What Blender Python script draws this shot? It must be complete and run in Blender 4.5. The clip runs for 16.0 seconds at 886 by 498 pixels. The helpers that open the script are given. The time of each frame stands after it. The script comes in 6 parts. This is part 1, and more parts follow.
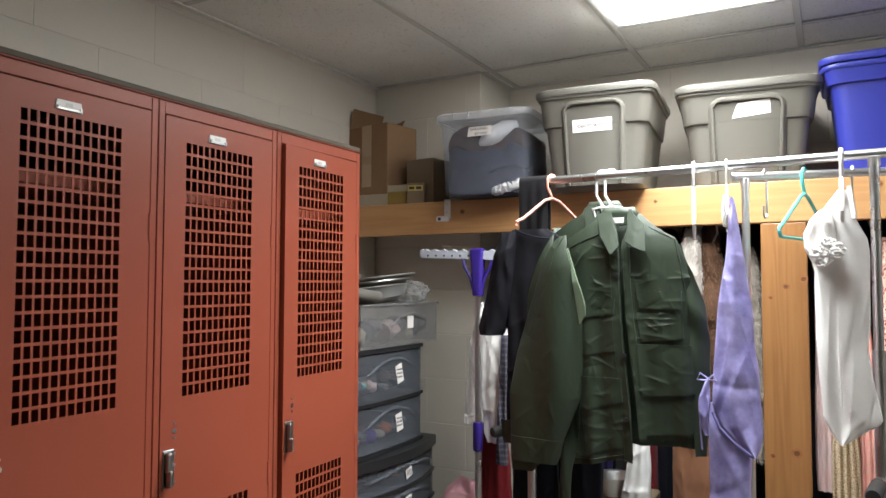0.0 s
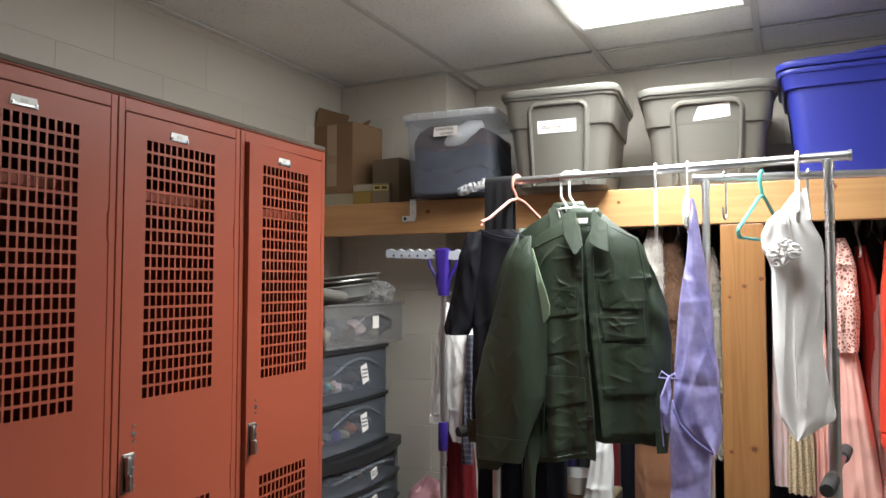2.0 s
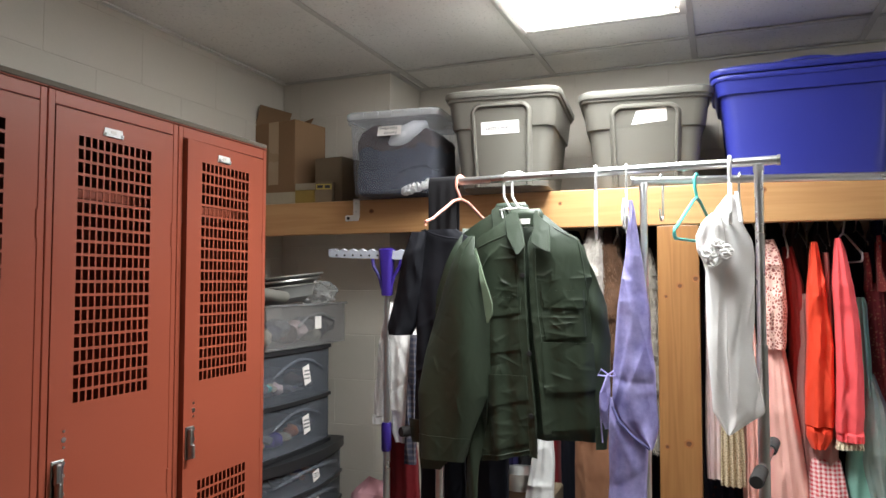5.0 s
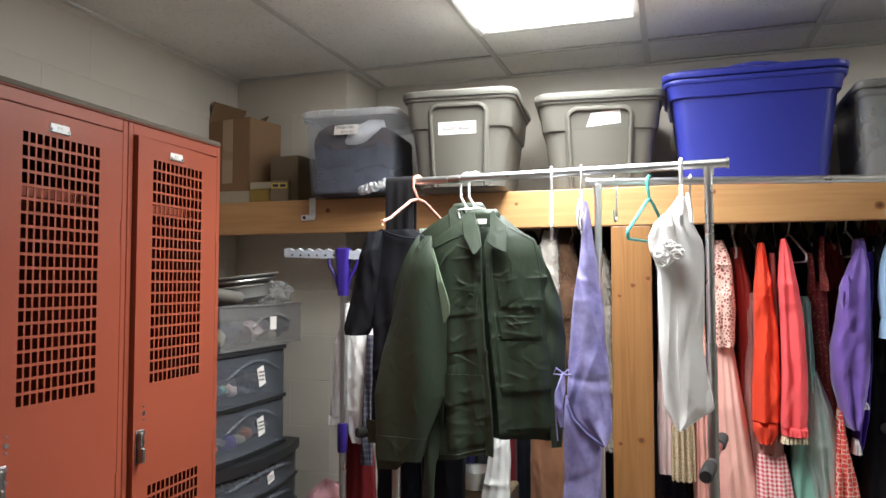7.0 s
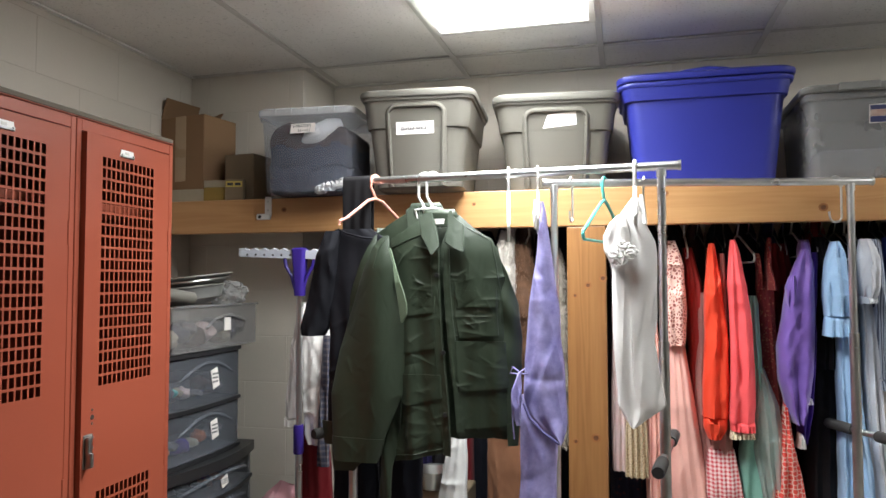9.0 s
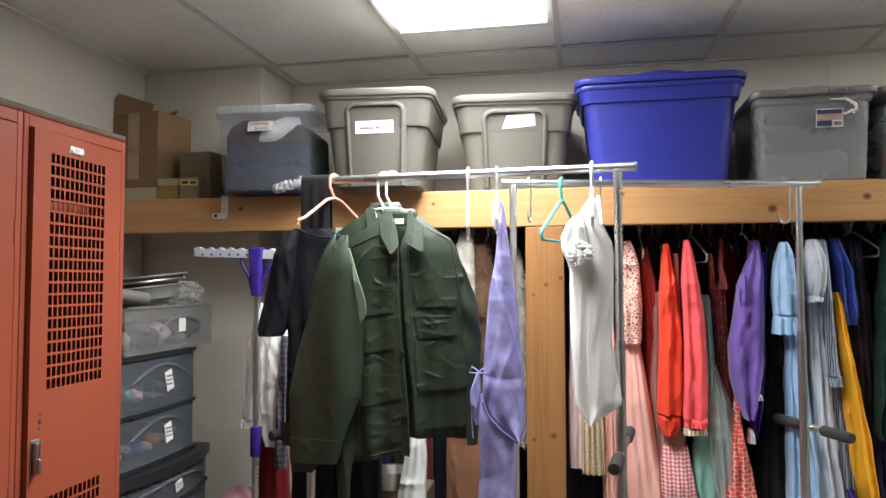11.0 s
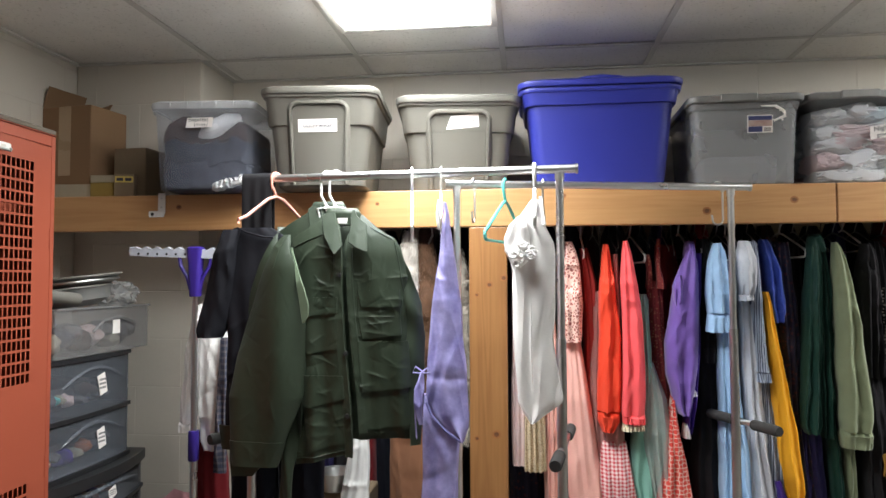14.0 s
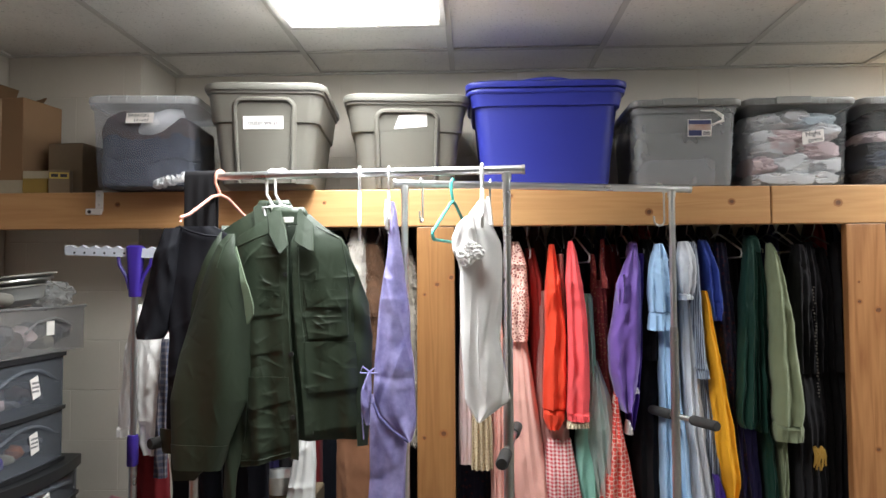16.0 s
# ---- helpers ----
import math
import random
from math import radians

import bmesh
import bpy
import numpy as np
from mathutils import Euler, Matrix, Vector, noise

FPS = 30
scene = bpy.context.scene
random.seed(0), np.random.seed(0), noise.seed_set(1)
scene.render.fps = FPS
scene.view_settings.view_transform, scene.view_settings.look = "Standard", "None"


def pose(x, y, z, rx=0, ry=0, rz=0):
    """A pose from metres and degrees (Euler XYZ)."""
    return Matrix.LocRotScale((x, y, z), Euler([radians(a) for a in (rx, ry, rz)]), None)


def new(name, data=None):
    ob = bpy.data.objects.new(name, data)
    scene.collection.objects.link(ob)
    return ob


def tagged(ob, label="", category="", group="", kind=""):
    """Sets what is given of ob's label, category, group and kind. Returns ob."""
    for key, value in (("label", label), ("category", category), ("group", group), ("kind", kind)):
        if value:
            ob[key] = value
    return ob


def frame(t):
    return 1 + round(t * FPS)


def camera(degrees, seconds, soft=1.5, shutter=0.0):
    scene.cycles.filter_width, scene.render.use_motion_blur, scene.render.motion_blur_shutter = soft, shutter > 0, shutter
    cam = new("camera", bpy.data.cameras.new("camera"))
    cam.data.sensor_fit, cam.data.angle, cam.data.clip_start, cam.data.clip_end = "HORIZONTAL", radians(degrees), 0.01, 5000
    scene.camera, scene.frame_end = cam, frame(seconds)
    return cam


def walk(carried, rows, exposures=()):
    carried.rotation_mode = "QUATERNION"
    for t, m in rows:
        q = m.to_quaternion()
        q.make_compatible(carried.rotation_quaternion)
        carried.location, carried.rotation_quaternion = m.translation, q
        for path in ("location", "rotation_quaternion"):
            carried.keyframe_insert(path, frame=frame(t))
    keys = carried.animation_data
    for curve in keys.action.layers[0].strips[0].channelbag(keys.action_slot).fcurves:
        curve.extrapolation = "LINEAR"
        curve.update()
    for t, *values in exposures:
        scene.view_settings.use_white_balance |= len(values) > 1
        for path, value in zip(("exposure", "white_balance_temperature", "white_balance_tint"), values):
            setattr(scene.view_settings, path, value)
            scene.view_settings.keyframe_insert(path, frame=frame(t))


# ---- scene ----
cam = camera(64.16, 16.0)
PATH = [
    (0.0, pose(0, 0, 1.5, 92.684, -0.112, 28.827)),
    (0.5, pose(0, 0, 1.5, 92.680, -0.096, 28.142)),
    (1.0, pose(0, 0, 1.5, 92.678, -0.078, 27.528)),
    (1.5, pose(0, 0, 1.5, 92.680, -0.086, 26.821)),
    (2.0, pose(0, 0, 1.5, 92.683, -0.081, 26.039)),
    (2.5, pose(0, 0, 1.5, 92.678, -0.056, 25.398)),
    (3.0, pose(0, 0, 1.5, 92.680, -0.052, 24.727)),
    (3.5, pose(0, 0, 1.5, 92.681, -0.043, 23.889)),
    (4.0, pose(0, 0, 1.5, 92.682, -0.051, 23.089)),
    (6.5, pose(0, 0, 1.5, 92.673, 0.018, 18.886)),
    (7.0, pose(0, 0, 1.5, 92.674, 0.023, 17.993)),
    (7.5, pose(0, 0, 1.5, 92.675, 0.045, 17.111)),
    (8.0, pose(0, 0, 1.5, 92.672, 0.060, 16.149)),
    (8.5, pose(0, 0, 1.5, 92.672, 0.055, 15.345)),
    (9.0, pose(0, 0, 1.5, 92.665, 0.069, 14.556)),
    (11.5, pose(0, 0, 1.5, 92.643, 0.158, 10.464)),
    (12.0, pose(0, 0, 1.5, 92.646, 0.156, 9.669)),
    (12.5, pose(0, 0, 1.5, 92.646, 0.166, 8.894)),
    (13.0, pose(0, 0, 1.5, 92.639, 0.181, 8.347)),
    (13.5, pose(0, 0, 1.5, 92.634, 0.200, 7.645)),
    (14.0, pose(0, 0, 1.5, 92.632, 0.199, 6.727)),
    (14.5, pose(0, 0, 1.5, 92.617, 0.220, 5.707)),
    (15.0, pose(0, 0, 1.5, 92.607, 0.235, 4.724)),
    (15.5, pose(0, 0, 1.5, 92.610, 0.244, 3.575)),
    (16.0, pose(0, 0, 1.5, 92.587, 0.245, 2.492)),
]
walk(cam, PATH)

# ---- light ----
world = bpy.data.worlds.new("world")
scene.world = world
world.use_nodes = True
world.node_tree.nodes["Background"].inputs[0].default_value = (0.5, 0.48, 0.45, 1)
world.node_tree.nodes["Background"].inputs[1].default_value = 0.05
scene.view_settings.exposure = 0.30


def area_lamp(name, m, sx, sy, watts, colour):
    data = bpy.data.lights.new(name, "AREA")
    data.shape, data.size, data.size_y, data.energy, data.color = "RECTANGLE", sx, sy, watts, colour
    data.spread = radians(120)   # the troffers' lenses throw their light down
    ob = new(name, data)
    ob.matrix_world = m
    return ob


CEIL = 2.455
# the lit troffer above the racks, and two unseen ones assumed in the same ceiling
WARM = (0.945, 1.0, 0.995)
area_lamp("troffer_lamp", pose(-0.395, 1.995, CEIL - 0.034), 0.44, 0.95, 25, WARM)
area_lamp("troffer_lamp_right", pose(2.05, 1.995, CEIL - 0.034), 0.44, 0.95, 15, WARM)
# weak unseen lamp behind the camera, added as front fill
area_lamp("fill_lamp_rear", pose(2.05, -0.445, CEIL - 0.034), 0.44, 0.95, 1.5, WARM)

# ---- materials ----
MATS = {}


def mat(name, colour, rough=0.6, metal=0.0, vary=0.12, scale=6.0, fine=60.0, bump=0.15, spec=0.5, stretch=(1, 1, 1),
        alpha=1.0, second=None, dist=0.004, coat=0.0, sheen=0.0, transmission=0.0, coords="Object", obvary=0.0, wrinkle=0.0, wscale=7.0):
    """A painted, woven or moulded surface: two scales of noise in colour, roughness and relief."""
    m = bpy.data.materials.new(name)
    m.use_nodes = True
    nt = m.node_tree
    bsdf = nt.nodes["Principled BSDF"]
    tc = nt.nodes.new("ShaderNodeTexCoord")
    mp = nt.nodes.new("ShaderNodeMapping")
    mp.inputs["Scale"].default_value = stretch
    nt.links.new(tc.outputs[coords], mp.inputs[0])
    big = nt.nodes.new("ShaderNodeTexNoise")
    big.inputs["Scale"].default_value, big.inputs["Detail"].default_value = scale, 4
    small = nt.nodes.new("ShaderNodeTexNoise")
    small.inputs["Scale"].default_value, small.inputs["Detail"].default_value = fine, 3
    for n in (big, small):
        nt.links.new(mp.outputs[0], n.inputs["Vector"])
    ramp = nt.nodes.new("ShaderNodeMix")
    ramp.data_type = "RGBA"
    dark = second or tuple(c * (1 - 2 * vary) for c in colour)
    lite = tuple(min(1, c * (1 + vary)) for c in colour)
    ramp.inputs[6].default_value, ramp.inputs[7].default_value = (*dark, 1), (*lite, 1)
    add = nt.nodes.new("ShaderNodeMath")
    add.operation = "MULTIPLY_ADD"
    add.inputs[1].default_value, add.inputs[2].default_value = 0.35, 0.0
    nt.links.new(small.outputs["Fac"], add.inputs[0])
    add2 = nt.nodes.new("ShaderNodeMath")
    add2.operation = "MULTIPLY_ADD"
    add2.inputs[1].default_value = 0.8
    nt.links.new(big.outputs["Fac"], add2.inputs[0])
    nt.links.new(add.outputs[0], add2.inputs[2])
    nt.links.new(add2.outputs[0], ramp.inputs[0])
    last = ramp.outputs[2]
    if obvary:
        info = nt.nodes.new("ShaderNodeObjectInfo")
        rng = nt.nodes.new("ShaderNodeMapRange")
        rng.inputs["To Min"].default_value, rng.inputs["To Max"].default_value = 1 - obvary, 1 + obvary
        nt.links.new(info.outputs["Random"], rng.inputs["Value"])
        hsv = nt.nodes.new("ShaderNodeHueSaturation")
        nt.links.new(rng.outputs[0], hsv.inputs["Value"])
        nt.links.new(last, hsv.inputs["Color"])
        last = hsv.outputs[0]
    nt.links.new(last, bsdf.inputs["Base Color"])
    rr = nt.nodes.new("ShaderNodeMapRange")
    rr.inputs["To Min"].default_value, rr.inputs["To Max"].default_value = max(0.02, rough - 0.1), min(1, rough + 0.1)
    nt.links.new(big.outputs["Fac"], rr.inputs["Value"])
    nt.links.new(rr.outputs[0], bsdf.inputs["Roughness"])
    bsdf.inputs["Metallic"].default_value = metal
    bsdf.inputs["Specular IOR Level"].default_value = spec
    bsdf.inputs["Alpha"].default_value = alpha
    bsdf.inputs["Coat Weight"].default_value = coat
    bsdf.inputs["Sheen Weight"].default_value = sheen
    bsdf.inputs["Transmission Weight"].default_value = transmission
    if bump:
        b = nt.nodes.new("ShaderNodeBump")
        b.inputs["Strength"].default_value, b.inputs["Distance"].default_value = bump, dist
        nt.links.new(add2.outputs[0], b.inputs["Height"])
        nt.links.new(b.outputs[0], bsdf.inputs["Normal"])
    if wrinkle:
        rg = nt.nodes.new("ShaderNodeTexNoise")
        rg.noise_type = "RIDGED_MULTIFRACTAL"
        rg.inputs["Scale"].default_value, rg.inputs["Detail"].default_value, rg.inputs["Distortion"].default_value = wscale, 3, 0.5
        mp2 = nt.nodes.new("ShaderNodeMapping")
        mp2.inputs["Rotation"].default_value, mp2.inputs["Scale"].default_value = (0.3, 0.5, 0.2), (1.0, 1.0, 0.6)
        nt.links.new(tc.outputs[coords], mp2.inputs[0])
        nt.links.new(mp2.outputs[0], rg.inputs["Vector"])
        b2 = nt.nodes.new("ShaderNodeBump")
        b2.inputs["Strength"].default_value, b2.inputs["Distance"].default_value = wrinkle, 0.012
        nt.links.new(rg.outputs["Fac"], b2.inputs["Height"])
        if bump:
            nt.links.new(b.outputs[0], b2.inputs["Normal"])
        nt.links.new(b2.outputs[0], bsdf.inputs["Normal"])
    MATS[name] = m
    return m


def wood(name, light, dark, axis):
    """Varnished pine: long growth rings along one axis (0 x, 2 z) and fine grain."""
    m = bpy.data.materials.new(name)
    m.use_nodes = True
    nt = m.node_tree
    bsdf = nt.nodes["Principled BSDF"]
    tc = nt.nodes.new("ShaderNodeTexCoord")
    mp = nt.nodes.new("ShaderNodeMapping")
    sc = [9.0, 9.0, 9.0]
    sc[axis] = 0.55
    mp.inputs["Scale"].default_value = sc
    nt.links.new(tc.outputs["Object"], mp.inputs[0])
    n1 = nt.nodes.new("ShaderNodeTexNoise")
    n1.inputs["Scale"].default_value, n1.inputs["Detail"].default_value, n1.inputs["Distortion"].default_value = 1.6, 2, 0.6
    nt.links.new(mp.outputs[0], n1.inputs["Vector"])
    wave = nt.nodes.new("ShaderNodeMath")
    wave.operation = "MULTIPLY"
    wave.inputs[1].default_value = 42
    nt.links.new(n1.outputs["Fac"], wave.inputs[0])
    sn = nt.nodes.new("ShaderNodeMath")
    sn.operation = "SINE"
    nt.links.new(wave.outputs[0], sn.inputs[0])
    n2 = nt.nodes.new("ShaderNodeTexNoise")
    n2.inputs["Scale"].default_value, n2.inputs["Detail"].default_value = 14, 5
    nt.links.new(mp.outputs[0], n2.inputs["Vector"])
    ma = nt.nodes.new("ShaderNodeMath")
    ma.operation = "MULTIPLY_ADD"
    ma.inputs[1].default_value = 0.26
    nt.links.new(sn.outputs[0], ma.inputs[0])
    nt.links.new(n2.outputs["Fac"], ma.inputs[2])
    mix = nt.nodes.new("ShaderNodeMix")
    mix.data_type = "RGBA"
    mix.inputs[6].default_value, mix.inputs[7].default_value = (*light, 1), (*dark, 1)
    nt.links.new(ma.outputs[0], mix.inputs[0])
    nt.links.new(mix.outputs[2], bsdf.inputs["Base Color"])
    bsdf.inputs["Roughness"].default_value = 0.42
    b = nt.nodes.new("ShaderNodeBump")
    b.inputs["Strength"].default_value, b.inputs["Distance"].default_value = 0.12, 0.002
    nt.links.new(ma.outputs[0], b.inputs["Height"])
    nt.links.new(b.outputs[0], bsdf.inputs["Normal"])
    return m


def glow(name, colour, strength):
    m = bpy.data.materials.new(name)
    m.use_nodes = True
    bsdf = m.node_tree.nodes["Principled BSDF"]
    bsdf.inputs["Base Color"].default_value = (0.8, 0.8, 0.8, 1)
    bsdf.inputs["Emission Color"].default_value = (*colour, 1)
    bsdf.inputs["Emission Strength"].default_value = strength
    return m


def cloudy(name, colour, clear, rough=0.25, vary=0.1):
    """Translucent moulded plastic: part of the light goes straight through."""
    m = mat(name, colour, rough, vary=vary, scale=9, bump=0.05)
    nt = m.node_tree
    out = nt.nodes["Material Output"]
    tr = nt.nodes.new("ShaderNodeBsdfTransparent")
    tr.inputs[0].default_value = (0.95, 0.96, 0.98, 1)
    mx = nt.nodes.new("ShaderNodeMixShader")
    mx.inputs[0].default_value = clear
    nt.links.new(nt.nodes["Principled BSDF"].outputs[0], mx.inputs[1])
    nt.links.new(tr.outputs[0], mx.inputs[2])
    nt.links.new(mx.outputs[0], out.inputs["Surface"])
    return m


M_WALL = mat("cream_block_paint", (0.65, 0.60, 0.53), 0.55, vary=0.05, scale=3, fine=140, bump=0.35, dist=0.002, obvary=0.012, coords="Object")
M_DARKWALL = mat("unseen_dark_wall", (0.24, 0.22, 0.19), 0.7, vary=0.06, scale=3, bump=0.2)
M_MORTAR = mat("painted_mortar", (0.64, 0.59, 0.52), 0.7, vary=0.06, scale=5, fine=120, bump=0.3)
M_TILE = mat("mineral_ceiling_tile", (0.88, 0.86, 0.83), 0.9, vary=0.08, scale=4, fine=130, bump=0.6, dist=0.005)
def pitted(m, size, depth):
    """Pinholes and fissures of mineral fibre tiles: small dark pits."""
    nt = m.node_tree
    bsdf = nt.nodes["Principled BSDF"]
    tc = nt.nodes.new("ShaderNodeTexCoord")
    vo = nt.nodes.new("ShaderNodeTexNoise")
    vo.inputs["Scale"].default_value, vo.inputs["Detail"].default_value, vo.inputs["Roughness"].default_value = 1 / size, 3, 0.65
    nt.links.new(tc.outputs["Object"], vo.inputs["Vector"])
    rg = nt.nodes.new("ShaderNodeMapRange")
    rg.inputs["From Min"].default_value, rg.inputs["From Max"].default_value = 0.60, 0.68
    rg.inputs["To Min"].default_value, rg.inputs["To Max"].default_value = 0.0, depth
    nt.links.new(vo.outputs["Fac"], rg.inputs["Value"])
    mx = nt.nodes.new("ShaderNodeMix")
    mx.data_type = "RGBA"
    nt.links.new(rg.outputs[0], mx.inputs[0])
    nt.links.new(bsdf.inputs["Base Color"].links[0].from_socket, mx.inputs[6])
    mx.inputs[7].default_value = (0.16, 0.15, 0.13, 1)
    nt.links.new(mx.outputs[2], bsdf.inputs["Base Color"])


pitted(M_TILE, 0.011, 0.38)
M_GRID = mat("ceiling_grid_metal", (0.62, 0.60, 0.57), 0.5, vary=0.05, bump=0.05)
M_FLOOR = mat("vinyl_floor", (0.26, 0.24, 0.215), 0.4, vary=0.1, scale=4, bump=0.05)
M_LOCKER = mat("orange_locker_enamel", (0.285, 0.062, 0.033), 0.42, spec=0.4, vary=0.06, scale=5, fine=190, bump=0.1, dist=0.0008)
M_STEEL = mat("brushed_steel", (0.62, 0.62, 0.61), 0.32, metal=1, vary=0.1, scale=20, bump=0.05)
M_CHROME = mat("chromed_tube", (0.74, 0.75, 0.76), 0.3, metal=1, vary=0.06, scale=8, bump=0.03)
M_PINEX = wood("pine_along", (0.50, 0.275, 0.118), (0.42, 0.21, 0.083), 0)
M_PINEZ = wood("pine_upright", (0.40, 0.19, 0.075), (0.24, 0.095, 0.034), 2)
M_PINEPALE = wood("pale_pine_upright", (0.33, 0.155, 0.054), (0.24, 0.105, 0.034), 2)
M_KNOT = mat("pine_knot", (0.14, 0.05, 0.02), 0.5, vary=0.3, scale=60)
M_KNOTRING = mat("pine_knot_ring", (0.30, 0.12, 0.04), 0.45, vary=0.2, scale=50)
M_LATCH = mat("worn_latch_steel", (0.36, 0.35, 0.34), 0.35, metal=1, vary=0.2, scale=40, bump=0.1)
M_PLY = mat("shelf_board", (0.42, 0.29, 0.16), 0.6, vary=0.15, stretch=(1, 8, 1))
M_GREYTUB = mat("warm_grey_tub_plastic", (0.125, 0.116, 0.100), 0.36, vary=0.04, scale=7, fine=150, bump=0.12, dist=0.001)
M_GREYLID = mat("grey_lid_plastic", (0.155, 0.147, 0.130), 0.4, vary=0.05, scale=7, fine=150, bump=0.1, dist=0.001)
M_BLUE = mat("royal_blue_tub_plastic", (0.030, 0.038, 0.30), 0.36, vary=0.05, scale=7, fine=150, bump=0.1, dist=0.001)
M_CLEAR = cloudy("clear_tub_plastic", (0.55, 0.57, 0.64), 0.915, 0.12)
M_CLEARLID = cloudy("clear_lid_plastic", (0.78, 0.80, 0.84), 0.60, 0.2)
M_SMOKE = cloudy("smoke_grey_tub_plastic", (0.34, 0.34, 0.345), 0.5, 0.25)
M_SMOKELID = mat("smoke_lid", (0.21, 0.21, 0.205), 0.35, bump=0.05)
M_CARD = mat("brown_cardboard", (0.25, 0.145, 0.075), 0.85, vary=0.08, scale=5, fine=90, bump=0.2, dist=0.001)
M_CARDDARK = mat("dull_cardboard", (0.20, 0.145, 0.09), 0.85, vary=0.1, bump=0.2, dist=0.001)
M_CARDDUST = mat("dusty_brown_board", (0.10, 0.080, 0.062), 0.8, vary=0.15, scale=8)
M_TAPE = mat("packing_tape", (0.42, 0.30, 0.19), 0.3, vary=0.05)
M_PAPER = mat("white_paper", (0.82, 0.77, 0.74), 0.7, vary=0.03, bump=0.1)
M_INK = mat("black_marker", (0.03, 0.03, 0.04), 0.6)
M_WHITE = mat("white_plastic", (0.78, 0.77, 0.76), 0.35, vary=0.03, bump=0.03)
M_BLACKP = mat("black_plastic", (0.02, 0.02, 0.022), 0.4, vary=0.1, bump=0.1)
M_FOAM = mat("black_foam", (0.025, 0.023, 0.023), 0.85, vary=0.2, fine=200, bump=0.5)

# ---- building helpers ----
def mesh_of(name, bm, material, smooth=False):
    bmesh.ops.recalc_face_normals(bm, faces=bm.faces)
    me = bpy.data.meshes.new(name)
    bm.to_mesh(me)
    bm.free()
    for m in (material if isinstance(material, (list, tuple)) else (material,)):
        me.materials.append(m)
    if smooth:
        for p in me.polygons:
            p.use_smooth = True
        me.set_sharp_from_angle(angle=radians(38))
    return me


def part(name, bm, material, parent, label="", m=None, smooth=False):
    """Links a bmesh as one mesh object under a thing or a part."""
    ob = new(name, mesh_of(name, bm, material, smooth))
    ob.parent = parent
    if m is not None:
        ob.matrix_basis = m
    return tagged(ob, label)


def thing(name, m, label, category, group="", kind=""):
    ob = new(name)
    ob.matrix_basis = m
    ob.empty_display_size = 0.05
    return tagged(ob, label, category, group, kind)


def solid(name, bm, material, label, category, m=None, group="", kind="", smooth=False):
    ob = new(name, mesh_of(name, bm, material, smooth))
    if m is not None:
        ob.matrix_basis = m
    return tagged(ob, label, category, group, kind)


def add_box(bm, x0, x1, y0, y1, z0, z1, bevel=0.0, segs=1, m=None):
    r = bmesh.ops.create_cube(bm, size=1)
    vs = r["verts"]
    for v in vs:
        v.co = Vector((x0 + (v.co.x + 0.5) * (x1 - x0), y0 + (v.co.y + 0.5) * (y1 - y0), z0 + (v.co.z + 0.5) * (z1 - z0)))
        if m is not None:
            v.co = m @ v.co
    if bevel:
        es = list({e for v in vs for e in v.link_edges})
        bmesh.ops.bevel(bm, geom=es, offset=bevel, segments=segs, profile=0.5, affect="EDGES")
    return bm


def box(x0, x1, y0, y1, z0, z1, bevel=0.0, segs=1, m=None):
    return add_box(bmesh.new(), x0, x1, y0, y1, z0, z1, bevel, segs, m)


def loft(bm, loops, cap0=True, cap1=True, closed=True):
    """Skins a list of equal loops of points."""
    rings = [[bm.verts.new(p) for p in loop] for loop in loops]
    n = len(rings[0])
    for a, b in zip(rings, rings[1:]):
        for i in range(n if closed else n - 1):
            j = (i + 1) % n
            bm.faces.new((a[i], a[j], b[j], b[i]))
    if cap0:
        bm.faces.new(rings[0])
    if cap1:
        bm.faces.new(rings[-1])
    return bm


def rrect(w, d, r, z, n=5):
    """A rounded rectangle of points about the origin at height z."""
    pts = []
    for cx, cy, a0 in ((w / 2 - r, d / 2 - r, 0), (-w / 2 + r, d / 2 - r, 90), (-w / 2 + r, -d / 2 + r, 180), (w / 2 - r, -d / 2 + r, 270)):
        for k in range(n + 1):
            a = radians(a0 + 90 * k / n)
            pts.append((cx + r * math.cos(a), cy + r * math.sin(a), z))
    return pts


def add_tube(bm, points, radius, n=10, caps=True):
    """A round bar along points; radius is one number or one for each point."""
    pts = [Vector(p) for p in points]
    rad = radius if isinstance(radius, (list, tuple)) else [radius] * len(pts)
    loops = []
    ref = Vector((0.31, 0.17, 0.93)).normalized()
    for i, p in enumerate(pts):
        t = (pts[min(i + 1, len(pts) - 1)] - pts[max(i - 1, 0)]).normalized()
        u = t.cross(ref)
        if u.length < 0.1:
            u = t.cross(Vector((1, 0, 0)))
        u.normalize()
        w = t.cross(u)
        loops.append([p + rad[i] * (math.cos(2 * math.pi * k / n) * u + math.sin(2 * math.pi * k / n) * w) for k in range(n)])
    return loft(bm, loops, caps, caps)


def tube(points, radius, n=10):
    return add_tube(bmesh.new(), points, radius, n)

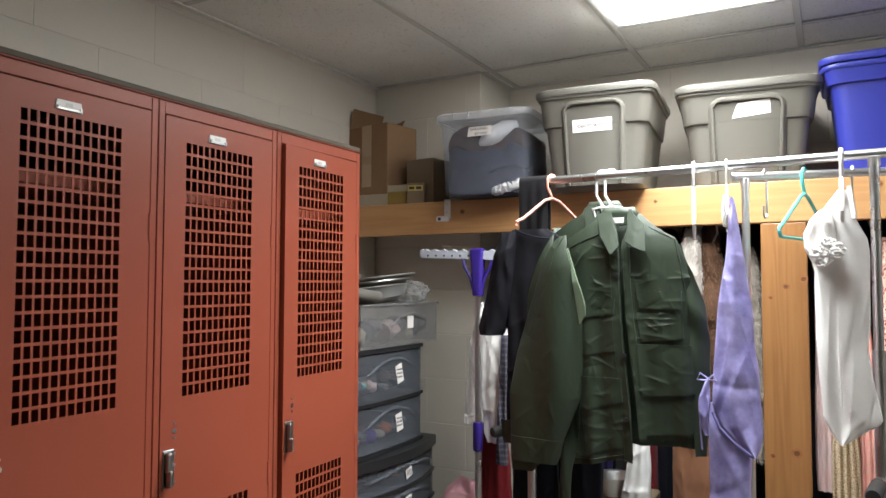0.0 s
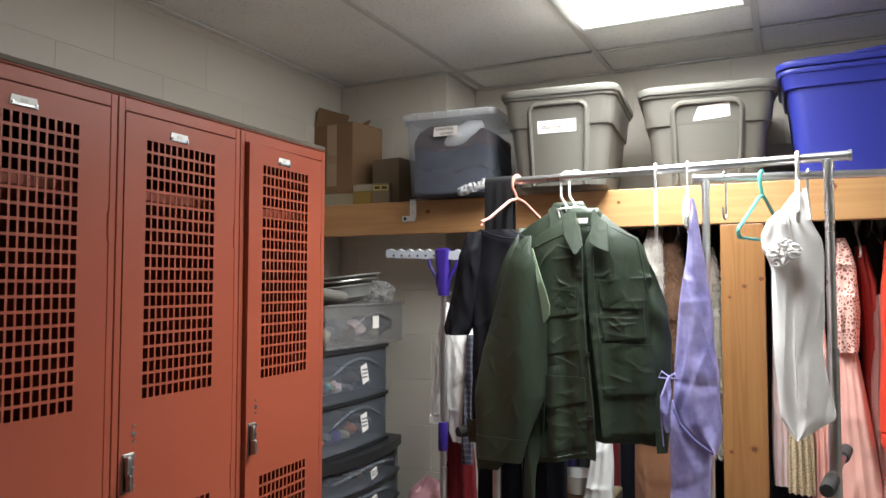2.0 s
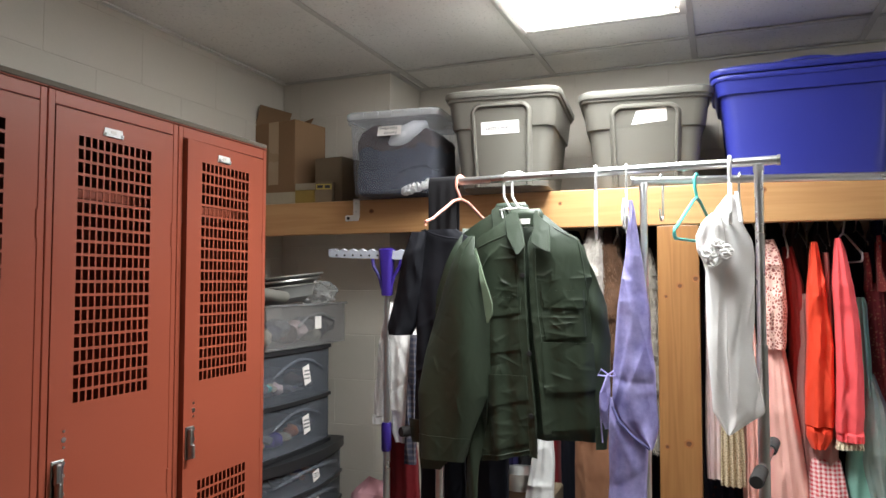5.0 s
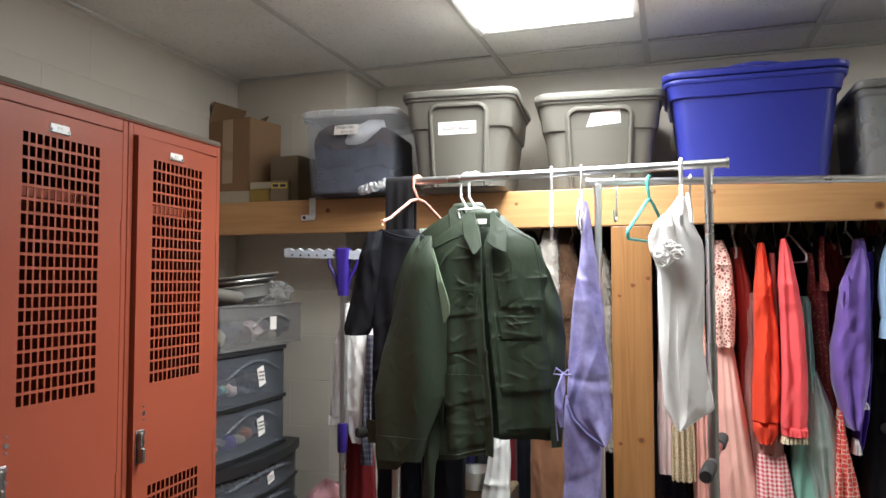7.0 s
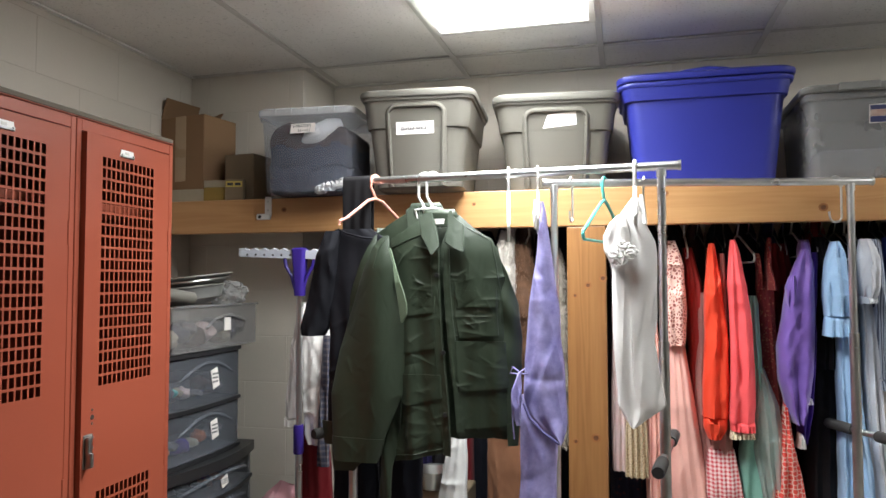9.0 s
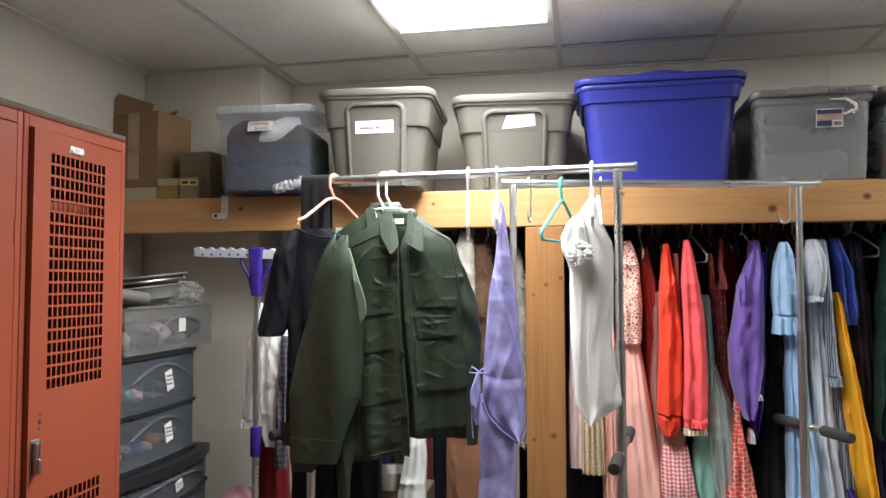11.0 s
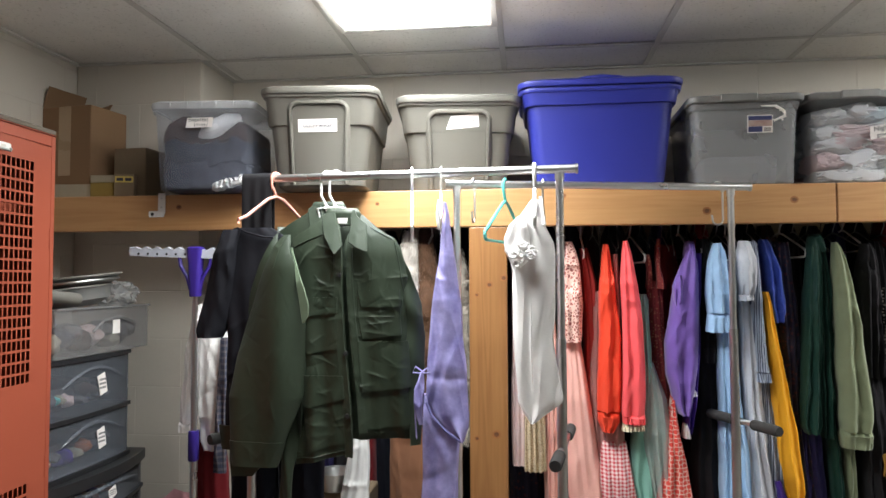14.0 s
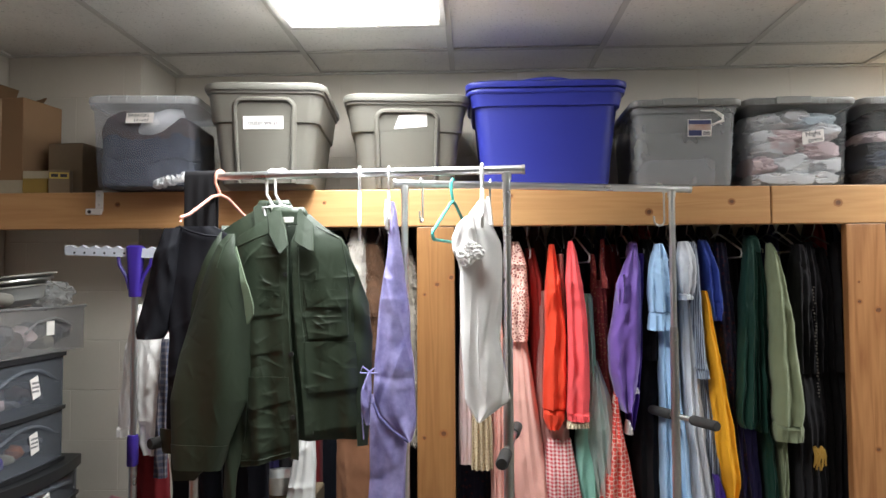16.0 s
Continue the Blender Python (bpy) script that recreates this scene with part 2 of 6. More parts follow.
# ---- the room ----
WX, BY, PY, PX = -1.96, 3.20, 2.87, -1.385   # left wall, back wall, the jog's front and its edge
EX, SY = 3.2, -2.6                            # right wall and rear wall, both out of view
# the floor is out of view; its tone sets how much light bounces up
floor = solid("floor", box(WX - 0.2, EX + 0.2, SY - 0.2, BY + 0.2, -0.1, 0.0), M_FLOOR, "unseen storeroom floor, dull brown to limit bounced light", "floor", kind="structure")
wall_left = solid("wall_left", box(WX - 0.15, WX - 0.004, SY, BY + 0.2, 0, CEIL + 0.1), M_MORTAR, "cream painted concrete block wall", "wall", kind="structure")
wall_back = solid("wall_back", box(PX, EX, BY + 0.004, BY + 0.15, 0, CEIL + 0.1), M_MORTAR, "cream painted concrete block wall behind the shelf", "wall", kind="structure")
wall_jog = solid("wall_jog", box(WX, PX - 0.004, PY + 0.004, BY + 0.15, 0, CEIL + 0.1), M_MORTAR, "cream painted block wall projecting in the corner", "wall", kind="structure")
# these two walls stay out of view; their dark colour cuts bounced light
wall_right = solid("wall_right", box(EX, EX + 0.15, SY, BY + 0.15, 0, CEIL + 0.1), M_DARKWALL, "unseen dark wall that keeps bounced light low", "wall", kind="structure")
wall_rear = solid("wall_rear", box(WX, EX, SY - 0.15, SY, 0, CEIL + 0.1), M_DARKWALL, "unseen dark wall that keeps bounced light low", "wall", kind="structure")

GX = [WX, -1.335, -0.705, -0.09, 0.53, 1.135, 1.745, 2.36, 2.97, EX]
GY = [BY, 2.89, 1.67, 0.45, -0.77, -1.99, SY]
# the first fitting is seen; the other two are unseen and assumed
LIGHTS = ((2, 1.385, 2.605), (6, 1.385, 2.605), (6, -1.055, 0.165))


def ceiling_mesh():
    """Lay-in tiles between T bars; each tile sits a little askew."""
    rng = random.Random(4)
    bm = bmesh.new()
    for i in range(len(GX) - 1):
        for j in range(len(GY) - 1):
            spans = [(GY[j + 1], GY[j])]
            for (li, a, b) in LIGHTS:
                if li == i:
                    nxt = []
                    for (p, q) in spans:
                        if b <= p or a >= q:
                            nxt.append((p, q))
                        else:
                            if a - p > 0.03:
                                nxt.append((p, a))
                            if q - b > 0.03:
                                nxt.append((b, q))
                    spans = nxt
            for (p, q) in spans:
                s = rng.uniform(0, 0.004)
                tilt = rng.uniform(-0.005, 0.005)
                n0 = len(bm.verts)
                add_box(bm, GX[i] + 0.007, GX[i + 1] - 0.007, p + 0.007, q - 0.007, CEIL + 0.002 + s, CEIL + 0.02 + s, 0.003)
                bm.verts.ensure_lookup_table()
                for v in bm.verts[n0:]:
                    v.co.z += tilt * (v.co.x - GX[i]) + abs(tilt) * 0.5
    for f in bm.faces:
        f.material_index = 0
    nf = len(bm.faces)
    for x in GX[1:-1]:
        add_box(bm, x - 0.012, x + 0.012, SY, BY, CEIL - 0.001, CEIL + 0.0025, 0.0008)
    for y in GY[1:-1]:
        for a, b in zip(GX, GX[1:]):
            add_box(bm, a + 0.012, b - 0.012, y - 0.012, y + 0.012, CEIL - 0.0005, CEIL + 0.0025, 0.0008)
    add_box(bm, WX, WX + 0.022, SY, PY, CEIL - 0.004, CEIL + 0.002)
    add_box(bm, PX, EX, BY - 0.022, BY, CEIL - 0.004, CEIL + 0.002)
    add_box(bm, WX + 0.022, PX, PY - 0.022, PY, CEIL - 0.004, CEIL + 0.002)
    add_box(bm, PX, PX + 0.022, PY, BY - 0.022, CEIL - 0.004, CEIL + 0.002)
    add_box(bm, WX - 0.1, EX + 0.1, SY - 0.1, BY + 0.1, CEIL + 0.1, CEIL + 0.12)
    bm.faces.ensure_lookup_table()
    for f in bm.faces[nf:]:
        f.material_index = 1
    return bm


ceiling = solid("ceiling", ceiling_mesh(), [M_TILE, M_GRID], "grey-white lay-in ceiling tiles in a metal grid", "ceiling", kind="structure")

M_DIFF = glow("lit_diffuser", (0.97, 1.0, 0.985), 13.0)
# unseen right lens, strengthened to brighten the shelf's right end
M_STRONG = glow("brighter_diffuser", (0.97, 1.0, 0.985), 17.0)
M_DIM = glow("dim_diffuser", (0.97, 1.0, 0.985), 2.0)
for k, (li, a, b) in enumerate(LIGHTS):
    troffer = thing("ceiling_light", pose((GX[li] + GX[li + 1]) / 2, (a + b) / 2, CEIL), "lit white recessed fluorescent ceiling panel in a metal frame", "ceiling light", "ceiling lights")
    w, l = GX[li + 1] - GX[li], b - a
    # lens hung below the pan so its glowing sides brighten the ceiling
    part("diffuser", loft(bmesh.new(), [rrect(w - 0.09, l - 0.18, 0.02, 0.003), rrect(w - 0.09, l - 0.18, 0.02, -0.022), rrect(w - 0.11, l - 0.20, 0.02, -0.030)]), (M_DIFF, M_STRONG, M_DIM)[k], troffer, "glowing white acrylic lens, dropped to brighten the ceiling", smooth=True)
    part("pan", box(-w / 2 + 0.03, w / 2 - 0.03, -l / 2 + 0.03, l / 2 - 0.03, 0.004, 0.010), M_WHITE, troffer, "white enamelled pan")
    for s in (-1, 1):
        part("frame", box(s * (w / 2 - 0.018) - 0.013, s * (w / 2 - 0.018) + 0.013, -l / 2 + 0.005, l / 2 - 0.005, -0.008, 0.012, 0.002), M_GRID, troffer)
        part("frame", box(-w / 2 + 0.03, w / 2 - 0.03, s * (l / 2 - 0.018) - 0.013, s * (l / 2 - 0.018) + 0.013, -0.008, 0.012, 0.002), M_GRID, troffer)

# ---- built-in shelf: beam, posts, boards ----
FY, Z0, Z1 = 2.58, 1.70, 1.838


def knot(parent, x, z, r, y=FY):
    bm = bmesh.new()
    bmesh.ops.create_circle(bm, cap_ends=True, segments=14, radius=r * 0.72)
    for v in bm.verts:
        k = 1 + 0.07 * math.sin(2 * math.atan2(v.co.y, v.co.x) + x * 9)
        v.co = Vector((v.co.x * k, 0, v.co.y * k * 0.88))
    bm.normal_update()
    bmesh.ops.solidify(bm, geom=bm.faces[:], thickness=0.0008)
    part("knot", bm, M_KNOT, parent, "dark brown knot", pose(x, y - 0.001, z))
    bm = bmesh.new()
    bmesh.ops.create_circle(bm, cap_ends=True, segments=18, radius=r * 1.2)
    for v in bm.verts:
        v.co = Vector((v.co.x * 1.05, 0, v.co.y * 0.95))
    bm.normal_update()
    bmesh.ops.solidify(bm, geom=bm.faces[:], thickness=0.0004)
    part("knot_ring", bm, M_KNOTRING, parent, "reddish ring round a knot", pose(x, y - 0.0006, z))


shelf_beam = thing("shelf_beam", pose(0, 0, 0), "varnished knotty pine beam along the shelf edge", "beam")
part("board", box(WX + 0.002, 1.068, FY, FY + 0.04, Z0, Z1, 0.004, 2), M_PINEX, shelf_beam)
part("board", box(1.072, EX - 0.002, FY, FY + 0.04, Z0, Z1, 0.004, 2), M_PINEX, shelf_beam)
for x, z, r in ((-1.02, 1.742, 0.008), (-0.3, 1.76, 0.006), (0.135, 1.809, 0.009), (0.635, 1.746, 0.012), (0.53, 1.83, 0.006), (0.93, 1.781, 0.011), (1.305, 1.774, 0.013), (-1.33, 1.79, 0.009), (-0.55, 1.79, 0.006)):
    knot(shelf_beam, x, z, r)
for x0, x1, spots in ((-0.208, -0.07, ((-0.18, 1.45, 0.007), (-0.134, 1.487, 0.010), (-0.082, 1.512, 0.011), (-0.112, 0.948, 0.013), (-0.182, 0.932, 0.008))),
                      (1.331, 1.47, ((1.37, 1.42, 0.009), (1.435, 1.39, 0.013), (1.37, 1.49, 0.005), (1.42, 0.9, 0.01)))):
    post = thing("shelf_post", pose(0, 0, 0), "varnished knotty pine post holding up the beam" if x0 < 0 else "darker reddish pine post holding up the beam", "post", "shelf posts")
    part("board", box(x0, x1, FY + 0.002, FY + 0.04, 0, Z0 - 0.001, 0.004, 2), M_PINEPALE if x0 < 0 else M_PINEZ, post)
    for x, z, r in spots:
        knot(post, x, z, r, FY + 0.002)
shelf_board = solid("shelf_board", box(PX + 0.002, EX - 0.002, FY + 0.041, BY - 0.002, Z1 - 0.02, Z1 - 0.001), M_PLY, "plywood shelf board behind the pine beam", "shelf", kind="structure")
solid("shelf_board_end", box(WX + 0.002, PX, FY + 0.041, PY - 0.002, Z1 - 0.02, Z1 - 0.001), M_PLY, "plywood shelf board in the corner", "shelf", kind="structure")

# ---- lockers ----
LW, LD, LH, LF = 0.384, 0.60, 1.912, -1.31   # width, depth, height, x of the fronts


def pierced(bm, y0, y1, z0, z1, vents, thick):
    """A sheet in the y-z plane with punched vents: (y0, y1, z0, z1, columns, rows)."""
    ys, zs, holes = {y0, y1}, {z0, z1}, []
    for (a, b, c, d, nc, nr) in vents:
        pc, pr = (b - a) / nc, (d - c) / nr
        for i in range(nc):
            for j in range(nr):
                h = (a + pc * (i + 0.135), a + pc * (i + 0.865), c + pr * (j + 0.105), c + pr * (j + 0.895))
                holes.append(h)
                ys.update(h[:2])
                zs.update(h[2:])
    ys, zs = sorted(round(v, 5) for v in ys), sorted(round(v, 5) for v in zs)
    ys = [v for i, v in enumerate(ys) if i == 0 or v - ys[i - 1] > 1e-4]
    zs = [v for i, v in enumerate(zs) if i == 0 or v - zs[i - 1] > 1e-4]
    grid = [[bm.verts.new((0, y, z)) for z in zs] for y in ys]

    def open_at(y, z):
        for (a, b, c, d, nc, nr) in vents:
            if a < y < b and c < z < d:
                u, v = (y - a) / (b - a) * nc % 1, (z - c) / (d - c) * nr % 1
                return 0.135 < u < 0.865 and 0.105 < v < 0.895
        return False
    faces = []
    for i in range(len(ys) - 1):
        for j in range(len(zs) - 1):
            if not open_at((ys[i] + ys[i + 1]) / 2, (zs[j] + zs[j + 1]) / 2):
                faces.append(bm.faces.new((grid[i][j], grid[i + 1][j], grid[i + 1][j + 1], grid[i][j + 1])))
    bm.normal_update()
    bmesh.ops.solidify(bm, geom=faces, thickness=-thick)
    return bm


DY0, DY1, DZ0, DZ1 = 0.02, LW - 0.02, 0.14, LH - 0.036
VENTS = ((0.076, 0.293, 1.235, 1.826, 12, 20), (0.076, 0.293, 0.33, 0.978, 12, 21))


def locker(y, ajar, gid):
    lk = thing("locker", pose(LF, y, 0), "tall orange-red enamelled steel locker with a vented door" + (" slightly ajar" if ajar else ""), "locker", "row of lockers")
    part("side_panel", box(-LD, -0.016, 0.001, 0.004, 0.1, LH - 0.003), M_LOCKER, lk)
    part("side_panel", box(-LD, -0.016, LW - 0.004, LW - 0.001, 0.1, LH - 0.003), M_LOCKER, lk)
    part("back_panel", box(-LD, -LD + 0.003, 0.004, LW - 0.004, 0.1, LH - 0.003), M_LOCKER, lk)
    part("top_panel", box(-LD, 0.004, 0.001, LW - 0.001, LH - 0.003, LH, 0.001), M_LOCKER, lk)
    part("base_panel", box(-LD, -0.016, 0.004, LW - 0.004, 0.1, 0.104), M_LOCKER, lk)
    bm = bmesh.new()
    for a, b in ((0.001, DY0 - 0.002), (DY1 + 0.002, LW - 0.001)):
        add_box(bm, -0.016, 0.001, a, b, 0.1, LH - 0.004, 0.0015)
    add_box(bm, -0.016, 0.0005, DY0 - 0.002, DY1 + 0.002, DZ1 + 0.003, LH - 0.004, 0.0012)
    add_box(bm, -0.016, 0.0005, DY0 - 0.002, DY1 + 0.002, 0.1, DZ0 - 0.003, 0.0012)
    part("face_frame", bm, M_LOCKER, lk)
    for yy in (0.012, LW - 0.012):
        part("leg", box(-0.05, -0.012, yy - 0.01, yy + 0.01, 0, 0.1, 0.002), M_LOCKER, lk)
        part("leg", box(-LD + 0.01, -LD + 0.04, yy - 0.01, yy + 0.01, 0, 0.1, 0.002), M_LOCKER, lk)
    part("shelf", box(-LD + 0.01, -0.05, 0.006, LW - 0.006, 1.690, 1.712, 0.002), M_LOCKER, lk)
    door = new("door")
    door.parent = lk
    door.matrix_basis = pose(0, DY1, 0, 0, 0, ajar) @ pose(0, -DY1, 0)
    bm = pierced(bmesh.new(), DY0, DY1, DZ0, DZ1, VENTS, 0.0016)
    add_box(bm, -0.014, 0.0, DY0, DY0 + 0.0016, DZ0, DZ1)
    add_box(bm, -0.014, 0.0, DY1 - 0.0016, DY1, DZ0, DZ1)
    add_box(bm, -0.014, 0.0, DY0, DY1, DZ1 - 0.0016, DZ1)
    door.name = "door_frame"
    sheet = new("door", mesh_of("door", bm, M_LOCKER))
    sheet.parent = lk
    sheet.matrix_basis = door.matrix_basis.copy()
    tagged(sheet, "punched steel door with two panels of slots")
    bpy.data.objects.remove(door)
    yc = 0.172
    plate = bmesh.new()
    loft(plate, [[(x, yc + sy * w, z) for (sy, w, z) in ((-1, 0.029, 1.834), (1, 0.029, 1.834), (1, 0.025, 1.854), (-1, 0.025, 1.854))] for x in (0.001, 0.0035)])
    part("number_plate", plate, M_WHITE, sheet, "small white number plate")
    part("plate_holder", box(0.001, 0.006, yc - 0.027, yc + 0.027, 1.834, 1.840, 0.001), M_STEEL, sheet)
    part("number_bar", box(0.0036, 0.0042, yc - 0.008, yc + 0.007, 1.842, 1.849), M_GRID, sheet)
    for s in (-1, 1):
        part("rivet", tube([(0.001, yc + s * 0.023, 1.84), (0.008, yc + s * 0.023, 1.84)], 0.003, 6), M_STEEL, sheet)
    hz = 1.082
    bm = box(0.0005, 0.004, 0.028, 0.06, hz - 0.042, hz + 0.042, 0.0015)
    part("latch_plate", bm, M_LATCH, sheet, "worn steel latch plate")
    bm = box(0.004, 0.018, 0.03, 0.045, hz - 0.04, hz + 0.038, 0.005, 2)
    add_box(bm, 0.004, 0.026, 0.03, 0.041, hz - 0.038, hz + 0.0, 0.005, 2)
    part("latch_lever", bm, M_LATCH, sheet, "chromed lift handle")
    for dz in (-0.03, 0.008, 0.034):
        part("latch_stud", tube([(0.003, 0.053, hz + dz), (0.009, 0.053, hz + dz)], 0.0045, 8), M_STEEL, sheet)
    for dz, r in ((0.082, 0.006), (0.066, 0.003), (0.1, 0.003)):
        part("rivet", tube([(0.0, 0.058, hz + dz), (0.003, 0.058, hz + dz)], r, 8), M_STEEL, sheet)
    for z in (0.4, 1.0, 1.62):
        part("hinge", tube([(0.001, DY1 + 0.0, z - 0.03), (0.001, DY1 + 0.0, z + 0.03)], 0.0035, 8), M_LOCKER, lk)
    rng = random.Random(gid)
    for k in range(5):
        yy, zz = rng.uniform(0.03, 0.35), rng.uniform(0.98, 1.22)
        part("paint_chip", box(0.0002, 0.0009, yy, yy + rng.uniform(0.001, 0.003), zz, zz + rng.uniform(0.002, 0.006)), M_WHITE, sheet, "chipped paint showing white")
    return lk


for k, (y, ajar) in enumerate(((0.294, 0), (0.678, 0), (1.062, 0), (1.446, 2.2))):
    locker(y, ajar, k)

# a dull board lies along the tops of the lockers
solid("locker_top_board", box(LF - LD, LF + 0.003, 0.296, 1.828, LH + 0.0005, LH + 0.0135, 0.002), M_CARDDUST, "dull brown board lying along the locker tops", "board")

# ---- storage totes on the shelf ----
def marker(parent, x, y, z, w, h, count, tilt=0.0, mtl=None):
    """Unreadable handwriting: a row of short strokes."""
    rng = random.Random(int(1000 * abs(x + z)) + count)
    bm = bmesh.new()
    for k in range(count):
        cx = x - w / 2 + w * (k + 0.5) / count
        hh = h * rng.uniform(0.5, 1)
        a = rng.uniform(-25, 25)
        add_box(bm, -w / count * 0.09, w / count * 0.09, -0.0004, 0.0004, -hh / 2, hh / 2, m=pose(cx, y, z + tilt * (cx - x), 0, a, 0))
        if rng.random() < 0.7:
            add_box(bm, -w / count * 0.35, w / count * 0.35, -0.0004, 0.0004, -h * 0.06, h * 0.06, m=pose(cx, y, z + tilt * (cx - x) + rng.uniform(-0.4, 0.4) * hh, 0, rng.uniform(-40, 40), 0))
    part("writing", bm, mtl or M_INK, parent, "black marker handwriting")


def letters(parent, text, x, y, z, size, tilt=0.0, wide=1.0):
    cu = bpy.data.curves.new("writing", "FONT")
    cu.body, cu.size, cu.align_x, cu.align_y, cu.extrude = text, size, "CENTER", "CENTER", 0.0003
    tmp = new("writing", cu)
    me = bpy.data.meshes.new_from_object(tmp)
    bpy.data.objects.remove(tmp)
    me.materials.append(M_INK)
    ob = new("writing", me)
    ob.parent = parent
    ob.matrix_basis = pose(x, y, z, 90, 0, 0) @ pose(0, 0, 0, 0, 0, tilt) @ Matrix.Diagonal((wide, 1, 1, 1))
    tagged(ob, "black marker handwriting")


def paper(parent, x, y, z, w, h, slant=0.0, lean=0.0, label="white paper label", tilt=0.0):
    bm = bmesh.new()
    q = [(-w / 2 - slant, -h / 2), (w / 2, -h / 2 + 0.002), (w / 2 + slant, h / 2), (-w / 2 + slant * 0.5, h / 2 - 0.002)]
    loft(bm, [[(a, t + lean * b, b) for a, b in q] for t in (0.0, 0.0009)])
    p = part("label", bm, M_PAPER, parent, label, pose(x, y, z, 0, tilt, 0))
    return p


def shell(w0, d0, w1, d1, h, steps, r=0.05, wall=0.003):
    """An open tapering tub; steps: (height share, extra width)."""
    loops = []
    for s, e in steps:
        loops.append(rrect(w0 + (w1 - w0) * s + 2 * e, d0 + (d1 - d0) * s + 2 * e, r, h * s))
    inner = [[(x * (1 - 2 * wall / w0), y * (1 - 2 * wall / d0), z + (wall if z == 0 else 0)) for x, y, z in lp] for lp in loops]
    return loft(bmesh.new(), loops + inner[::-1])


def lid(w, d, h, z, r=0.05, dome=0.012, lip=0.012):
    loops = [rrect(w - 2 * lip, d - 2 * lip, r, z - 0.004), rrect(w, d, r + lip, z - 0.003), rrect(w + 0.006, d + 0.006, r + lip, z + h * 0.25), rrect(w + 0.004, d + 0.004, r + lip, z + h * 0.75),
             rrect(w - 0.012, d - 0.012, r + lip, z + h), rrect(w - 0.07, d - 0.07, r, z + h), rrect(w - 0.1, d - 0.1, r, z + h + dome), rrect(w * 0.5, d * 0.5, r, z + h + dome)]
    return loft(bmesh.new(), loops)


def panel_arch(w0, w1, h0, h1, tilt, depth, r=0.035):
    """A raised rounded panel on a tub's front, following its slope."""
    n = 6
    out = [(-w0 / 2, h0), (w0 / 2, h0)]
    for k in range(n + 1):
        a = radians(90 * k / n)
        out.append((w1 / 2 - r + r * math.cos(a), h1 - r + r * math.sin(a)))
    for k in range(n + 1):
        a = radians(90 + 90 * k / n)
        out.append((-w1 / 2 + r + r * math.cos(a), h1 - r + r * math.sin(a)))
    bm = bmesh.new()
    loft(bm, [[(x, -tilt * z + 0.004, z) for x, z in out], [(x, -tilt * z - depth * 0.7, z) for x, z in out],
              [(x * (1 - 0.012 / w0), -tilt * z - depth, h0 + (z - h0) * (1 - 0.006 / h1)) for x, z in out]])
    return bm


def grey_tote(m, label, text_args, h=0.372):
    t = thing("storage_tote", m, label, "storage bin", "totes on the shelf")
    w0, w1, d0, d1 = 0.355, 0.43, 0.45, 0.54
    part("tub", shell(w0, d0, w1, d1, h, ((0, -0.012), (0.03, 0), (0.66, 0), (0.665, 0.008), (0.7, 0.009), (0.95, 0.009), (0.96, 0.016), (1, 0.016))), M_GREYTUB, t, smooth=True)
    slope = (d1 - d0) / 2 / h
    # a raised rib frames the recessed grip panel
    bm = panel_arch(0.185, 0.225, 0.012, h - 0.027, slope, 0.007)
    part("front_panel", bm, M_GREYTUB, t, "", pose(0, -d0 / 2, 0), smooth=True)
    ring = []
    top, r0 = h - 0.045, 0.03
    for z in np.linspace(0.012, top - r0, 6):
        ring.append((-0.0975 - 0.012 * z / h, z, -1, 0))
    for a in (20, 45, 70, 90):
        ring.append((-0.1085 + r0 * (1 - math.cos(radians(a))), top - r0 + r0 * math.sin(radians(a)), -math.cos(radians(a)), math.sin(radians(a))))
    ring += [(-x, z, -nx, nz) for x, z, nx, nz in ring[::-1]]
    loops = []
    for x, z, nx, nz in ring:
        y0 = -d0 / 2 - slope * z
        loops.append([(x + nx * a, y0 - slope * nz * a - dd, z + nz * a) for a, dd in ((-0.001, -0.002), (0.0, 0.019), (0.002, 0.021), (0.008, 0.021), (0.018, 0.010), (0.02, -0.002))])
    part("panel_frame", loft(bmesh.new(), loops), M_GREYTUB, t, "raised frame round the grip panel", smooth=True)
    part("lid", lid(0.475, 0.585, 0.026, h), M_GREYLID, t, "paler grey lid with a rolled rim", smooth=True)
    x, z, w, hh, slant, text, count, tilt = text_args
    y = -d0 / 2 - slope * z - 0.0095
    lab = paper(t, x, y, z, w, hh, slant, 0 - slope, "white paper label taped on", tilt)
    if text:
        letters(lab, text, 0, -0.0012, 0, hh * 0.56, 0, 0.95)
    else:
        marker(lab, 0.01, -0.001, 0, w * 0.62, hh * 0.4, count)
    return t


ZS = Z1
grey_tote(pose(-0.752, 2.668, ZS, 0, 0, 5.0) @ Matrix.Diagonal((0.9, 0.9, 0.9, 1)), "warm grey plastic storage tote with a lid and a paper label", (-0.005, 0.245, 0.155, 0.052, 0.0, "outerwear", 9, 0))
grey_tote(pose(-0.275, 2.885, ZS - 0.0, 0, 0, 6.0), "warm grey plastic storage tote with a slanted paper label", (0.022, 0.262, 0.115, 0.05, 0.014, "", 8, -4), 0.335)

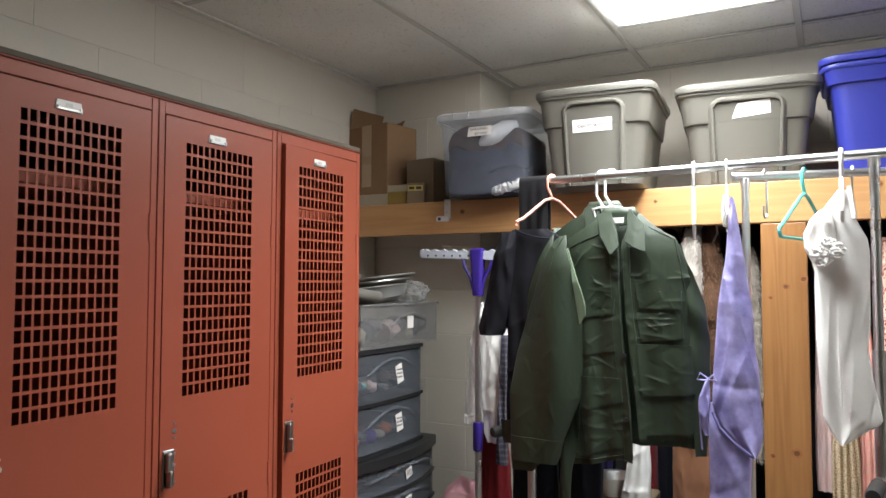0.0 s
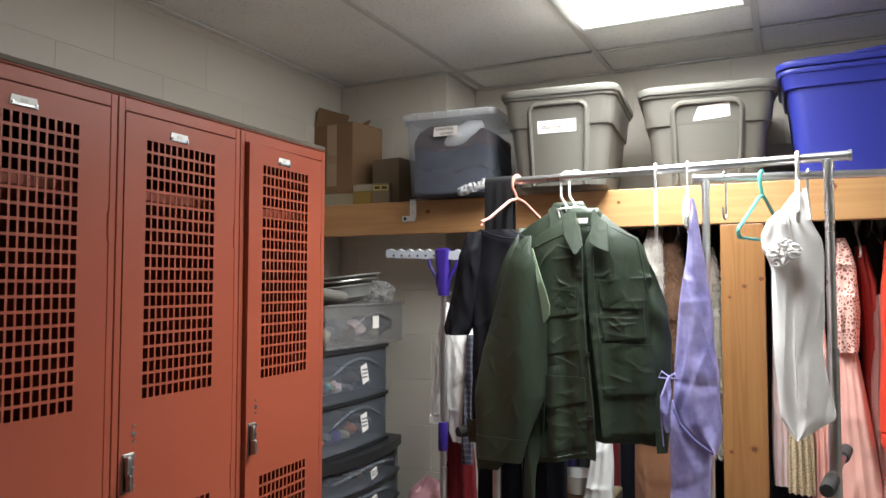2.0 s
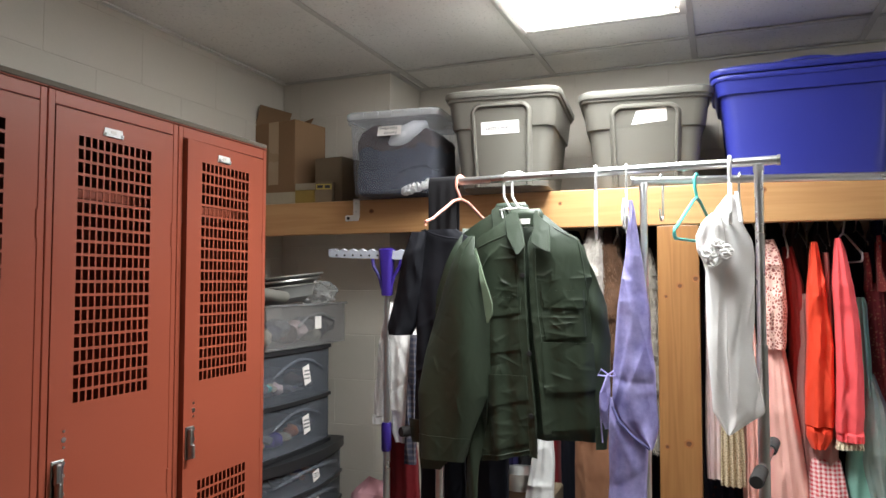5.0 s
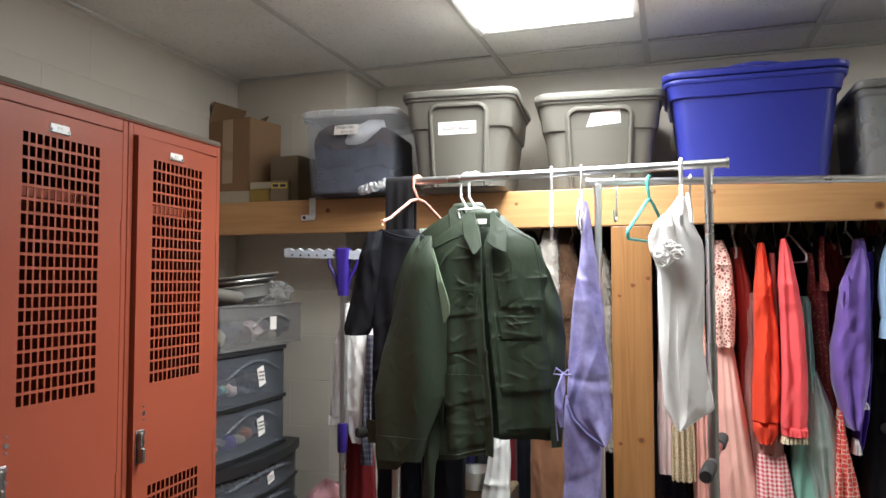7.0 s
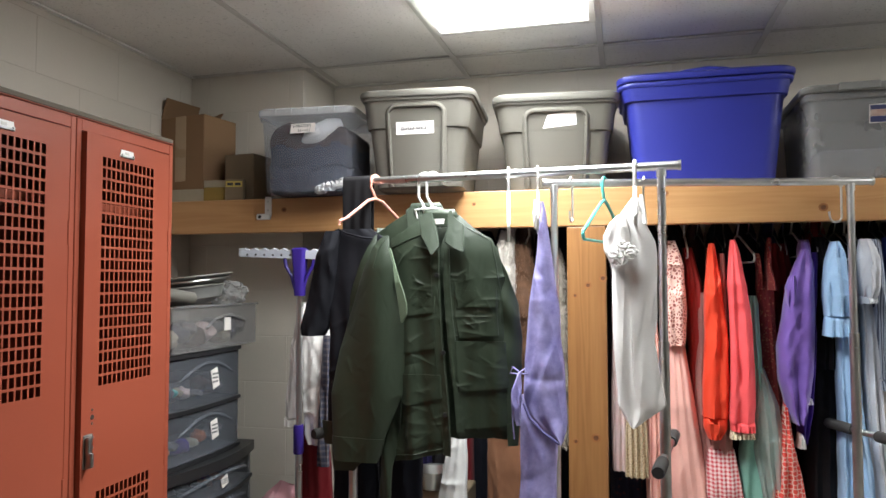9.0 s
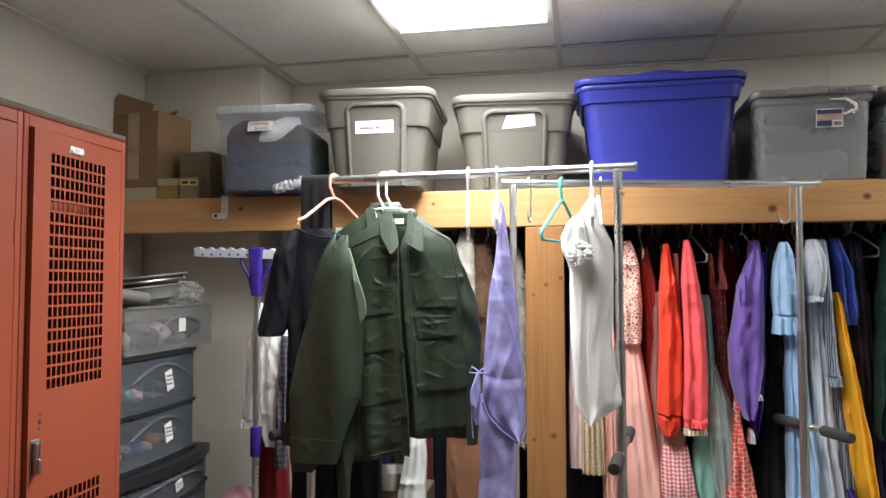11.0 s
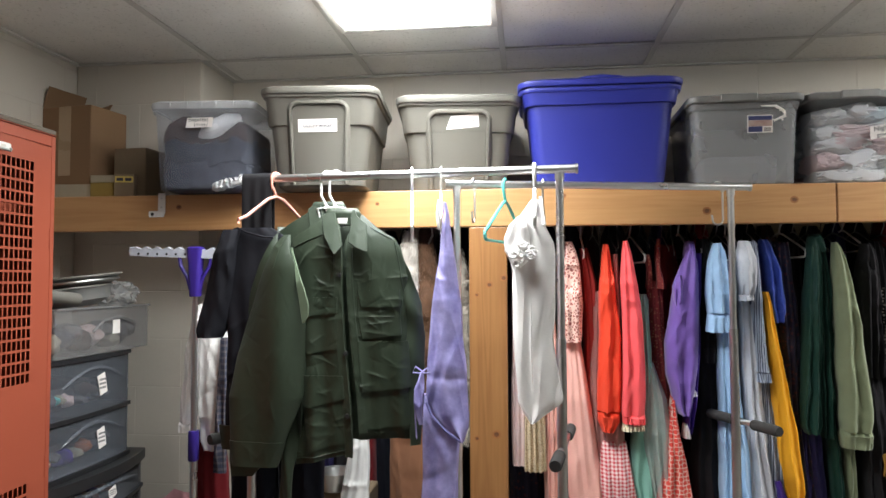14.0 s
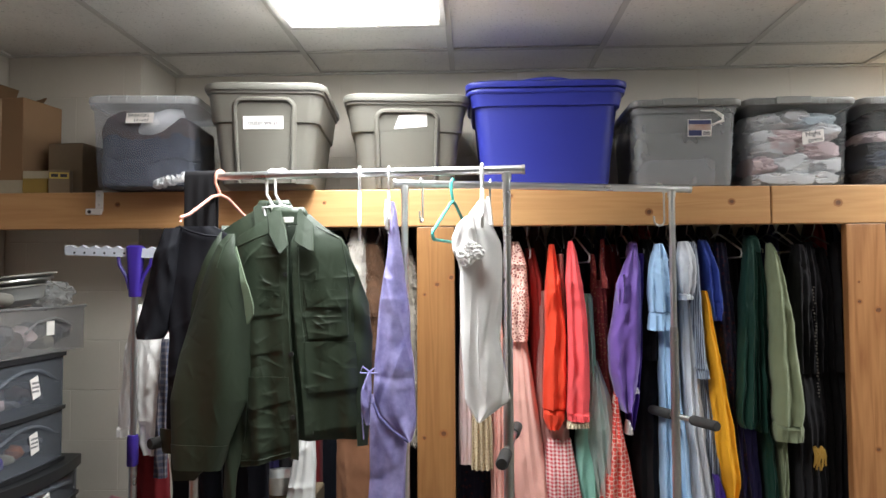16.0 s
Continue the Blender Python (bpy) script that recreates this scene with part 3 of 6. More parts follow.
# blue tote, long side to the room, two lids' rims one above the other
blue = thing("storage_tote", pose(0.275, 2.83, ZS, 0, 0, 0), "royal blue plastic storage tote with a tight lid", "storage bin", "totes on the shelf")
part("tub", shell(0.47, 0.36, 0.545, 0.42, 0.362, ((0, -0.012), (0.03, 0), (0.86, 0), (0.865, 0.01), (0.93, 0.012), (1, 0.014))), M_BLUE, blue, smooth=True)
part("rim", lid(0.59, 0.455, 0.016, 0.362, dome=0.0), M_BLUE, blue, smooth=True)
part("lid", lid(0.60, 0.465, 0.022, 0.383, dome=0.014), M_BLUE, blue, "royal blue lid with a rolled rim", smooth=True)
part("grip", loft(bmesh.new(), [[(0.01 + a * math.cos(t), -0.12 + 0.06 * math.sin(t), z) for t in np.linspace(0, 2 * math.pi, 33)[:-1]] for a, z in ((0.12, 0.412), (0.118, 0.424), (0.10, 0.429), (0.05, 0.431))]), M_BLUE, blue, "raised oval on the lid", smooth=True)
part("sticker", box(0.0, 0.03, -0.2345, -0.233, 0.392, 0.400, 0.0005), M_PAPER, blue, "torn scrap of white sticker")

# heaps of cloth seen through the clear tubs
def even_ring(w, d, r, z, m=64):
    """A rounded rectangle with points spread evenly along it."""
    pts = [Vector(p) for p in rrect(w, d, r, z, 6)]
    pts.append(pts[0])
    run = [0.0]
    for a, b in zip(pts, pts[1:]):
        run.append(run[-1] + (b - a).length)
    out = []
    for k in range(m):
        s = run[-1] * k / m
        j = max(i for i in range(len(run)) if run[i] <= s)
        out.append(tuple(pts[j].lerp(pts[j + 1], (s - run[j]) / max(1e-9, run[j + 1] - run[j]))))
    return out


def heap(parent, w, d, h, colours, seed, base=0.008):
    rng = random.Random(seed)
    n = len(colours)
    for k, c in enumerate(colours):
        z0, z1 = base + h * k / n, base + h * (k + 1.15) / n
        loops = []
        for s in (0, 0.1, 0.3, 0.5, 0.7, 0.9, 1):
            grow = (0.95 if s < 0.1 else 1.0) - 0.3 * max(0.0, (s - 0.55) / 0.45) ** 2 * (k == n - 1)
            loops.append([(x * grow + 0.008 * noise.noise((x * 20, y * 20, k + s * 3)), y * grow + 0.014 * noise.noise((x * 26, y * 20 + 9, k * 3 + s * 2)),
                           z + 0.034 * noise.noise((x * 11, y * 11, seed + k * 0.6)) * (0.2 if k == 0 and s < 0.5 else 1)) for x, y, z in even_ring(w, d, 0.04, z0 + (z1 - z0) * s)])
        part("folded_cloth", loft(bmesh.new(), loops), c, parent, "folded cloth inside", smooth=True)


def colour_mat(name, c, rough=0.85, **kw):
    kw.setdefault("vary", 0.07)
    kw.setdefault("scale", 14)
    kw.setdefault("fine", 220)
    kw.setdefault("bump", 0.25)
    kw.setdefault("dist", 0.002)
    kw.setdefault("sheen", 0.06)
    kw.setdefault("spec", 0.2)
    kw.setdefault("wrinkle", 0.18)
    kw.setdefault("wscale", 12.0)
    return mat(name, c, rough, **kw)


C_NAVY = colour_mat("navy_knit", (0.022, 0.026, 0.050))
C_BROWN = colour_mat("dark_brown_knit", (0.06, 0.032, 0.03))
C_PEARL = colour_mat("pearl_grey_cloth", (0.56, 0.57, 0.62), 0.65)
C_WHITE = colour_mat("white_cotton", (0.72, 0.71, 0.70))
C_PALEPINK = colour_mat("pale_pink_cotton", (0.66, 0.44, 0.42), second=(0.62, 0.56, 0.56), wrinkle=0.5, wscale=16)
C_PALEBLUE = colour_mat("pale_blue_cotton", (0.42, 0.52, 0.56), second=(0.62, 0.62, 0.62), wrinkle=0.5, wscale=16)
C_BLACK = colour_mat("black_cloth", (0.012, 0.011, 0.013), sheen=0.0)

clear = thing("clear_tote", pose(-1.19, 2.633, ZS, 0, 0, 4) @ Matrix.Diagonal((0.9, 0.9, 0.9, 1)), "clear plastic storage tote packed with dark and white knitwear", "storage bin", "totes on the shelf")
heap(clear, 0.368, 0.348, 0.285, [C_NAVY, C_NAVY, C_BROWN], 3)
bm = tube([(-0.03, -0.150, 0.225), (0.01, -0.155, 0.245), (0.05, -0.152, 0.262), (0.09, -0.145, 0.285), (0.13, -0.12, 0.295)], [0.02, 0.04, 0.046, 0.043, 0.034], 24)
part("rolled_cloth", bm, C_WHITE, clear, "white roll of cloth inside", smooth=True)
bm = tube([(0.03 + 0.0105 * k, -0.166 + 0.006 * (k % 2), 0.016 + 0.0022 * k) for k in range(14)], [0.008] + [0.018 + 0.0006 * k for k in range(12)] + [0.012], 28)
bmesh.ops.subdivide_edges(bm, edges=bm.edges[:], cuts=2)
for v in bm.verts:
    v.co += 0.009 * noise.noise_vector(v.co * 70) + 0.004 * noise.noise_vector(v.co * 190)
part("white_fluff", bm, C_WHITE, clear, "white fluffy trim inside", smooth=True)
part("tub", shell(0.385, 0.365, 0.416, 0.405, 0.335, ((0, -0.01), (0.03, 0), (0.93, 0), (0.94, 0.008), (1, 0.01)), r=0.035, wall=0.0025), M_CLEAR, clear, "clear plastic tub", smooth=True)
bm = lid(0.436, 0.425, 0.03, 0.335, r=0.03, dome=0.004, lip=0.006)
part("lid", bm, M_CLEARLID, clear, "frosted clear lid", smooth=True)
for x in (-0.13, -0.06, 0.0, 0.06, 0.13):
    part("lid_rib", box(x - 0.004, x + 0.004, -0.2195, -0.2165, 0.338, 0.362, 0.001), M_CLEARLID, clear)
lab = paper(clear, -0.01, -0.208, 0.275, 0.105, 0.042, 0.004, 0)
letters(lab, "SWEATERS", -0.004, -0.0012, 0.009, 0.017)
marker(lab, 0.006, -0.0012, -0.01, 0.06, 0.015, 6)


def bundles(parent, colours, seed):
    """Crumpled clothes pressed against the tub's walls."""
    rng = random.Random(seed)
    k = 0
    for row in range(5):
        for col in range(3):
            for deep in range(2):
                bm = bmesh.new()
                bmesh.ops.create_icosphere(bm, subdivisions=4, radius=1)
                sx, sz = rng.uniform(0.06, 0.125), rng.uniform(0.026, 0.046)
                c0 = Vector((-0.095 + 0.095 * col + rng.uniform(-0.045, 0.045), -0.115 + 0.2 * deep, 0.045 + 0.051 * row + rng.uniform(-0.016, 0.016)))
                for v in bm.verts:
                    c = v.co.copy()
                    f = 1 + 0.22 * noise.noise(c * 1.6 + Vector((k, 0, 0))) + 0.34 * (0.5 - abs(noise.noise(c * 3.6 + Vector((k, 3, 0)))))
                    p = Vector((c.x * sx, c.y * 0.1, c.z * sz)) * f + c0
                    wx, wy = 0.15 + 0.02 * p.z / 0.3, 0.203 + 0.02 * p.z / 0.3
                    v.co = Vector((max(-wx, min(wx, p.x)), max(-wy, min(wy, p.y)), max(0.008, min(0.295, p.z))))
                part("folded_cloth", bm, colours[k % len(colours)], parent, "crumpled cloth inside", smooth=True)
                k = k + rng.randint(1, 4)


def smoke_tote(m, fill, label, mtl, seed):
    t = thing("smoke_tote", m, label, "storage bin", "totes on the shelf")
    if fill:
        bundles(t, fill, seed)
    part("tub", shell(0.335, 0.44, 0.362, 0.47, 0.30, ((0, -0.008), (0.03, 0), (0.9, 0), (0.91, 0.006), (1, 0.008)), r=0.03, wall=0.0025), mtl, t, smooth=True)
    part("lid", lid(0.395, 0.505, 0.022, 0.30, r=0.028, dome=0.006, lip=0.006), M_SMOKELID, t, "grey snap-on lid", smooth=True)
    part("latch", box(-0.09, 0.035, -0.262, -0.25, 0.296, 0.323, 0.004, 2), M_SMOKELID, t, "grey lid latch")
    for k in range(12):
        x = -0.165 + 0.008 * k if k < 6 else 0.06 + 0.012 * (k - 6)
        part("lid_rib", box(x, x + 0.004, -0.2575, -0.2555, 0.294, 0.312), M_SMOKELID, t)
    return t


t3 = smoke_tote(pose(0.785, 2.835, ZS, 0, 0, -1), None, "smoky grey plastic storage tote with a product sticker", M_SMOKE, 5)
# the tub is taken as hollow; this pale block imitates light low inside
part("folded_cloth", box(-0.135, 0.135, -0.15, 0.19, 0.01, 0.12, 0.03, 2), C_PEARL, t3, "pale grey block standing in for the lit lower part")
st = part("sticker", box(0.0, 0.085, -0.236, -0.2345, 0.203, 0.265, 0.0004), M_PAPER, t3, "printed product sticker", pose(0, 0.004, 0, 4.8))
C_STKRED = mat("sticker_photo", (0.26, 0.13, 0.11), 0.5, second=(0.5, 0.42, 0.36), scale=60)
C_STKBLU = mat("sticker_blue", (0.035, 0.04, 0.12), 0.5)
part("print", box(0.003, 0.082, -0.2372, -0.2362, 0.226, 0.247), C_STKRED, st)
part("print", box(0.003, 0.082, -0.2372, -0.2362, 0.2475, 0.262), C_STKBLU, st)
part("print", box(0.003, 0.050, -0.2372, -0.2362, 0.206, 0.2255), C_STKBLU, st)
for k in range(7):
    part("bar_mark", box(0.056 + 0.0035 * k, 0.0575 + 0.0035 * k, -0.2372, -0.2362, 0.208, 0.221), M_INK, st)
bm = bmesh.new()
pts = [(0.05, 0.278), (0.075, 0.281), (0.10, 0.277), (0.118, 0.268), (0.128, 0.255), (0.130, 0.243), (0.118, 0.235), (0.10, 0.231), (0.088, 0.227)]
add_tube(bm, [(x, -0.2405 + 0.0009 * (k % 3), z + 0.002 * (-1) ** k) for k, (x, z) in enumerate(pts)], [0.0015, 0.003, 0.0042, 0.005, 0.0065, 0.007, 0.005, 0.004, 0.0015], 7)
for k, (x, z) in enumerate(pts[2:8]):
    add_tube(bm, [(x, -0.239, z), (x + 0.006 * (-1) ** k, -0.240, z - 0.009)], [0.0035, 0.0015], 6)
part("tape", bm, M_PAPER, t3, "torn white tape", smooth=True)
M_TINT = cloudy("tinted_tub_plastic", (0.42, 0.42, 0.42), 0.92, 0.2)
t4 = smoke_tote(pose(1.19, 2.835, ZS, 0, 0, -1), [C_WHITE, C_PALEPINK, C_PALEBLUE, C_WHITE, C_PALEPINK], "clear grey-lidded tote filled with pastel nightwear", M_TINT, 7)
lab = paper(t4, 0.045, -0.240, 0.178, 0.075, 0.046, 0.003, -0.06, "cream paper label", -8)
letters(lab, "Night", 0, -0.003, 0.011, 0.024)
letters(lab, "gowns", 0.006, -0.002, -0.011, 0.02)
smoke_tote(pose(1.605, 2.84, ZS, 0, 0, -1), [C_BROWN, C_WHITE, C_BLACK, C_WHITE, C_NAVY, C_PALEPINK], "clear grey-lidded tote filled with dark and pale clothes", M_TINT, 11)

# ---- cloth ----
def cloth(rows, y, thick, folds=6, amp=0.006, wr=0.004, seed=0, n=64, levels=84, boxy=0.6, hem=0.0, turn=0.0, full=0.35, sag=0.0, crease=0.0, creases=24):
    """A hanging piece of cloth: rows of (height, left edge, right edge), top first; folds deepen downwards."""
    amp *= 1.7 if y > 2.55 and thick > 0.03 else 1.0
    zs = [r[0] for r in rows]
    q = [-z for z in zs]
    bm = bmesh.new()
    loops = []
    xm = (rows[0][1] + rows[0][2]) / 2
    if creases:
        # straight, sharp-crested wrinkles of many lengths
        rg = np.random.RandomState(seed + 17)
        cx = rg.uniform(min(r[1] for r in rows), max(r[2] for r in rows), creases)
        cz = rg.uniform(zs[-1], zs[0], creases)
        ang = np.where(rg.rand(creases) < (0.5 if creases > 60 else 0.1), rg.normal(0.35, 0.45, creases), rg.normal(1.38, 0.18, creases)) * np.where(rg.rand(creases) < 0.5, 1, -1)
        cu, cv = np.cos(ang), np.sin(ang)
        cl = rg.uniform(0.03, 0.085, creases) * (1 if creases > 60 else 2.6)
        cw = rg.uniform(0.0035, 0.009, creases)
        ch = rg.uniform(0.002, 0.0075, creases) * np.where(rg.rand(creases) < 0.35, -0.7, 1)
    for i in range(levels + 1):
        s = i / levels
        z = zs[0] + (zs[-1] - zs[0]) * s
        xl, xr = float(np.interp(-z, q, [r[1] for r in rows])), float(np.interp(-z, q, [r[2] for r in rows]))
        xl += 0.004 * noise.noise((z * 9, seed * 1.7, 0.3)) * min(1, 6 * s)
        xr += 0.004 * noise.noise((z * 9, seed * 1.7, 5.3)) * min(1, 6 * s)
        hw, xc = (xr - xl) / 2, (xr + xl) / 2
        t = thick * (full + (1 - full) * min(1, s * 4) ** 0.6)
        g = 0.25 + 0.75 * s
        loop = []
        for k in range(n):
            a = 2 * math.pi * k / n
            ca, sa = math.cos(a), math.sin(a)
            ux = math.copysign(abs(ca) ** 0.8, ca)
            uy = math.copysign(abs(sa) ** boxy, sa)
            x = xc + hw * ux
            ph = 2 * math.pi * folds * (ux * 0.5 + 0.5) + seed * 2.1 + 2.2 * noise.noise((x * 7, z * 2.2, seed))
            f = amp * g * math.sin(ph) * abs(sa) ** 0.4
            w = wr * (noise.noise((x * 16, z * 9, seed + 3)) + 0.6 * noise.noise((x * 38 + z * 14, z * 24, seed + 7)) - 0.5 * abs(noise.noise((x * 11 - z * 13, z * 8, seed + 11))))
            if creases and sa > -0.1:
                dx_, dz_ = x - cx, z - cz
                across, along = dz_ * cu - dx_ * cv, dx_ * cu + dz_ * cv
                w += float(np.sum(ch * np.exp(-np.abs(across) / np.where(across > 0, cw, cw * 2.2)) * np.clip(1 - (along / cl) ** 2, 0, 1)))
            if crease:
                for q1, q2, q3 in ((13, 7, 20), (7, 17, 31)):
                    r = 1 - abs(noise.noise((x * q1 + z * 4.5, z * q2 - x * 5, seed + q3)))
                    w += crease * max(0, r - 0.55) ** 2 * 4 * noise.noise((x * 6, z * 5, seed + q2))
            yy = -uy * t - (f + w) * (1 if sa >= 0 else -1)
            zz = z + hem * s ** 6 * noise.noise((x * 14, seed, 2.0)) + sag * s * ux
            if turn:
                dx = x - xm
                c, sn = math.cos(turn * s), math.sin(turn * s)
                x, yy = xm + dx * c - yy * sn, dx * sn + yy * c
            loop.append((x, y + yy, zz))
        loops.append(loop)
    return loft(bm, loops)


def pattern_mat(name, kind, c1, c2, size, rough=0.8):
    """Woven or printed cloth patterns in metres."""
    m = mat(name, c1, rough, vary=0.06, scale=10, fine=200, bump=0.2, dist=0.002, sheen=0.05, spec=0.2)
    nt = m.node_tree
    bsdf = nt.nodes["Principled BSDF"]
    base = bsdf.inputs["Base Color"].links[0].from_socket
    tc = nt.nodes.new("ShaderNodeTexCoord")
    sep = nt.nodes.new("ShaderNodeSeparateXYZ")
    nt.links.new(tc.outputs["Object"], sep.inputs[0])

    def node(op, a, b=None):
        k = nt.nodes.new("ShaderNodeMath")
        k.operation = op
        for i, v in enumerate((a, b)):
            if v is None:
                continue
            if isinstance(v, (int, float)):
                k.inputs[i].default_value = v
            else:
                nt.links.new(v, k.inputs[i])
        return k.outputs[0]
    def band(axis, share=0.5, d=size):
        return node("GREATER_THAN", node("FRACT", node("DIVIDE", axis, d)), share)
    if kind == "gingham":
        fac = node("MULTIPLY", node("ADD", band(sep.outputs["X"]), band(sep.outputs["Z"])), 0.5)
    elif kind == "stripe":
        fac = band(sep.outputs["X"], 0.62)
    elif kind == "plaid":
        fac = node("MULTIPLY", node("ADD", band(sep.outputs["X"], 0.7), band(sep.outputs["Z"], 0.6)), 0.45)
    else:
        vo = nt.nodes.new("ShaderNodeTexVoronoi")
        vo.inputs["Scale"].default_value = 1 / size
        if kind == "rings":
            mp = nt.nodes.new("ShaderNodeMapping")
            mp.inputs["Rotation"].default_value = (0, radians(45), 0)
            mp.inputs["Scale"].default_value = (1, 0.001, 1)
            nt.links.new(tc.outputs["Object"], mp.inputs[0])
            nt.links.new(mp.outputs[0], vo.inputs["Vector"])
            vo.inputs["Randomness"].default_value = 0.0
            d = vo.outputs["Distance"]
            fac = node("MULTIPLY", node("GREATER_THAN", d, 0.40), node("LESS_THAN", d, 0.50))
        elif kind == "lace":
            nt.links.new(tc.outputs["Object"], vo.inputs["Vector"])
            vo.feature = "DISTANCE_TO_EDGE"
            warp = nt.nodes.new("ShaderNodeTexNoise")
            warp.inputs["Scale"].default_value, warp.inputs["Detail"].default_value = 0.9 / size, 2
            nt.links.new(tc.outputs["Object"], warp.inputs["Vector"])
            fac = node("GREATER_THAN", node("MULTIPLY", vo.outputs["Distance"], warp.outputs["Fac"]), 0.085)
        else:
            nt.links.new(tc.outputs["Object"], vo.inputs["Vector"])
            fac = node("LESS_THAN", vo.outputs["Distance"], 0.3)
    mx = nt.nodes.new("ShaderNodeMix")
    mx.data_type = "RGBA"
    nt.links.new(fac, mx.inputs[0])
    nt.links.new(base, mx.inputs[6])
    mx.inputs[7].default_value = (*c2, 1)
    nt.links.new(mx.outputs[2], bsdf.inputs["Base Color"])
    return m


C_OLIVE = colour_mat("olive_drab_cotton", (0.023, 0.035, 0.020), 0.50, spec=0.45, vary=0.10, scale=9, fine=260, bump=0.2, wrinkle=0.16, wscale=30.0, sheen=0.03)
# the jacket's olive again, paler to paint light on the sleeve edge
C_OLIVELIT = colour_mat("lit_olive_cotton", (0.11, 0.145, 0.095), 0.7)
C_SLATE = colour_mat("black_jersey", (0.009, 0.009, 0.013), 0.8, sheen=0.0)
C_NAVYT = colour_mat("navy_twill", (0.007, 0.008, 0.014), 0.85, sheen=0.0)
C_LAV = colour_mat("lavender_tie_dye", (0.52, 0.48, 0.82), 0.85, vary=0.05, scale=11, second=(0.02, 0.01, 0.22), fine=60, wrinkle=0.35, wscale=20)
C_LAVD = colour_mat("deep_lavender_hem", (0.16, 0.15, 0.36), 0.8)
C_SILK = colour_mat("white_satin", (0.84, 0.82, 0.81), 0.8, wrinkle=0.12, wscale=22, vary=0.05, scale=10, bump=0.2, sheen=0.2, second=(0.72, 0.69, 0.68))
C_BLUSH = colour_mat("blush_chiffon", (0.78, 0.42, 0.36), 0.75)
C_LACE = pattern_mat("blush_lace", "lace", (0.80, 0.50, 0.43), (0.30, 0.09, 0.08), 0.0125)
C_RED = colour_mat("brick_red_cloth", (0.42, 0.045, 0.04), 0.75)
C_MAUVE = colour_mat("dusty_pink_cloth", (0.45, 0.22, 0.20), 0.8)
C_ORANGE = colour_mat("vermilion_cloth", (0.72, 0.055, 0.022), 0.6)
C_CORAL = colour_mat("coral_crepe", (0.82, 0.095, 0.105), 0.65)
C_CREAMLACE = pattern_mat("cream_lace", "lace", (0.70, 0.62, 0.45), (0.35, 0.29, 0.2), 0.009)
C_GING = pattern_mat("red_gingham", "gingham", (0.72, 0.55, 0.53), (0.50, 0.05, 0.07), 0.0135)
C_MINT = colour_mat("mint_taffeta", (0.24, 0.48, 0.40), 0.55)
C_SHEER = cloudy("sheer_tulle", (0.5, 0.55, 0.53), 0.55, 0.6)
C_PAIS = pattern_mat("maroon_print", "spots", (0.20, 0.03, 0.03), (0.30, 0.11, 0.07), 0.012)
C_PURPLE = colour_mat("purple_satin", (0.16, 0.085, 0.36), 0.5, sheen=0.3)
C_VIOLET = colour_mat("deep_violet_cloth", (0.05, 0.02, 0.22), 0.6)
C_QUAT = pattern_mat("red_ring_print", "rings", (0.68, 0.07, 0.055), (0.78, 0.62, 0.52), 0.021)
C_SKY = colour_mat("pale_blue_satin", (0.30, 0.46, 0.68), 0.42, sheen=0.2)
C_STRIPE = pattern_mat("grey_pinstripe", "stripe", (0.36, 0.40, 0.48), (0.07, 0.08, 0.12), 0.0062)
C_YELLOW = colour_mat("golden_yellow_cloth", (0.78, 0.36, 0.018), 0.6)
C_ROYAL = colour_mat("royal_blue_cloth", (0.03, 0.06, 0.32), 0.6)
C_INDIGO = colour_mat("indigo_cloth", (0.016, 0.013, 0.055), 0.8, sheen=0.0)
C_PRINT = pattern_mat("dark_floral_print", "spots", (0.016, 0.014, 0.03), (0.05, 0.018, 0.025), 0.02)
C_GREEN = colour_mat("bottle_green_cloth", (0.006, 0.034, 0.025), 0.6)
C_SAGE = colour_mat("sage_satin", (0.175, 0.20, 0.12), 0.5, sheen=0.2)
C_GOLD = pattern_mat("gold_lace", "lace", (0.62, 0.50, 0.34), (0.33, 0.24, 0.15), 0.008)
C_MAROON = colour_mat("dark_red_cloth", (0.15, 0.008, 0.012), 0.75)
C_PLAID = pattern_mat("navy_plaid", "plaid", (0.05, 0.055, 0.09), (0.18, 0.16, 0.17), 0.022)
C_FURW = colour_mat("white_grey_fur", (0.50, 0.46, 0.42), 0.95, scale=30, second=(0.2, 0.17, 0.15))
C_FURB = colour_mat("brown_fur", (0.11, 0.055, 0.03), 0.95, scale=30, second=(0.03, 0.015, 0.01))
C_FURG = colour_mat("grey_fur", (0.33, 0.29, 0.25), 0.95, scale=30, second=(0.08, 0.065, 0.05))
C_BROWNC = colour_mat("rust_brown_cloth", (0.19, 0.085, 0.045), 0.9)


def dress(name, label, category, group, pieces):
    """pieces: (part name, mesh, material, part label)."""
    d = thing(name, pose(0, 0, 0), label, category, group)
    for nm, bm, mt, lb in pieces:
        part(nm, bm, mt, d, lb, smooth=True)
    return d


def extend(rows, z, spread=0.0):
    """The same rows let down to the hem."""
    h, a, b = rows[-1]
    return (*rows, (z, a - spread, b + spread))


def ruffle(x0, x1, z0, z1, y, thick, waves, seed, amp=0.006):
    return cloth(((z0, x0 + 0.004, x1 - 0.004), ((z0 + z1) / 2, x0, x1), (z1, x0 - 0.003, x1 + 0.003)), y, thick, waves, amp, 0.002, seed, 64, 14, 0.7, 0.006, creases=0)

# ---- the two rolling garment racks ----
RZ = 1.822


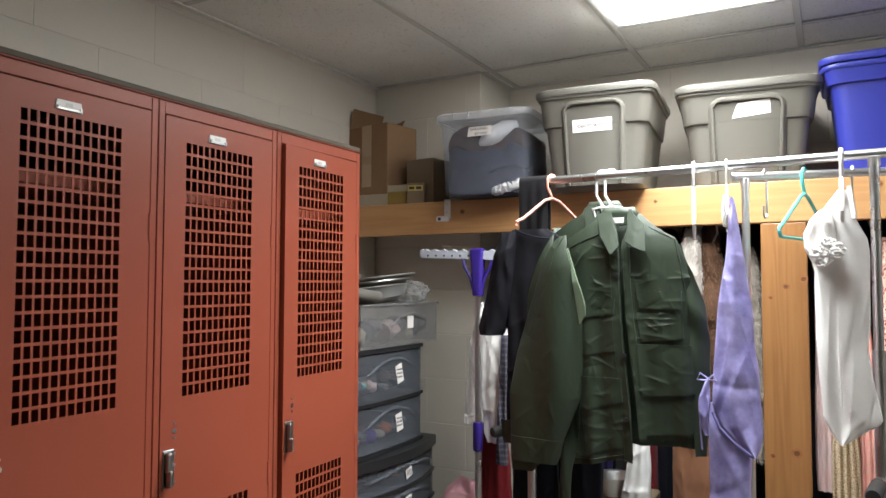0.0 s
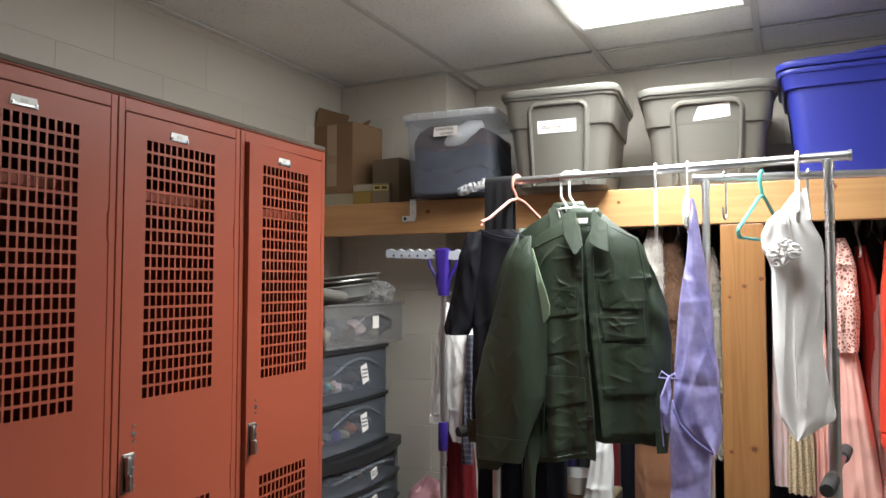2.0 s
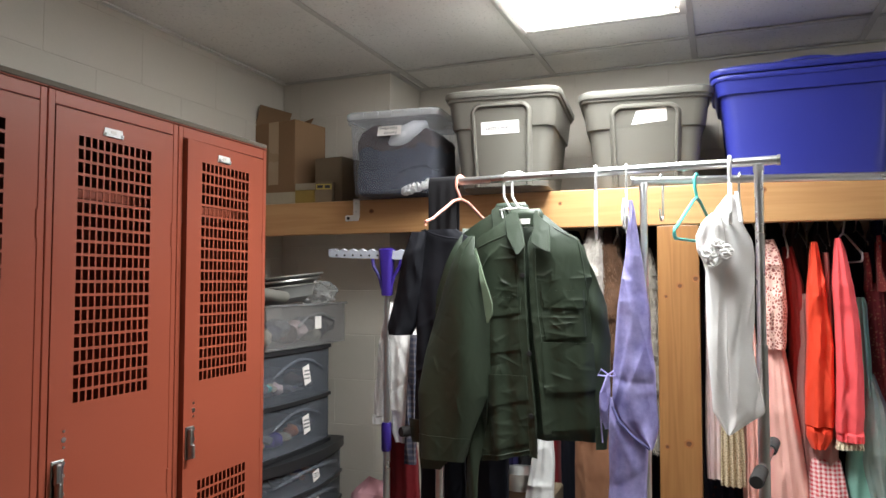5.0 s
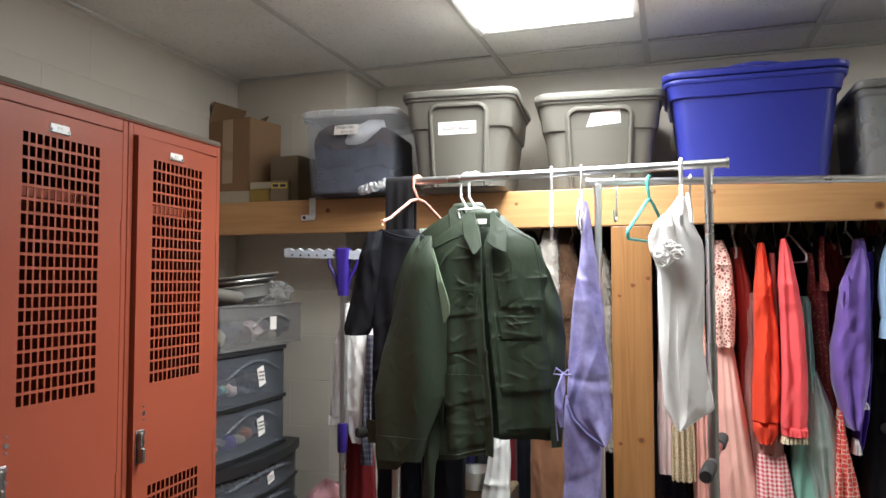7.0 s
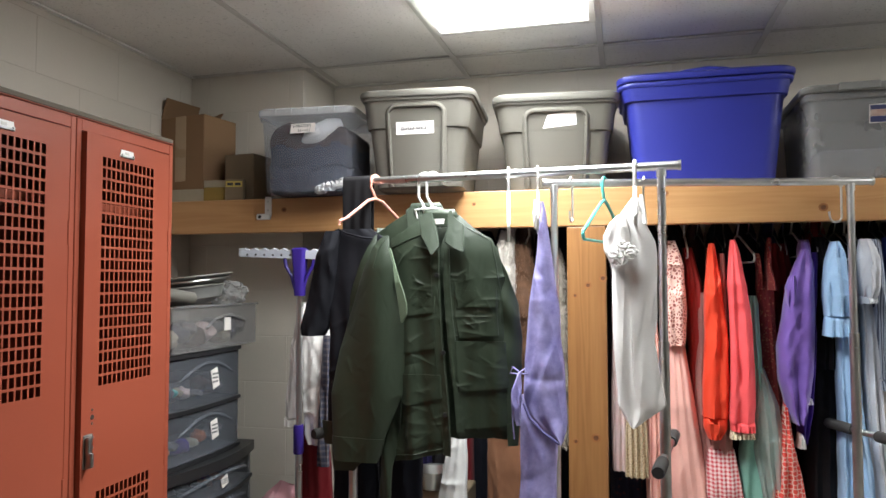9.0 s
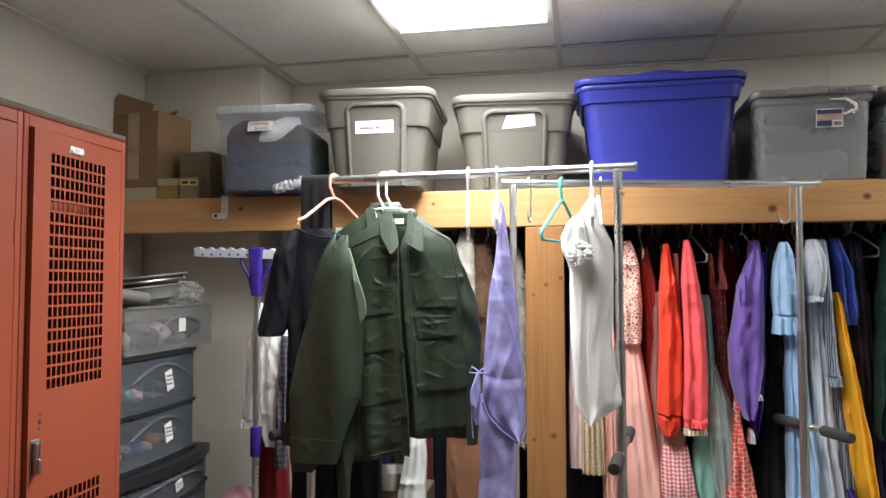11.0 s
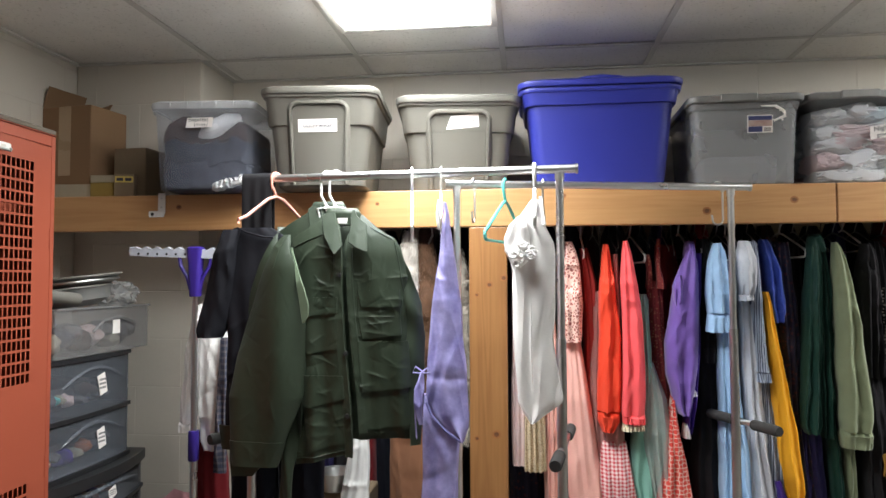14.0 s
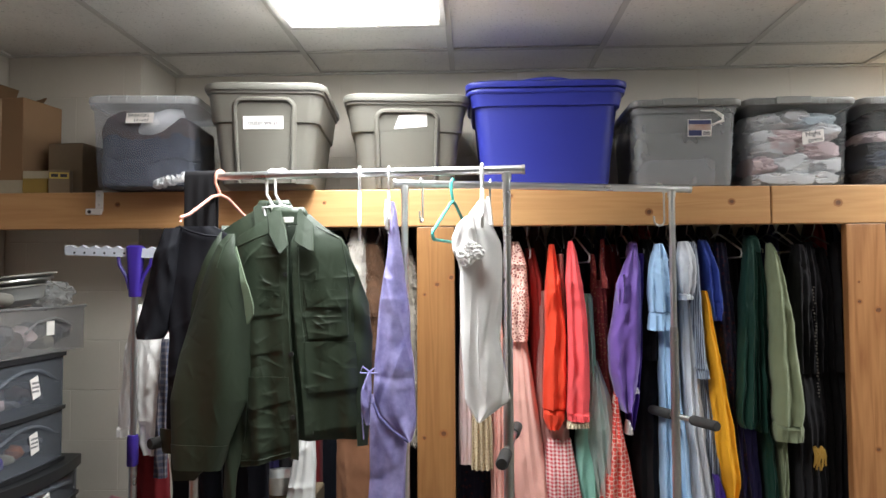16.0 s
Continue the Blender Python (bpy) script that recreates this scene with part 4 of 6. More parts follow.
def castor(rack, x, y):
    w = part("castor", tube([(x, y - 0.012, 0.03), (x, y + 0.012, 0.03)], 0.03, 16), M_BLACKP, rack, "black castor wheel")
    part("stem", tube([(x, y, 0.055), (x, y, 0.085)], 0.008, 8), M_STEEL, w)


def garment_rack(left, right, post_l, post_r, peg_l, peg_r, label):
    rack = thing("garment_rack", pose(0, 0, 0), label, "garment rack", "garment racks")
    a, b = Vector((*left, RZ)), Vector((*right, RZ))
    u = (b - a).normalized()
    part("rail", tube([a, b], 0.0125, 18), M_CHROME, rack, "chromed hanging rail", smooth=True)
    for p in (a, b):
        s = -1 if p is a else 1
        part("end_cap", tube([p + u * s * -0.002, p + u * s * 0.006], 0.0145, 14), M_STEEL, rack)
    foot = u.cross(Vector((0, 0, 1)))
    for (px_, py_), peg in ((post_l, peg_l), (post_r, peg_r)):
        part("upper_post", tube([(px_, py_, 1.30), (px_, py_, RZ - 0.008)], 0.0115, 16), M_CHROME, rack, smooth=True)
        post = part("lower_post", tube([(px_, py_, 0.1), (px_, py_, 1.335)], 0.0145, 16), M_STEEL, rack, "dull steel lower post", smooth=True)
        part("button", tube([(px_, py_ - 0.017, 1.29), (px_, py_ - 0.012, 1.29)], 0.004, 8), M_CHROME, post)
        part("saddle", tube([Vector((px_, py_, RZ - 0.03)), Vector((px_, py_, RZ - 0.008))], 0.014, 14), M_CHROME, rack)
        c = Vector((px_, py_, 0.1))
        part("foot_bar", tube([c - foot * 0.26, c + foot * 0.26], 0.0125, 12), M_STEEL, rack)
        for s in (-1, 1):
            q = c + foot * 0.24 * s
            castor(rack, q.x, q.y)
        if peg:
            p0, p1 = Vector((*peg[0], 1.022)), Vector((*peg[1], 1.022))
            bar = part("cross_bar", tube([p0, p1], 0.0105, 12), M_STEEL, rack, "steel side bar", smooth=True)
            d = (p1 - p0).normalized()
            for s, e in ((p0, 1), (p1, -1)):
                part("foam_grip", tube([s - d * e * 0.004, s + d * e * 0.004, s + d * e * 0.11, s + d * e * 0.115], [0.015, 0.0175, 0.0175, 0.015], 14), M_FOAM, bar, "black foam grip", smooth=True)
    part("base_bar", tube([(post_l[0], post_l[1], 0.1), (post_r[0], post_r[1], 0.1)], 0.0125, 12), M_STEEL, rack)
    return rack


garment_rack((-0.872, 2.125), (0.144, 2.043), (-0.845, 2.123), (0.097, 2.047), ((-0.957, 2.075), (-0.79, 2.33)), ((0.139, 2.352), (0.07, 1.872)), "chromed steel rolling garment rack hung with costumes")
garment_rack((-0.257, 2.308), (0.765, 2.535), (-0.226, 2.315), (0.70, 2.52), None, ((0.655, 2.67), (0.788, 2.366)), "chromed steel rolling garment rack, nearly empty, beside the shelf")


# ---- hangers and hooks ----
def hanger(m, material, label, width=0.40, drop=0.10, r=0.0045, hook=0.019, bar=True, group="hangers", stem=0.0):
    """A tubular hanger; its hook's top rests on a rail at the origin's height."""
    h = thing("clothes_hanger", m, label, "hanger", group)
    zc = -hook
    pts = [(hook * math.cos(radians(a)), 0, zc + hook * math.sin(radians(a))) for a in range(-20, 181, 20)]
    pts += [(-hook, 0, zc - 0.02 - stem), (-hook * 0.4, 0, zc - 0.04 - stem), (0, 0, zc - 0.055 - stem)]
    neck = zc - 0.055 - stem
    part("hook", tube(pts, r, 10), material, h, smooth=True)
    e = min(0.016, width * 0.12)
    zb = neck - drop - e
    for s in (-1, 1):
        arm_pts = [(0, 0, neck), (s * 0.03, 0, neck - drop * 0.1), (s * width * 0.40, 0, neck - drop * 0.86)]
        if bar:
            arm_pts += [(s * (width * 0.5 - e + e * math.sin(radians(a))), 0, zb + e * math.cos(radians(a))) for a in (0, 30, 60, 90, 120, 150, 180)]
        else:
            arm_pts += [(s * width * 0.5, 0, neck - drop), (s * width * 0.5, 0, neck - drop - 0.012)]
        part("shoulder", tube(arm_pts, r * 1.05, 10), material, h, smooth=True)
    if bar:
        part("bar", tube([(-width * 0.5 + e, 0, zb - e), (width * 0.5 - e, 0, zb - e)], r * 0.9, 8), material, h)
    return h


M_PINKP = mat("coral_pink_plastic", (0.75, 0.33, 0.26), 0.35, bump=0.03)
M_TEAL = mat("teal_plastic", (0.10, 0.52, 0.47), 0.35, bump=0.03)


def on_rail(x):
    """The rail of the front rack at x."""
    return 2.125 - (x + 0.872) / 1.016 * 0.082


RT = RZ + 0.0125 + 0.0045
hanger(pose(-0.772, on_rail(-0.772), RT, 0, 0, 62), M_PINKP, "coral pink plastic hanger over the chromed rail", 0.29, 0.08, 0.0048, bar=False)
hanger(pose(-0.606, on_rail(-0.606) + 0.005, RT, 0, 0, 8), M_WHITE, "white plastic hanger holding a green jacket", 0.045, 0.05, 0.0042, bar=False, stem=0.036)
hanger(pose(-0.578, on_rail(-0.578), RT, 0, 0, 2), M_WHITE, "white plastic hanger holding a green jacket", 0.045, 0.05, 0.0042, bar=False, stem=0.036)
hanger(pose(-0.338, on_rail(-0.338), RT, 0, 0, 99.2), M_WHITE, "empty white plastic hanger seen on the chromed rail", 0.38, 0.10, 0.0045)
hanger(pose(-0.25, on_rail(-0.25), RT, 0, 0, 97), M_WHITE, "thin white hanger holding a lavender dress", 0.36, 0.08, 0.003)
hanger(pose(0.026, on_rail(0.026), RT, 0, 0, 89), M_WHITE, "white plastic hanger holding a white dress", 0.30, 0.08, 0.0055)
hanger(pose(-0.067, 2.35, RT, 0, 0, 73), M_TEAL, "empty teal plastic hanger on the rear rail", 0.40, 0.105, 0.0052)


def s_hook(x, y, ztop, length, label, sideways):
    h = thing("s_hook", pose(x, y, ztop, 0, 0, sideways), label, "hook", "steel hooks")
    pts = [(0.016 * math.cos(radians(a)) - 0.016, 0, 0.016 * math.sin(radians(a)) - 0.016) for a in range(170, -1, -17)]
    pts += [(0, 0, -0.04), (0, 0, -length + 0.02)]
    pts += [(-0.018 + 0.018 * math.cos(radians(a)), 0, -length + 0.018 + 0.018 * math.sin(radians(a))) for a in range(0, -181, -18)]
    pts += [(-0.038, 0, -length + 0.034)]
    part("wire", tube(pts, 0.0035, 8), M_STEEL, h, smooth=True)
    part("clip", box(-0.006, 0.006, -0.004, 0.004, -0.034, -0.024, 0.001), M_STEEL, h)


s_hook(-0.168, 2.33, RT, 0.145, "steel hook hanging from the rear rail", 80)
s_hook(0.056, 2.375, RT, 0.15, "steel hook hanging from the rear rail", 95)
s_hook(0.672, 2.515, RT, 0.148, "bent steel hook hanging from the rear rail", 8)

# ---- costumes on the front rack ----
def crumple(seed, n, x0, x1, z0, z1, length, height, mean=0.35, spread=0.5):
    """Straight sharp-crested creases scattered over a stretch of cloth."""
    rg = np.random.RandomState(seed)
    cx, cz = rg.uniform(x0, x1, n), rg.uniform(z0, z1, n)
    ang = rg.normal(mean, spread, n) * np.where(rg.rand(n) < 0.5, 1, -1)
    cu, cv = np.cos(ang), np.sin(ang)
    cl, cw = rg.uniform(0.4, 1.2, n) * length, rg.uniform(0.0018, 0.0052, n)
    ch = rg.uniform(0.3, 1.0, n) * height * np.where(rg.rand(n) < 0.3, -0.6, 1)

    def field(x, z):
        dx, dz = x[:, None] - cx, z[:, None] - cz
        across, along = dz * cu - dx * cv, dx * cu + dz * cv
        return (ch * np.exp(-np.abs(across) / np.where(across > 0, cw, cw * 2.4)) * np.clip(1 - (along / cl) ** 2, 0, 1)).sum(1)
    return field


def hang(rows, base, off=0.0, thick=0.003, cols=70, levels=130, slant=0.0, ragged=0.002, seed=0):
    """A sewn panel lying on the surface base(x, z): rows of (height, left edge, right edge), top first."""
    q = [-r[0] for r in rows]
    u = np.linspace(0, 1, cols + 1)
    loops = []
    for i in range(levels + 1):
        s = i / levels
        z = rows[0][0] + (rows[-1][0] - rows[0][0]) * s
        xl, xr = float(np.interp(-z, q, [r[1] for r in rows])), float(np.interp(-z, q, [r[2] for r in rows]))
        e = min(1, 5 * s)
        xl += ragged * e * noise.noise((z * 14, seed * 1.3, 0.4))
        xr += ragged * e * noise.noise((z * 14, seed * 1.3, 6.4))
        x = xl + (xr - xl) * u
        zz = z + slant * (u - 0.5) * s
        y = base(x, zz) + off
        edge = 0.002 * (np.minimum(u, 1 - u) < 0.012)
        front = [(float(a), float(b + d), float(c)) for a, b, c, d in zip(x, y, zz, edge)]
        loops.append(front + [(a, b + thick, c) for a, b, c in front[::-1]])
    return loft(bmesh.new(), loops)


BODY_CREASES = crumple(3, 60, -0.70, -0.32, 0.95, 1.62, 0.05, 0.0036, 0.3, 0.35)
BODY_FINE = crumple(9, 120, -0.66, -0.32, 1.02, 1.56, 0.03, 0.0028, 0.8, 0.6)
ARM_CREASES = crumple(5, 26, -0.88, -0.64, 1.0, 1.62, 0.05, 0.0024, 0.8, 0.4)


def chest(x, z):
    """The front of a jacket on its hanger: rounded sides, shoulders sloping back, long soft folds."""
    u = np.clip(np.abs(x + 0.53) / 0.2, 0, 1.2)
    low = np.clip((1.62 - z) / 0.6, 0, 1)
    y = 2.035 + 0.045 * u ** 3 + 2.2 * np.clip(z - 1.57, 0, 1) ** 2
    y -= 0.009 * low * np.sin(x * 46 + 1.2 * np.sin(z * 5)) + 0.005 * low * np.sin(x * 95 + z * 4)
    return y - BODY_CREASES(x, z) - BODY_FINE(x, z)


def arm(x, z):
    """An empty sleeve, flattened, with slanting drag folds."""
    mid, half = np.interp(-z, (-1.64, -1.40, -1.16, -0.97), (-0.705, -0.735, -0.765, -0.79)), np.interp(-z, (-1.64, -1.50, -1.16, -0.97), (0.05, 0.075, 0.115, 0.085))
    u = np.clip(np.abs(x - mid) / half, 0, 1.1)
    y = 1.992 + 0.042 * u ** 2.4 + 2.5 * np.clip(z - 1.53, 0, 1) ** 2
    y -= 0.010 * np.sin((x - mid) * 34 + z * 5.0) * np.clip((1.6 - z) * 3, 0, 1)
    return y - ARM_CREASES(x, z)


def far_arm(x, z):
    u = np.clip(np.abs(x + 0.345) / 0.04, 0, 1.2)
    return 2.07 + 0.03 * u ** 2 + 2.5 * np.clip(z - 1.53, 0, 1) ** 2 - 0.006 * np.sin(z * 42 + x * 60) * np.exp(-((z - 1.42) / 0.12) ** 2)


def seam(parent, points, base, off=-0.0045, r=0.0016):
    pts = []
    for (x0, z0), (x1, z1) in zip(points, points[1:]):
        for k in range(10):
            pts.append((x0 + (x1 - x0) * k / 10, z0 + (z1 - z0) * k / 10))
    pts.append(points[-1])
    ys = base(np.array([p[0] for p in pts]), np.array([p[1] for p in pts]))
    part("seam", tube([(x, float(y) + off + 0.003, z) for (x, z), y in zip(pts, ys)], r, 6), C_OLIVE, parent, "stitched seam", smooth=True)


SLEEVE = ((1.640, -0.712, -0.695), (1.617, -0.735, -0.690), (1.60, -0.745, -0.690), (1.533, -0.777, -0.668), (1.466, -0.804, -0.657), (1.398, -0.828, -0.648), (1.279, -0.862, -0.643), (1.161, -0.879, -0.656), (1.044, -0.874, -0.698), (0.99, -0.866, -0.712), (0.966, -0.860, -0.722))


def jacket(m, label, front):
    jk = thing("field_jacket", m, label, "jacket", "green jackets")
    part("back", hang(((1.70, -0.60, -0.497), (1.66, -0.66, -0.45), (1.63, -0.70, -0.395), (1.45, -0.69, -0.35), (1.1, -0.68, -0.335), (1.03, -0.68, -0.335)), chest, 0.062, cols=40, levels=60), C_OLIVE, jk, "inside of the back", smooth=True)
    part("neck_band", cloth(((1.722, -0.598, -0.505), (1.705, -0.606, -0.495), (1.67, -0.61, -0.49)), 2.085, 0.018, 2, 0.002, 0.002, 6, 48, 8, 0.8, creases=0), C_OLIVE, jk, "collar stand", smooth=True)
    lf = part("front_left", hang(((1.695, -0.601, -0.562), (1.66, -0.66, -0.553), (1.634, -0.705, -0.546), (1.60, -0.705, -0.541), (1.45, -0.69, -0.536), (1.333, -0.685, -0.531), (1.168, -0.682, -0.514), (1.03, -0.684, -0.504), (0.98, -0.685, -0.503)), chest, cols=100, levels=290, slant=0.042, seed=1), C_OLIVE, jk, "front panel", smooth=True)
    sl = part("sleeve", hang(SLEEVE if front else [(z, a + 0.04, b) for z, a, b in (*SLEEVE[:-2], (0.93, -0.872, -0.722), (0.885, -0.866, -0.76))], arm, 0.0, cols=100, levels=290, seed=2), C_OLIVE, jk, "creased empty sleeve", smooth=True)
    part("sleeve_back", hang([(z, a + 0.04, b) for z, a, b in SLEEVE[1:]], arm, 0.075, cols=24, levels=40, seed=2), C_OLIVE, sl, smooth=True)
    part("cuff", hang(((1.035, -0.875, -0.700), (0.99, -0.868, -0.712), (0.964, -0.861, -0.722)), arm, -0.004, cols=50, levels=16, seed=2), C_OLIVE, sl, "buttoned cuff", smooth=True)
    left = hang(((1.706, -0.590, -0.563), (1.696, -0.603, -0.560), (1.684, -0.602, -0.557), (1.647, -0.594, -0.544), (1.634, -0.591, -0.541), (1.605, -0.572, -0.532), (1.582, -0.557, -0.550)), lambda x, z: 2.014 + 0.34 * (z - 1.63) + 0.05 * np.abs(x + 0.56), cols=26, levels=40, ragged=0.001)
    part("collar", left, C_OLIVE, jk, "turned-down collar point", smooth=True)
    if not front:
        return jk
    right = hang(((1.713, -0.512, -0.503), (1.696, -0.515, -0.497), (1.668, -0.513, -0.465), (1.617, -0.517, -0.460), (1.603, -0.496, -0.459), (1.589, -0.466, -0.458)), lambda x, z: 2.014 + 0.34 * (z - 1.63) + 0.05 * np.abs(x + 0.49), cols=26, levels=40, ragged=0.001)
    part("collar", right, C_OLIVE, jk, "turned-down collar point", smooth=True)
    rf = part("front_right", hang(((1.702, -0.499, -0.489), (1.66, -0.520, -0.44), (1.622, -0.535, -0.388), (1.60, -0.537, -0.374), (1.531, -0.531, -0.352), (1.43, -0.526, -0.342), (1.333, -0.518, -0.337), (1.17, -0.496, -0.322), (1.06, -0.487, -0.325)), chest, 0.008, cols=100, levels=290, slant=0.025, seed=3), C_OLIVE, jk, "front panel", smooth=True)
    sr = part("sleeve", hang(((1.61, -0.392, -0.378), (1.564, -0.385, -0.361), (1.531, -0.375, -0.343), (1.432, -0.365, -0.313), (1.335, -0.355, -0.302), (1.2, -0.35, -0.305), (1.08, -0.345, -0.312)), far_arm, cols=40, levels=120, seed=4), C_OLIVE, jk, "creased empty sleeve", smooth=True)
    part("cuff", hang(((1.085, -0.346, -0.311), (1.02, -0.342, -0.314)), far_arm, -0.003, cols=20, levels=12), C_OLIVE, sr, smooth=True)
    part("size_tag", hang(((1.690, -0.562, -0.528), (1.674, -0.556, -0.530)), lambda x, z: 2.052 + 0 * x, thick=0.001, cols=6, levels=4), M_PAPER, jk, "white cloth size tag")
    part("placket", hang(((1.60, -0.566, -0.541), (1.45, -0.562, -0.537), (1.333, -0.556, -0.532), (1.168, -0.541, -0.514), (1.03, -0.53, -0.504), (0.99, -0.529, -0.503)), chest, -0.005, cols=20, levels=120, seed=1), C_OLIVE, lf, "button placket", smooth=True)
    part("facing", hang(((1.60, -0.53, -0.511), (1.43, -0.525, -0.503), (1.17, -0.495, -0.473), (1.06, -0.486, -0.465)), chest, 0.003, cols=14, levels=90), C_OLIVE, rf, "turned front edge", smooth=True)
    for x, z in ((-0.546, 1.52), (-0.527, 1.291), (-0.521, 1.11)):
        y = float(chest(np.array([x]), np.array([z]))[0]) - 0.006
        part("button", tube([(x, y + 0.004, z), (x, y - 0.0025, z), (x, y - 0.003, z)], [0.0075, 0.0075, 0.005], 12), M_BLACKP, lf, "dark green button")
    p = part("pocket", hang(((1.470, -0.497, -0.374), (1.40, -0.494, -0.370), (1.338, -0.482, -0.366)), chest, 0.003, cols=44, levels=50, slant=0.012), C_OLIVE, rf, "chest pocket", smooth=True)
    part("flap", hang(((1.476, -0.494, -0.370), (1.445, -0.490, -0.369), (1.426, -0.485, -0.369)), chest, -0.003, cols=44, levels=24), C_OLIVE, p, "pocket flap", smooth=True)
    p = part("pocket", hang(((1.31, -0.490, -0.352), (1.18, -0.485, -0.332), (1.075, -0.478, -0.328)), chest, 0.003, cols=44, levels=60, slant=0.015), C_OLIVE, rf, "hip pocket", smooth=True)
    part("flap", hang(((1.325, -0.492, -0.348), (1.25, -0.486, -0.338), (1.185, -0.482, -0.327)), chest, -0.004, cols=44, levels=50, slant=0.014), C_OLIVE, p, "pocket flap", smooth=True)
    p = part("pocket", hang(((1.44, -0.665, -0.552), (1.36, -0.662, -0.55), (1.295, -0.655, -0.547)), chest, -0.004, cols=44, levels=50, slant=0.02), C_OLIVE, lf, "chest pocket", smooth=True)
    part("flap", hang(((1.455, -0.668, -0.55), (1.42, -0.66, -0.553), (1.403, -0.655, -0.553)), chest, -0.008, cols=44, levels=24, slant=0.014), C_OLIVE, p, "pocket flap", smooth=True)
    p = part("pocket", hang(((1.19, -0.660, -0.533), (1.10, -0.656, -0.528), (1.018, -0.640, -0.520)), chest, -0.004, cols=44, levels=60, slant=0.032), C_OLIVE, lf, "hip pocket", smooth=True)
    part("flap", hang(((1.225, -0.664, -0.535), (1.17, -0.660, -0.533), (1.143, -0.656, -0.53)), chest, -0.008, cols=44, levels=30, slant=0.03), C_OLIVE, p, "pocket flap", smooth=True)
    seam(lf, ((-0.697, 1.604), (-0.64, 1.628), (-0.60, 1.642)), chest)
    seam(rf, ((-0.462, 1.663), (-0.43, 1.645), (-0.395, 1.626)), chest, 0.004)
    seam(rf, ((-0.388, 1.622), (-0.375, 1.56), (-0.362, 1.47), (-0.357, 1.38)), chest, 0.004, 0.0022)
    seam(lf, ((-0.683, 0.978), (-0.60, 0.992), (-0.51, 1.014)), chest)
    seam(sl, ((-0.70, 1.635), (-0.72, 1.60), (-0.735, 1.54)), arm)
    part("sleeve_vent", hang(((1.602, -0.697, -0.689), (1.53, -0.673, -0.661), (1.48, -0.664, -0.640), (1.433, -0.656, -0.627), (1.404, -0.651, -0.627), (1.38, -0.647, -0.641)), lambda x, z: 1.996 + 0.25 * np.clip(z - 1.5, 0, 1) - 0.2 * np.clip(x + 0.66, 0, 1), cols=14, levels=50, ragged=0.001), C_OLIVELIT, sl, "turned-back sleeve edge, painted paler for the light it catches", smooth=True)
    part("sleeve_lining", hang(((1.17, -0.664, -0.655), (1.10, -0.688, -0.660), (1.03, -0.708, -0.672), (0.95, -0.728, -0.688), (0.86, -0.735, -0.69), (0.82, -0.725, -0.695)), lambda x, z: 2.045 - 0.012 * np.sin(x * 90 + z * 9), cols=20, levels=60), C_OLIVE, sl, "loose strip of sleeve hanging down", smooth=True)
    return jk


jacket(pose(0, 0, 0), "olive drab cotton field jacket with flap pockets, hanging open", True)
jacket(pose(-0.066, 0.075, 0.030), "second olive drab field jacket hanging behind another", False)

# black tee behind the jackets on the pink hanger, dark trousers under it, black trousers draped over the rail's end
tee = dress("jersey_shirt", "black short-sleeved jersey top on a pink hanger", "shirt", "costumes on the front rack", (
    ("body", cloth(((1.668, -0.90, -0.78), (1.64, -0.93, -0.735), (1.55, -0.925, -0.73), (1.30, -0.915, -0.73), (1.05, -0.92, -0.73)), 2.10, 0.022, 3, 0.006, 0.002, 21, creases=30), C_SLATE, ""),
    ("sleeve", cloth(((1.662, -0.932, -0.876), (1.586, -0.958, -0.884), (1.464, -0.985, -0.897), (1.352, -1.008, -0.921), (1.330, -1.004, -0.935)), 2.095, 0.035, 1.5, 0.006, 0.004, 22, 48, 30, 0.75), C_SLATE, ""),
    ("neckline", tube([(-0.885, 2.085, 1.668), (-0.85, 2.078, 1.652), (-0.80, 2.074, 1.639), (-0.765, 2.076, 1.636)], 0.003, 8), C_SLATE, "stitched neckline")))
trousers = dress("dark_trousers", "black-navy twill trousers hanging behind the jackets", "trousers", "costumes on the front rack", (
    ("leg", cloth(((1.10, -0.945, -0.80), (0.83, -0.94, -0.79), (0.42, -0.935, -0.79)), 2.20, 0.03, 2, 0.006, 0.004, 23), C_NAVYT, ""),
    ("leg", cloth(((1.10, -0.79, -0.64), (0.83, -0.785, -0.645), (0.42, -0.78, -0.65)), 2.215, 0.03, 2, 0.006, 0.004, 24), C_NAVYT, "")))
bm = bmesh.new()
loops = []
for i in range(15):
    s = i / 14
    x = -0.880 + 0.098 * s
    w = 0.0035 * math.sin(s * 17) + 0.003 * noise.noise((s * 6, 1, 2))
    rail = on_rail(x)
    prof = [(-0.018 - w, 1.60), (-0.018 - w, 1.68), (-0.0185 - w * 0.6, 1.78)] + [(0.0185 * math.cos(radians(a)), RZ + 0.0185 * math.sin(radians(a))) for a in (180, 150, 120, 90, 60, 30, 0)] + [(0.0185 + w, 1.78), (0.019 + w, 1.68), (0.019 + w, 1.58)]
    loops.append([(x, rail + a, z) for a, z in prof])
loft(bm, loops, False, False, False)
bm.normal_update()
bmesh.ops.solidify(bm, geom=bm.faces[:], thickness=-0.003)
dress("draped_trousers", "black cloth draped over the end of the chromed rail", "trousers", "costumes on the front rack", (("cloth", bm, C_BLACK, ""),))

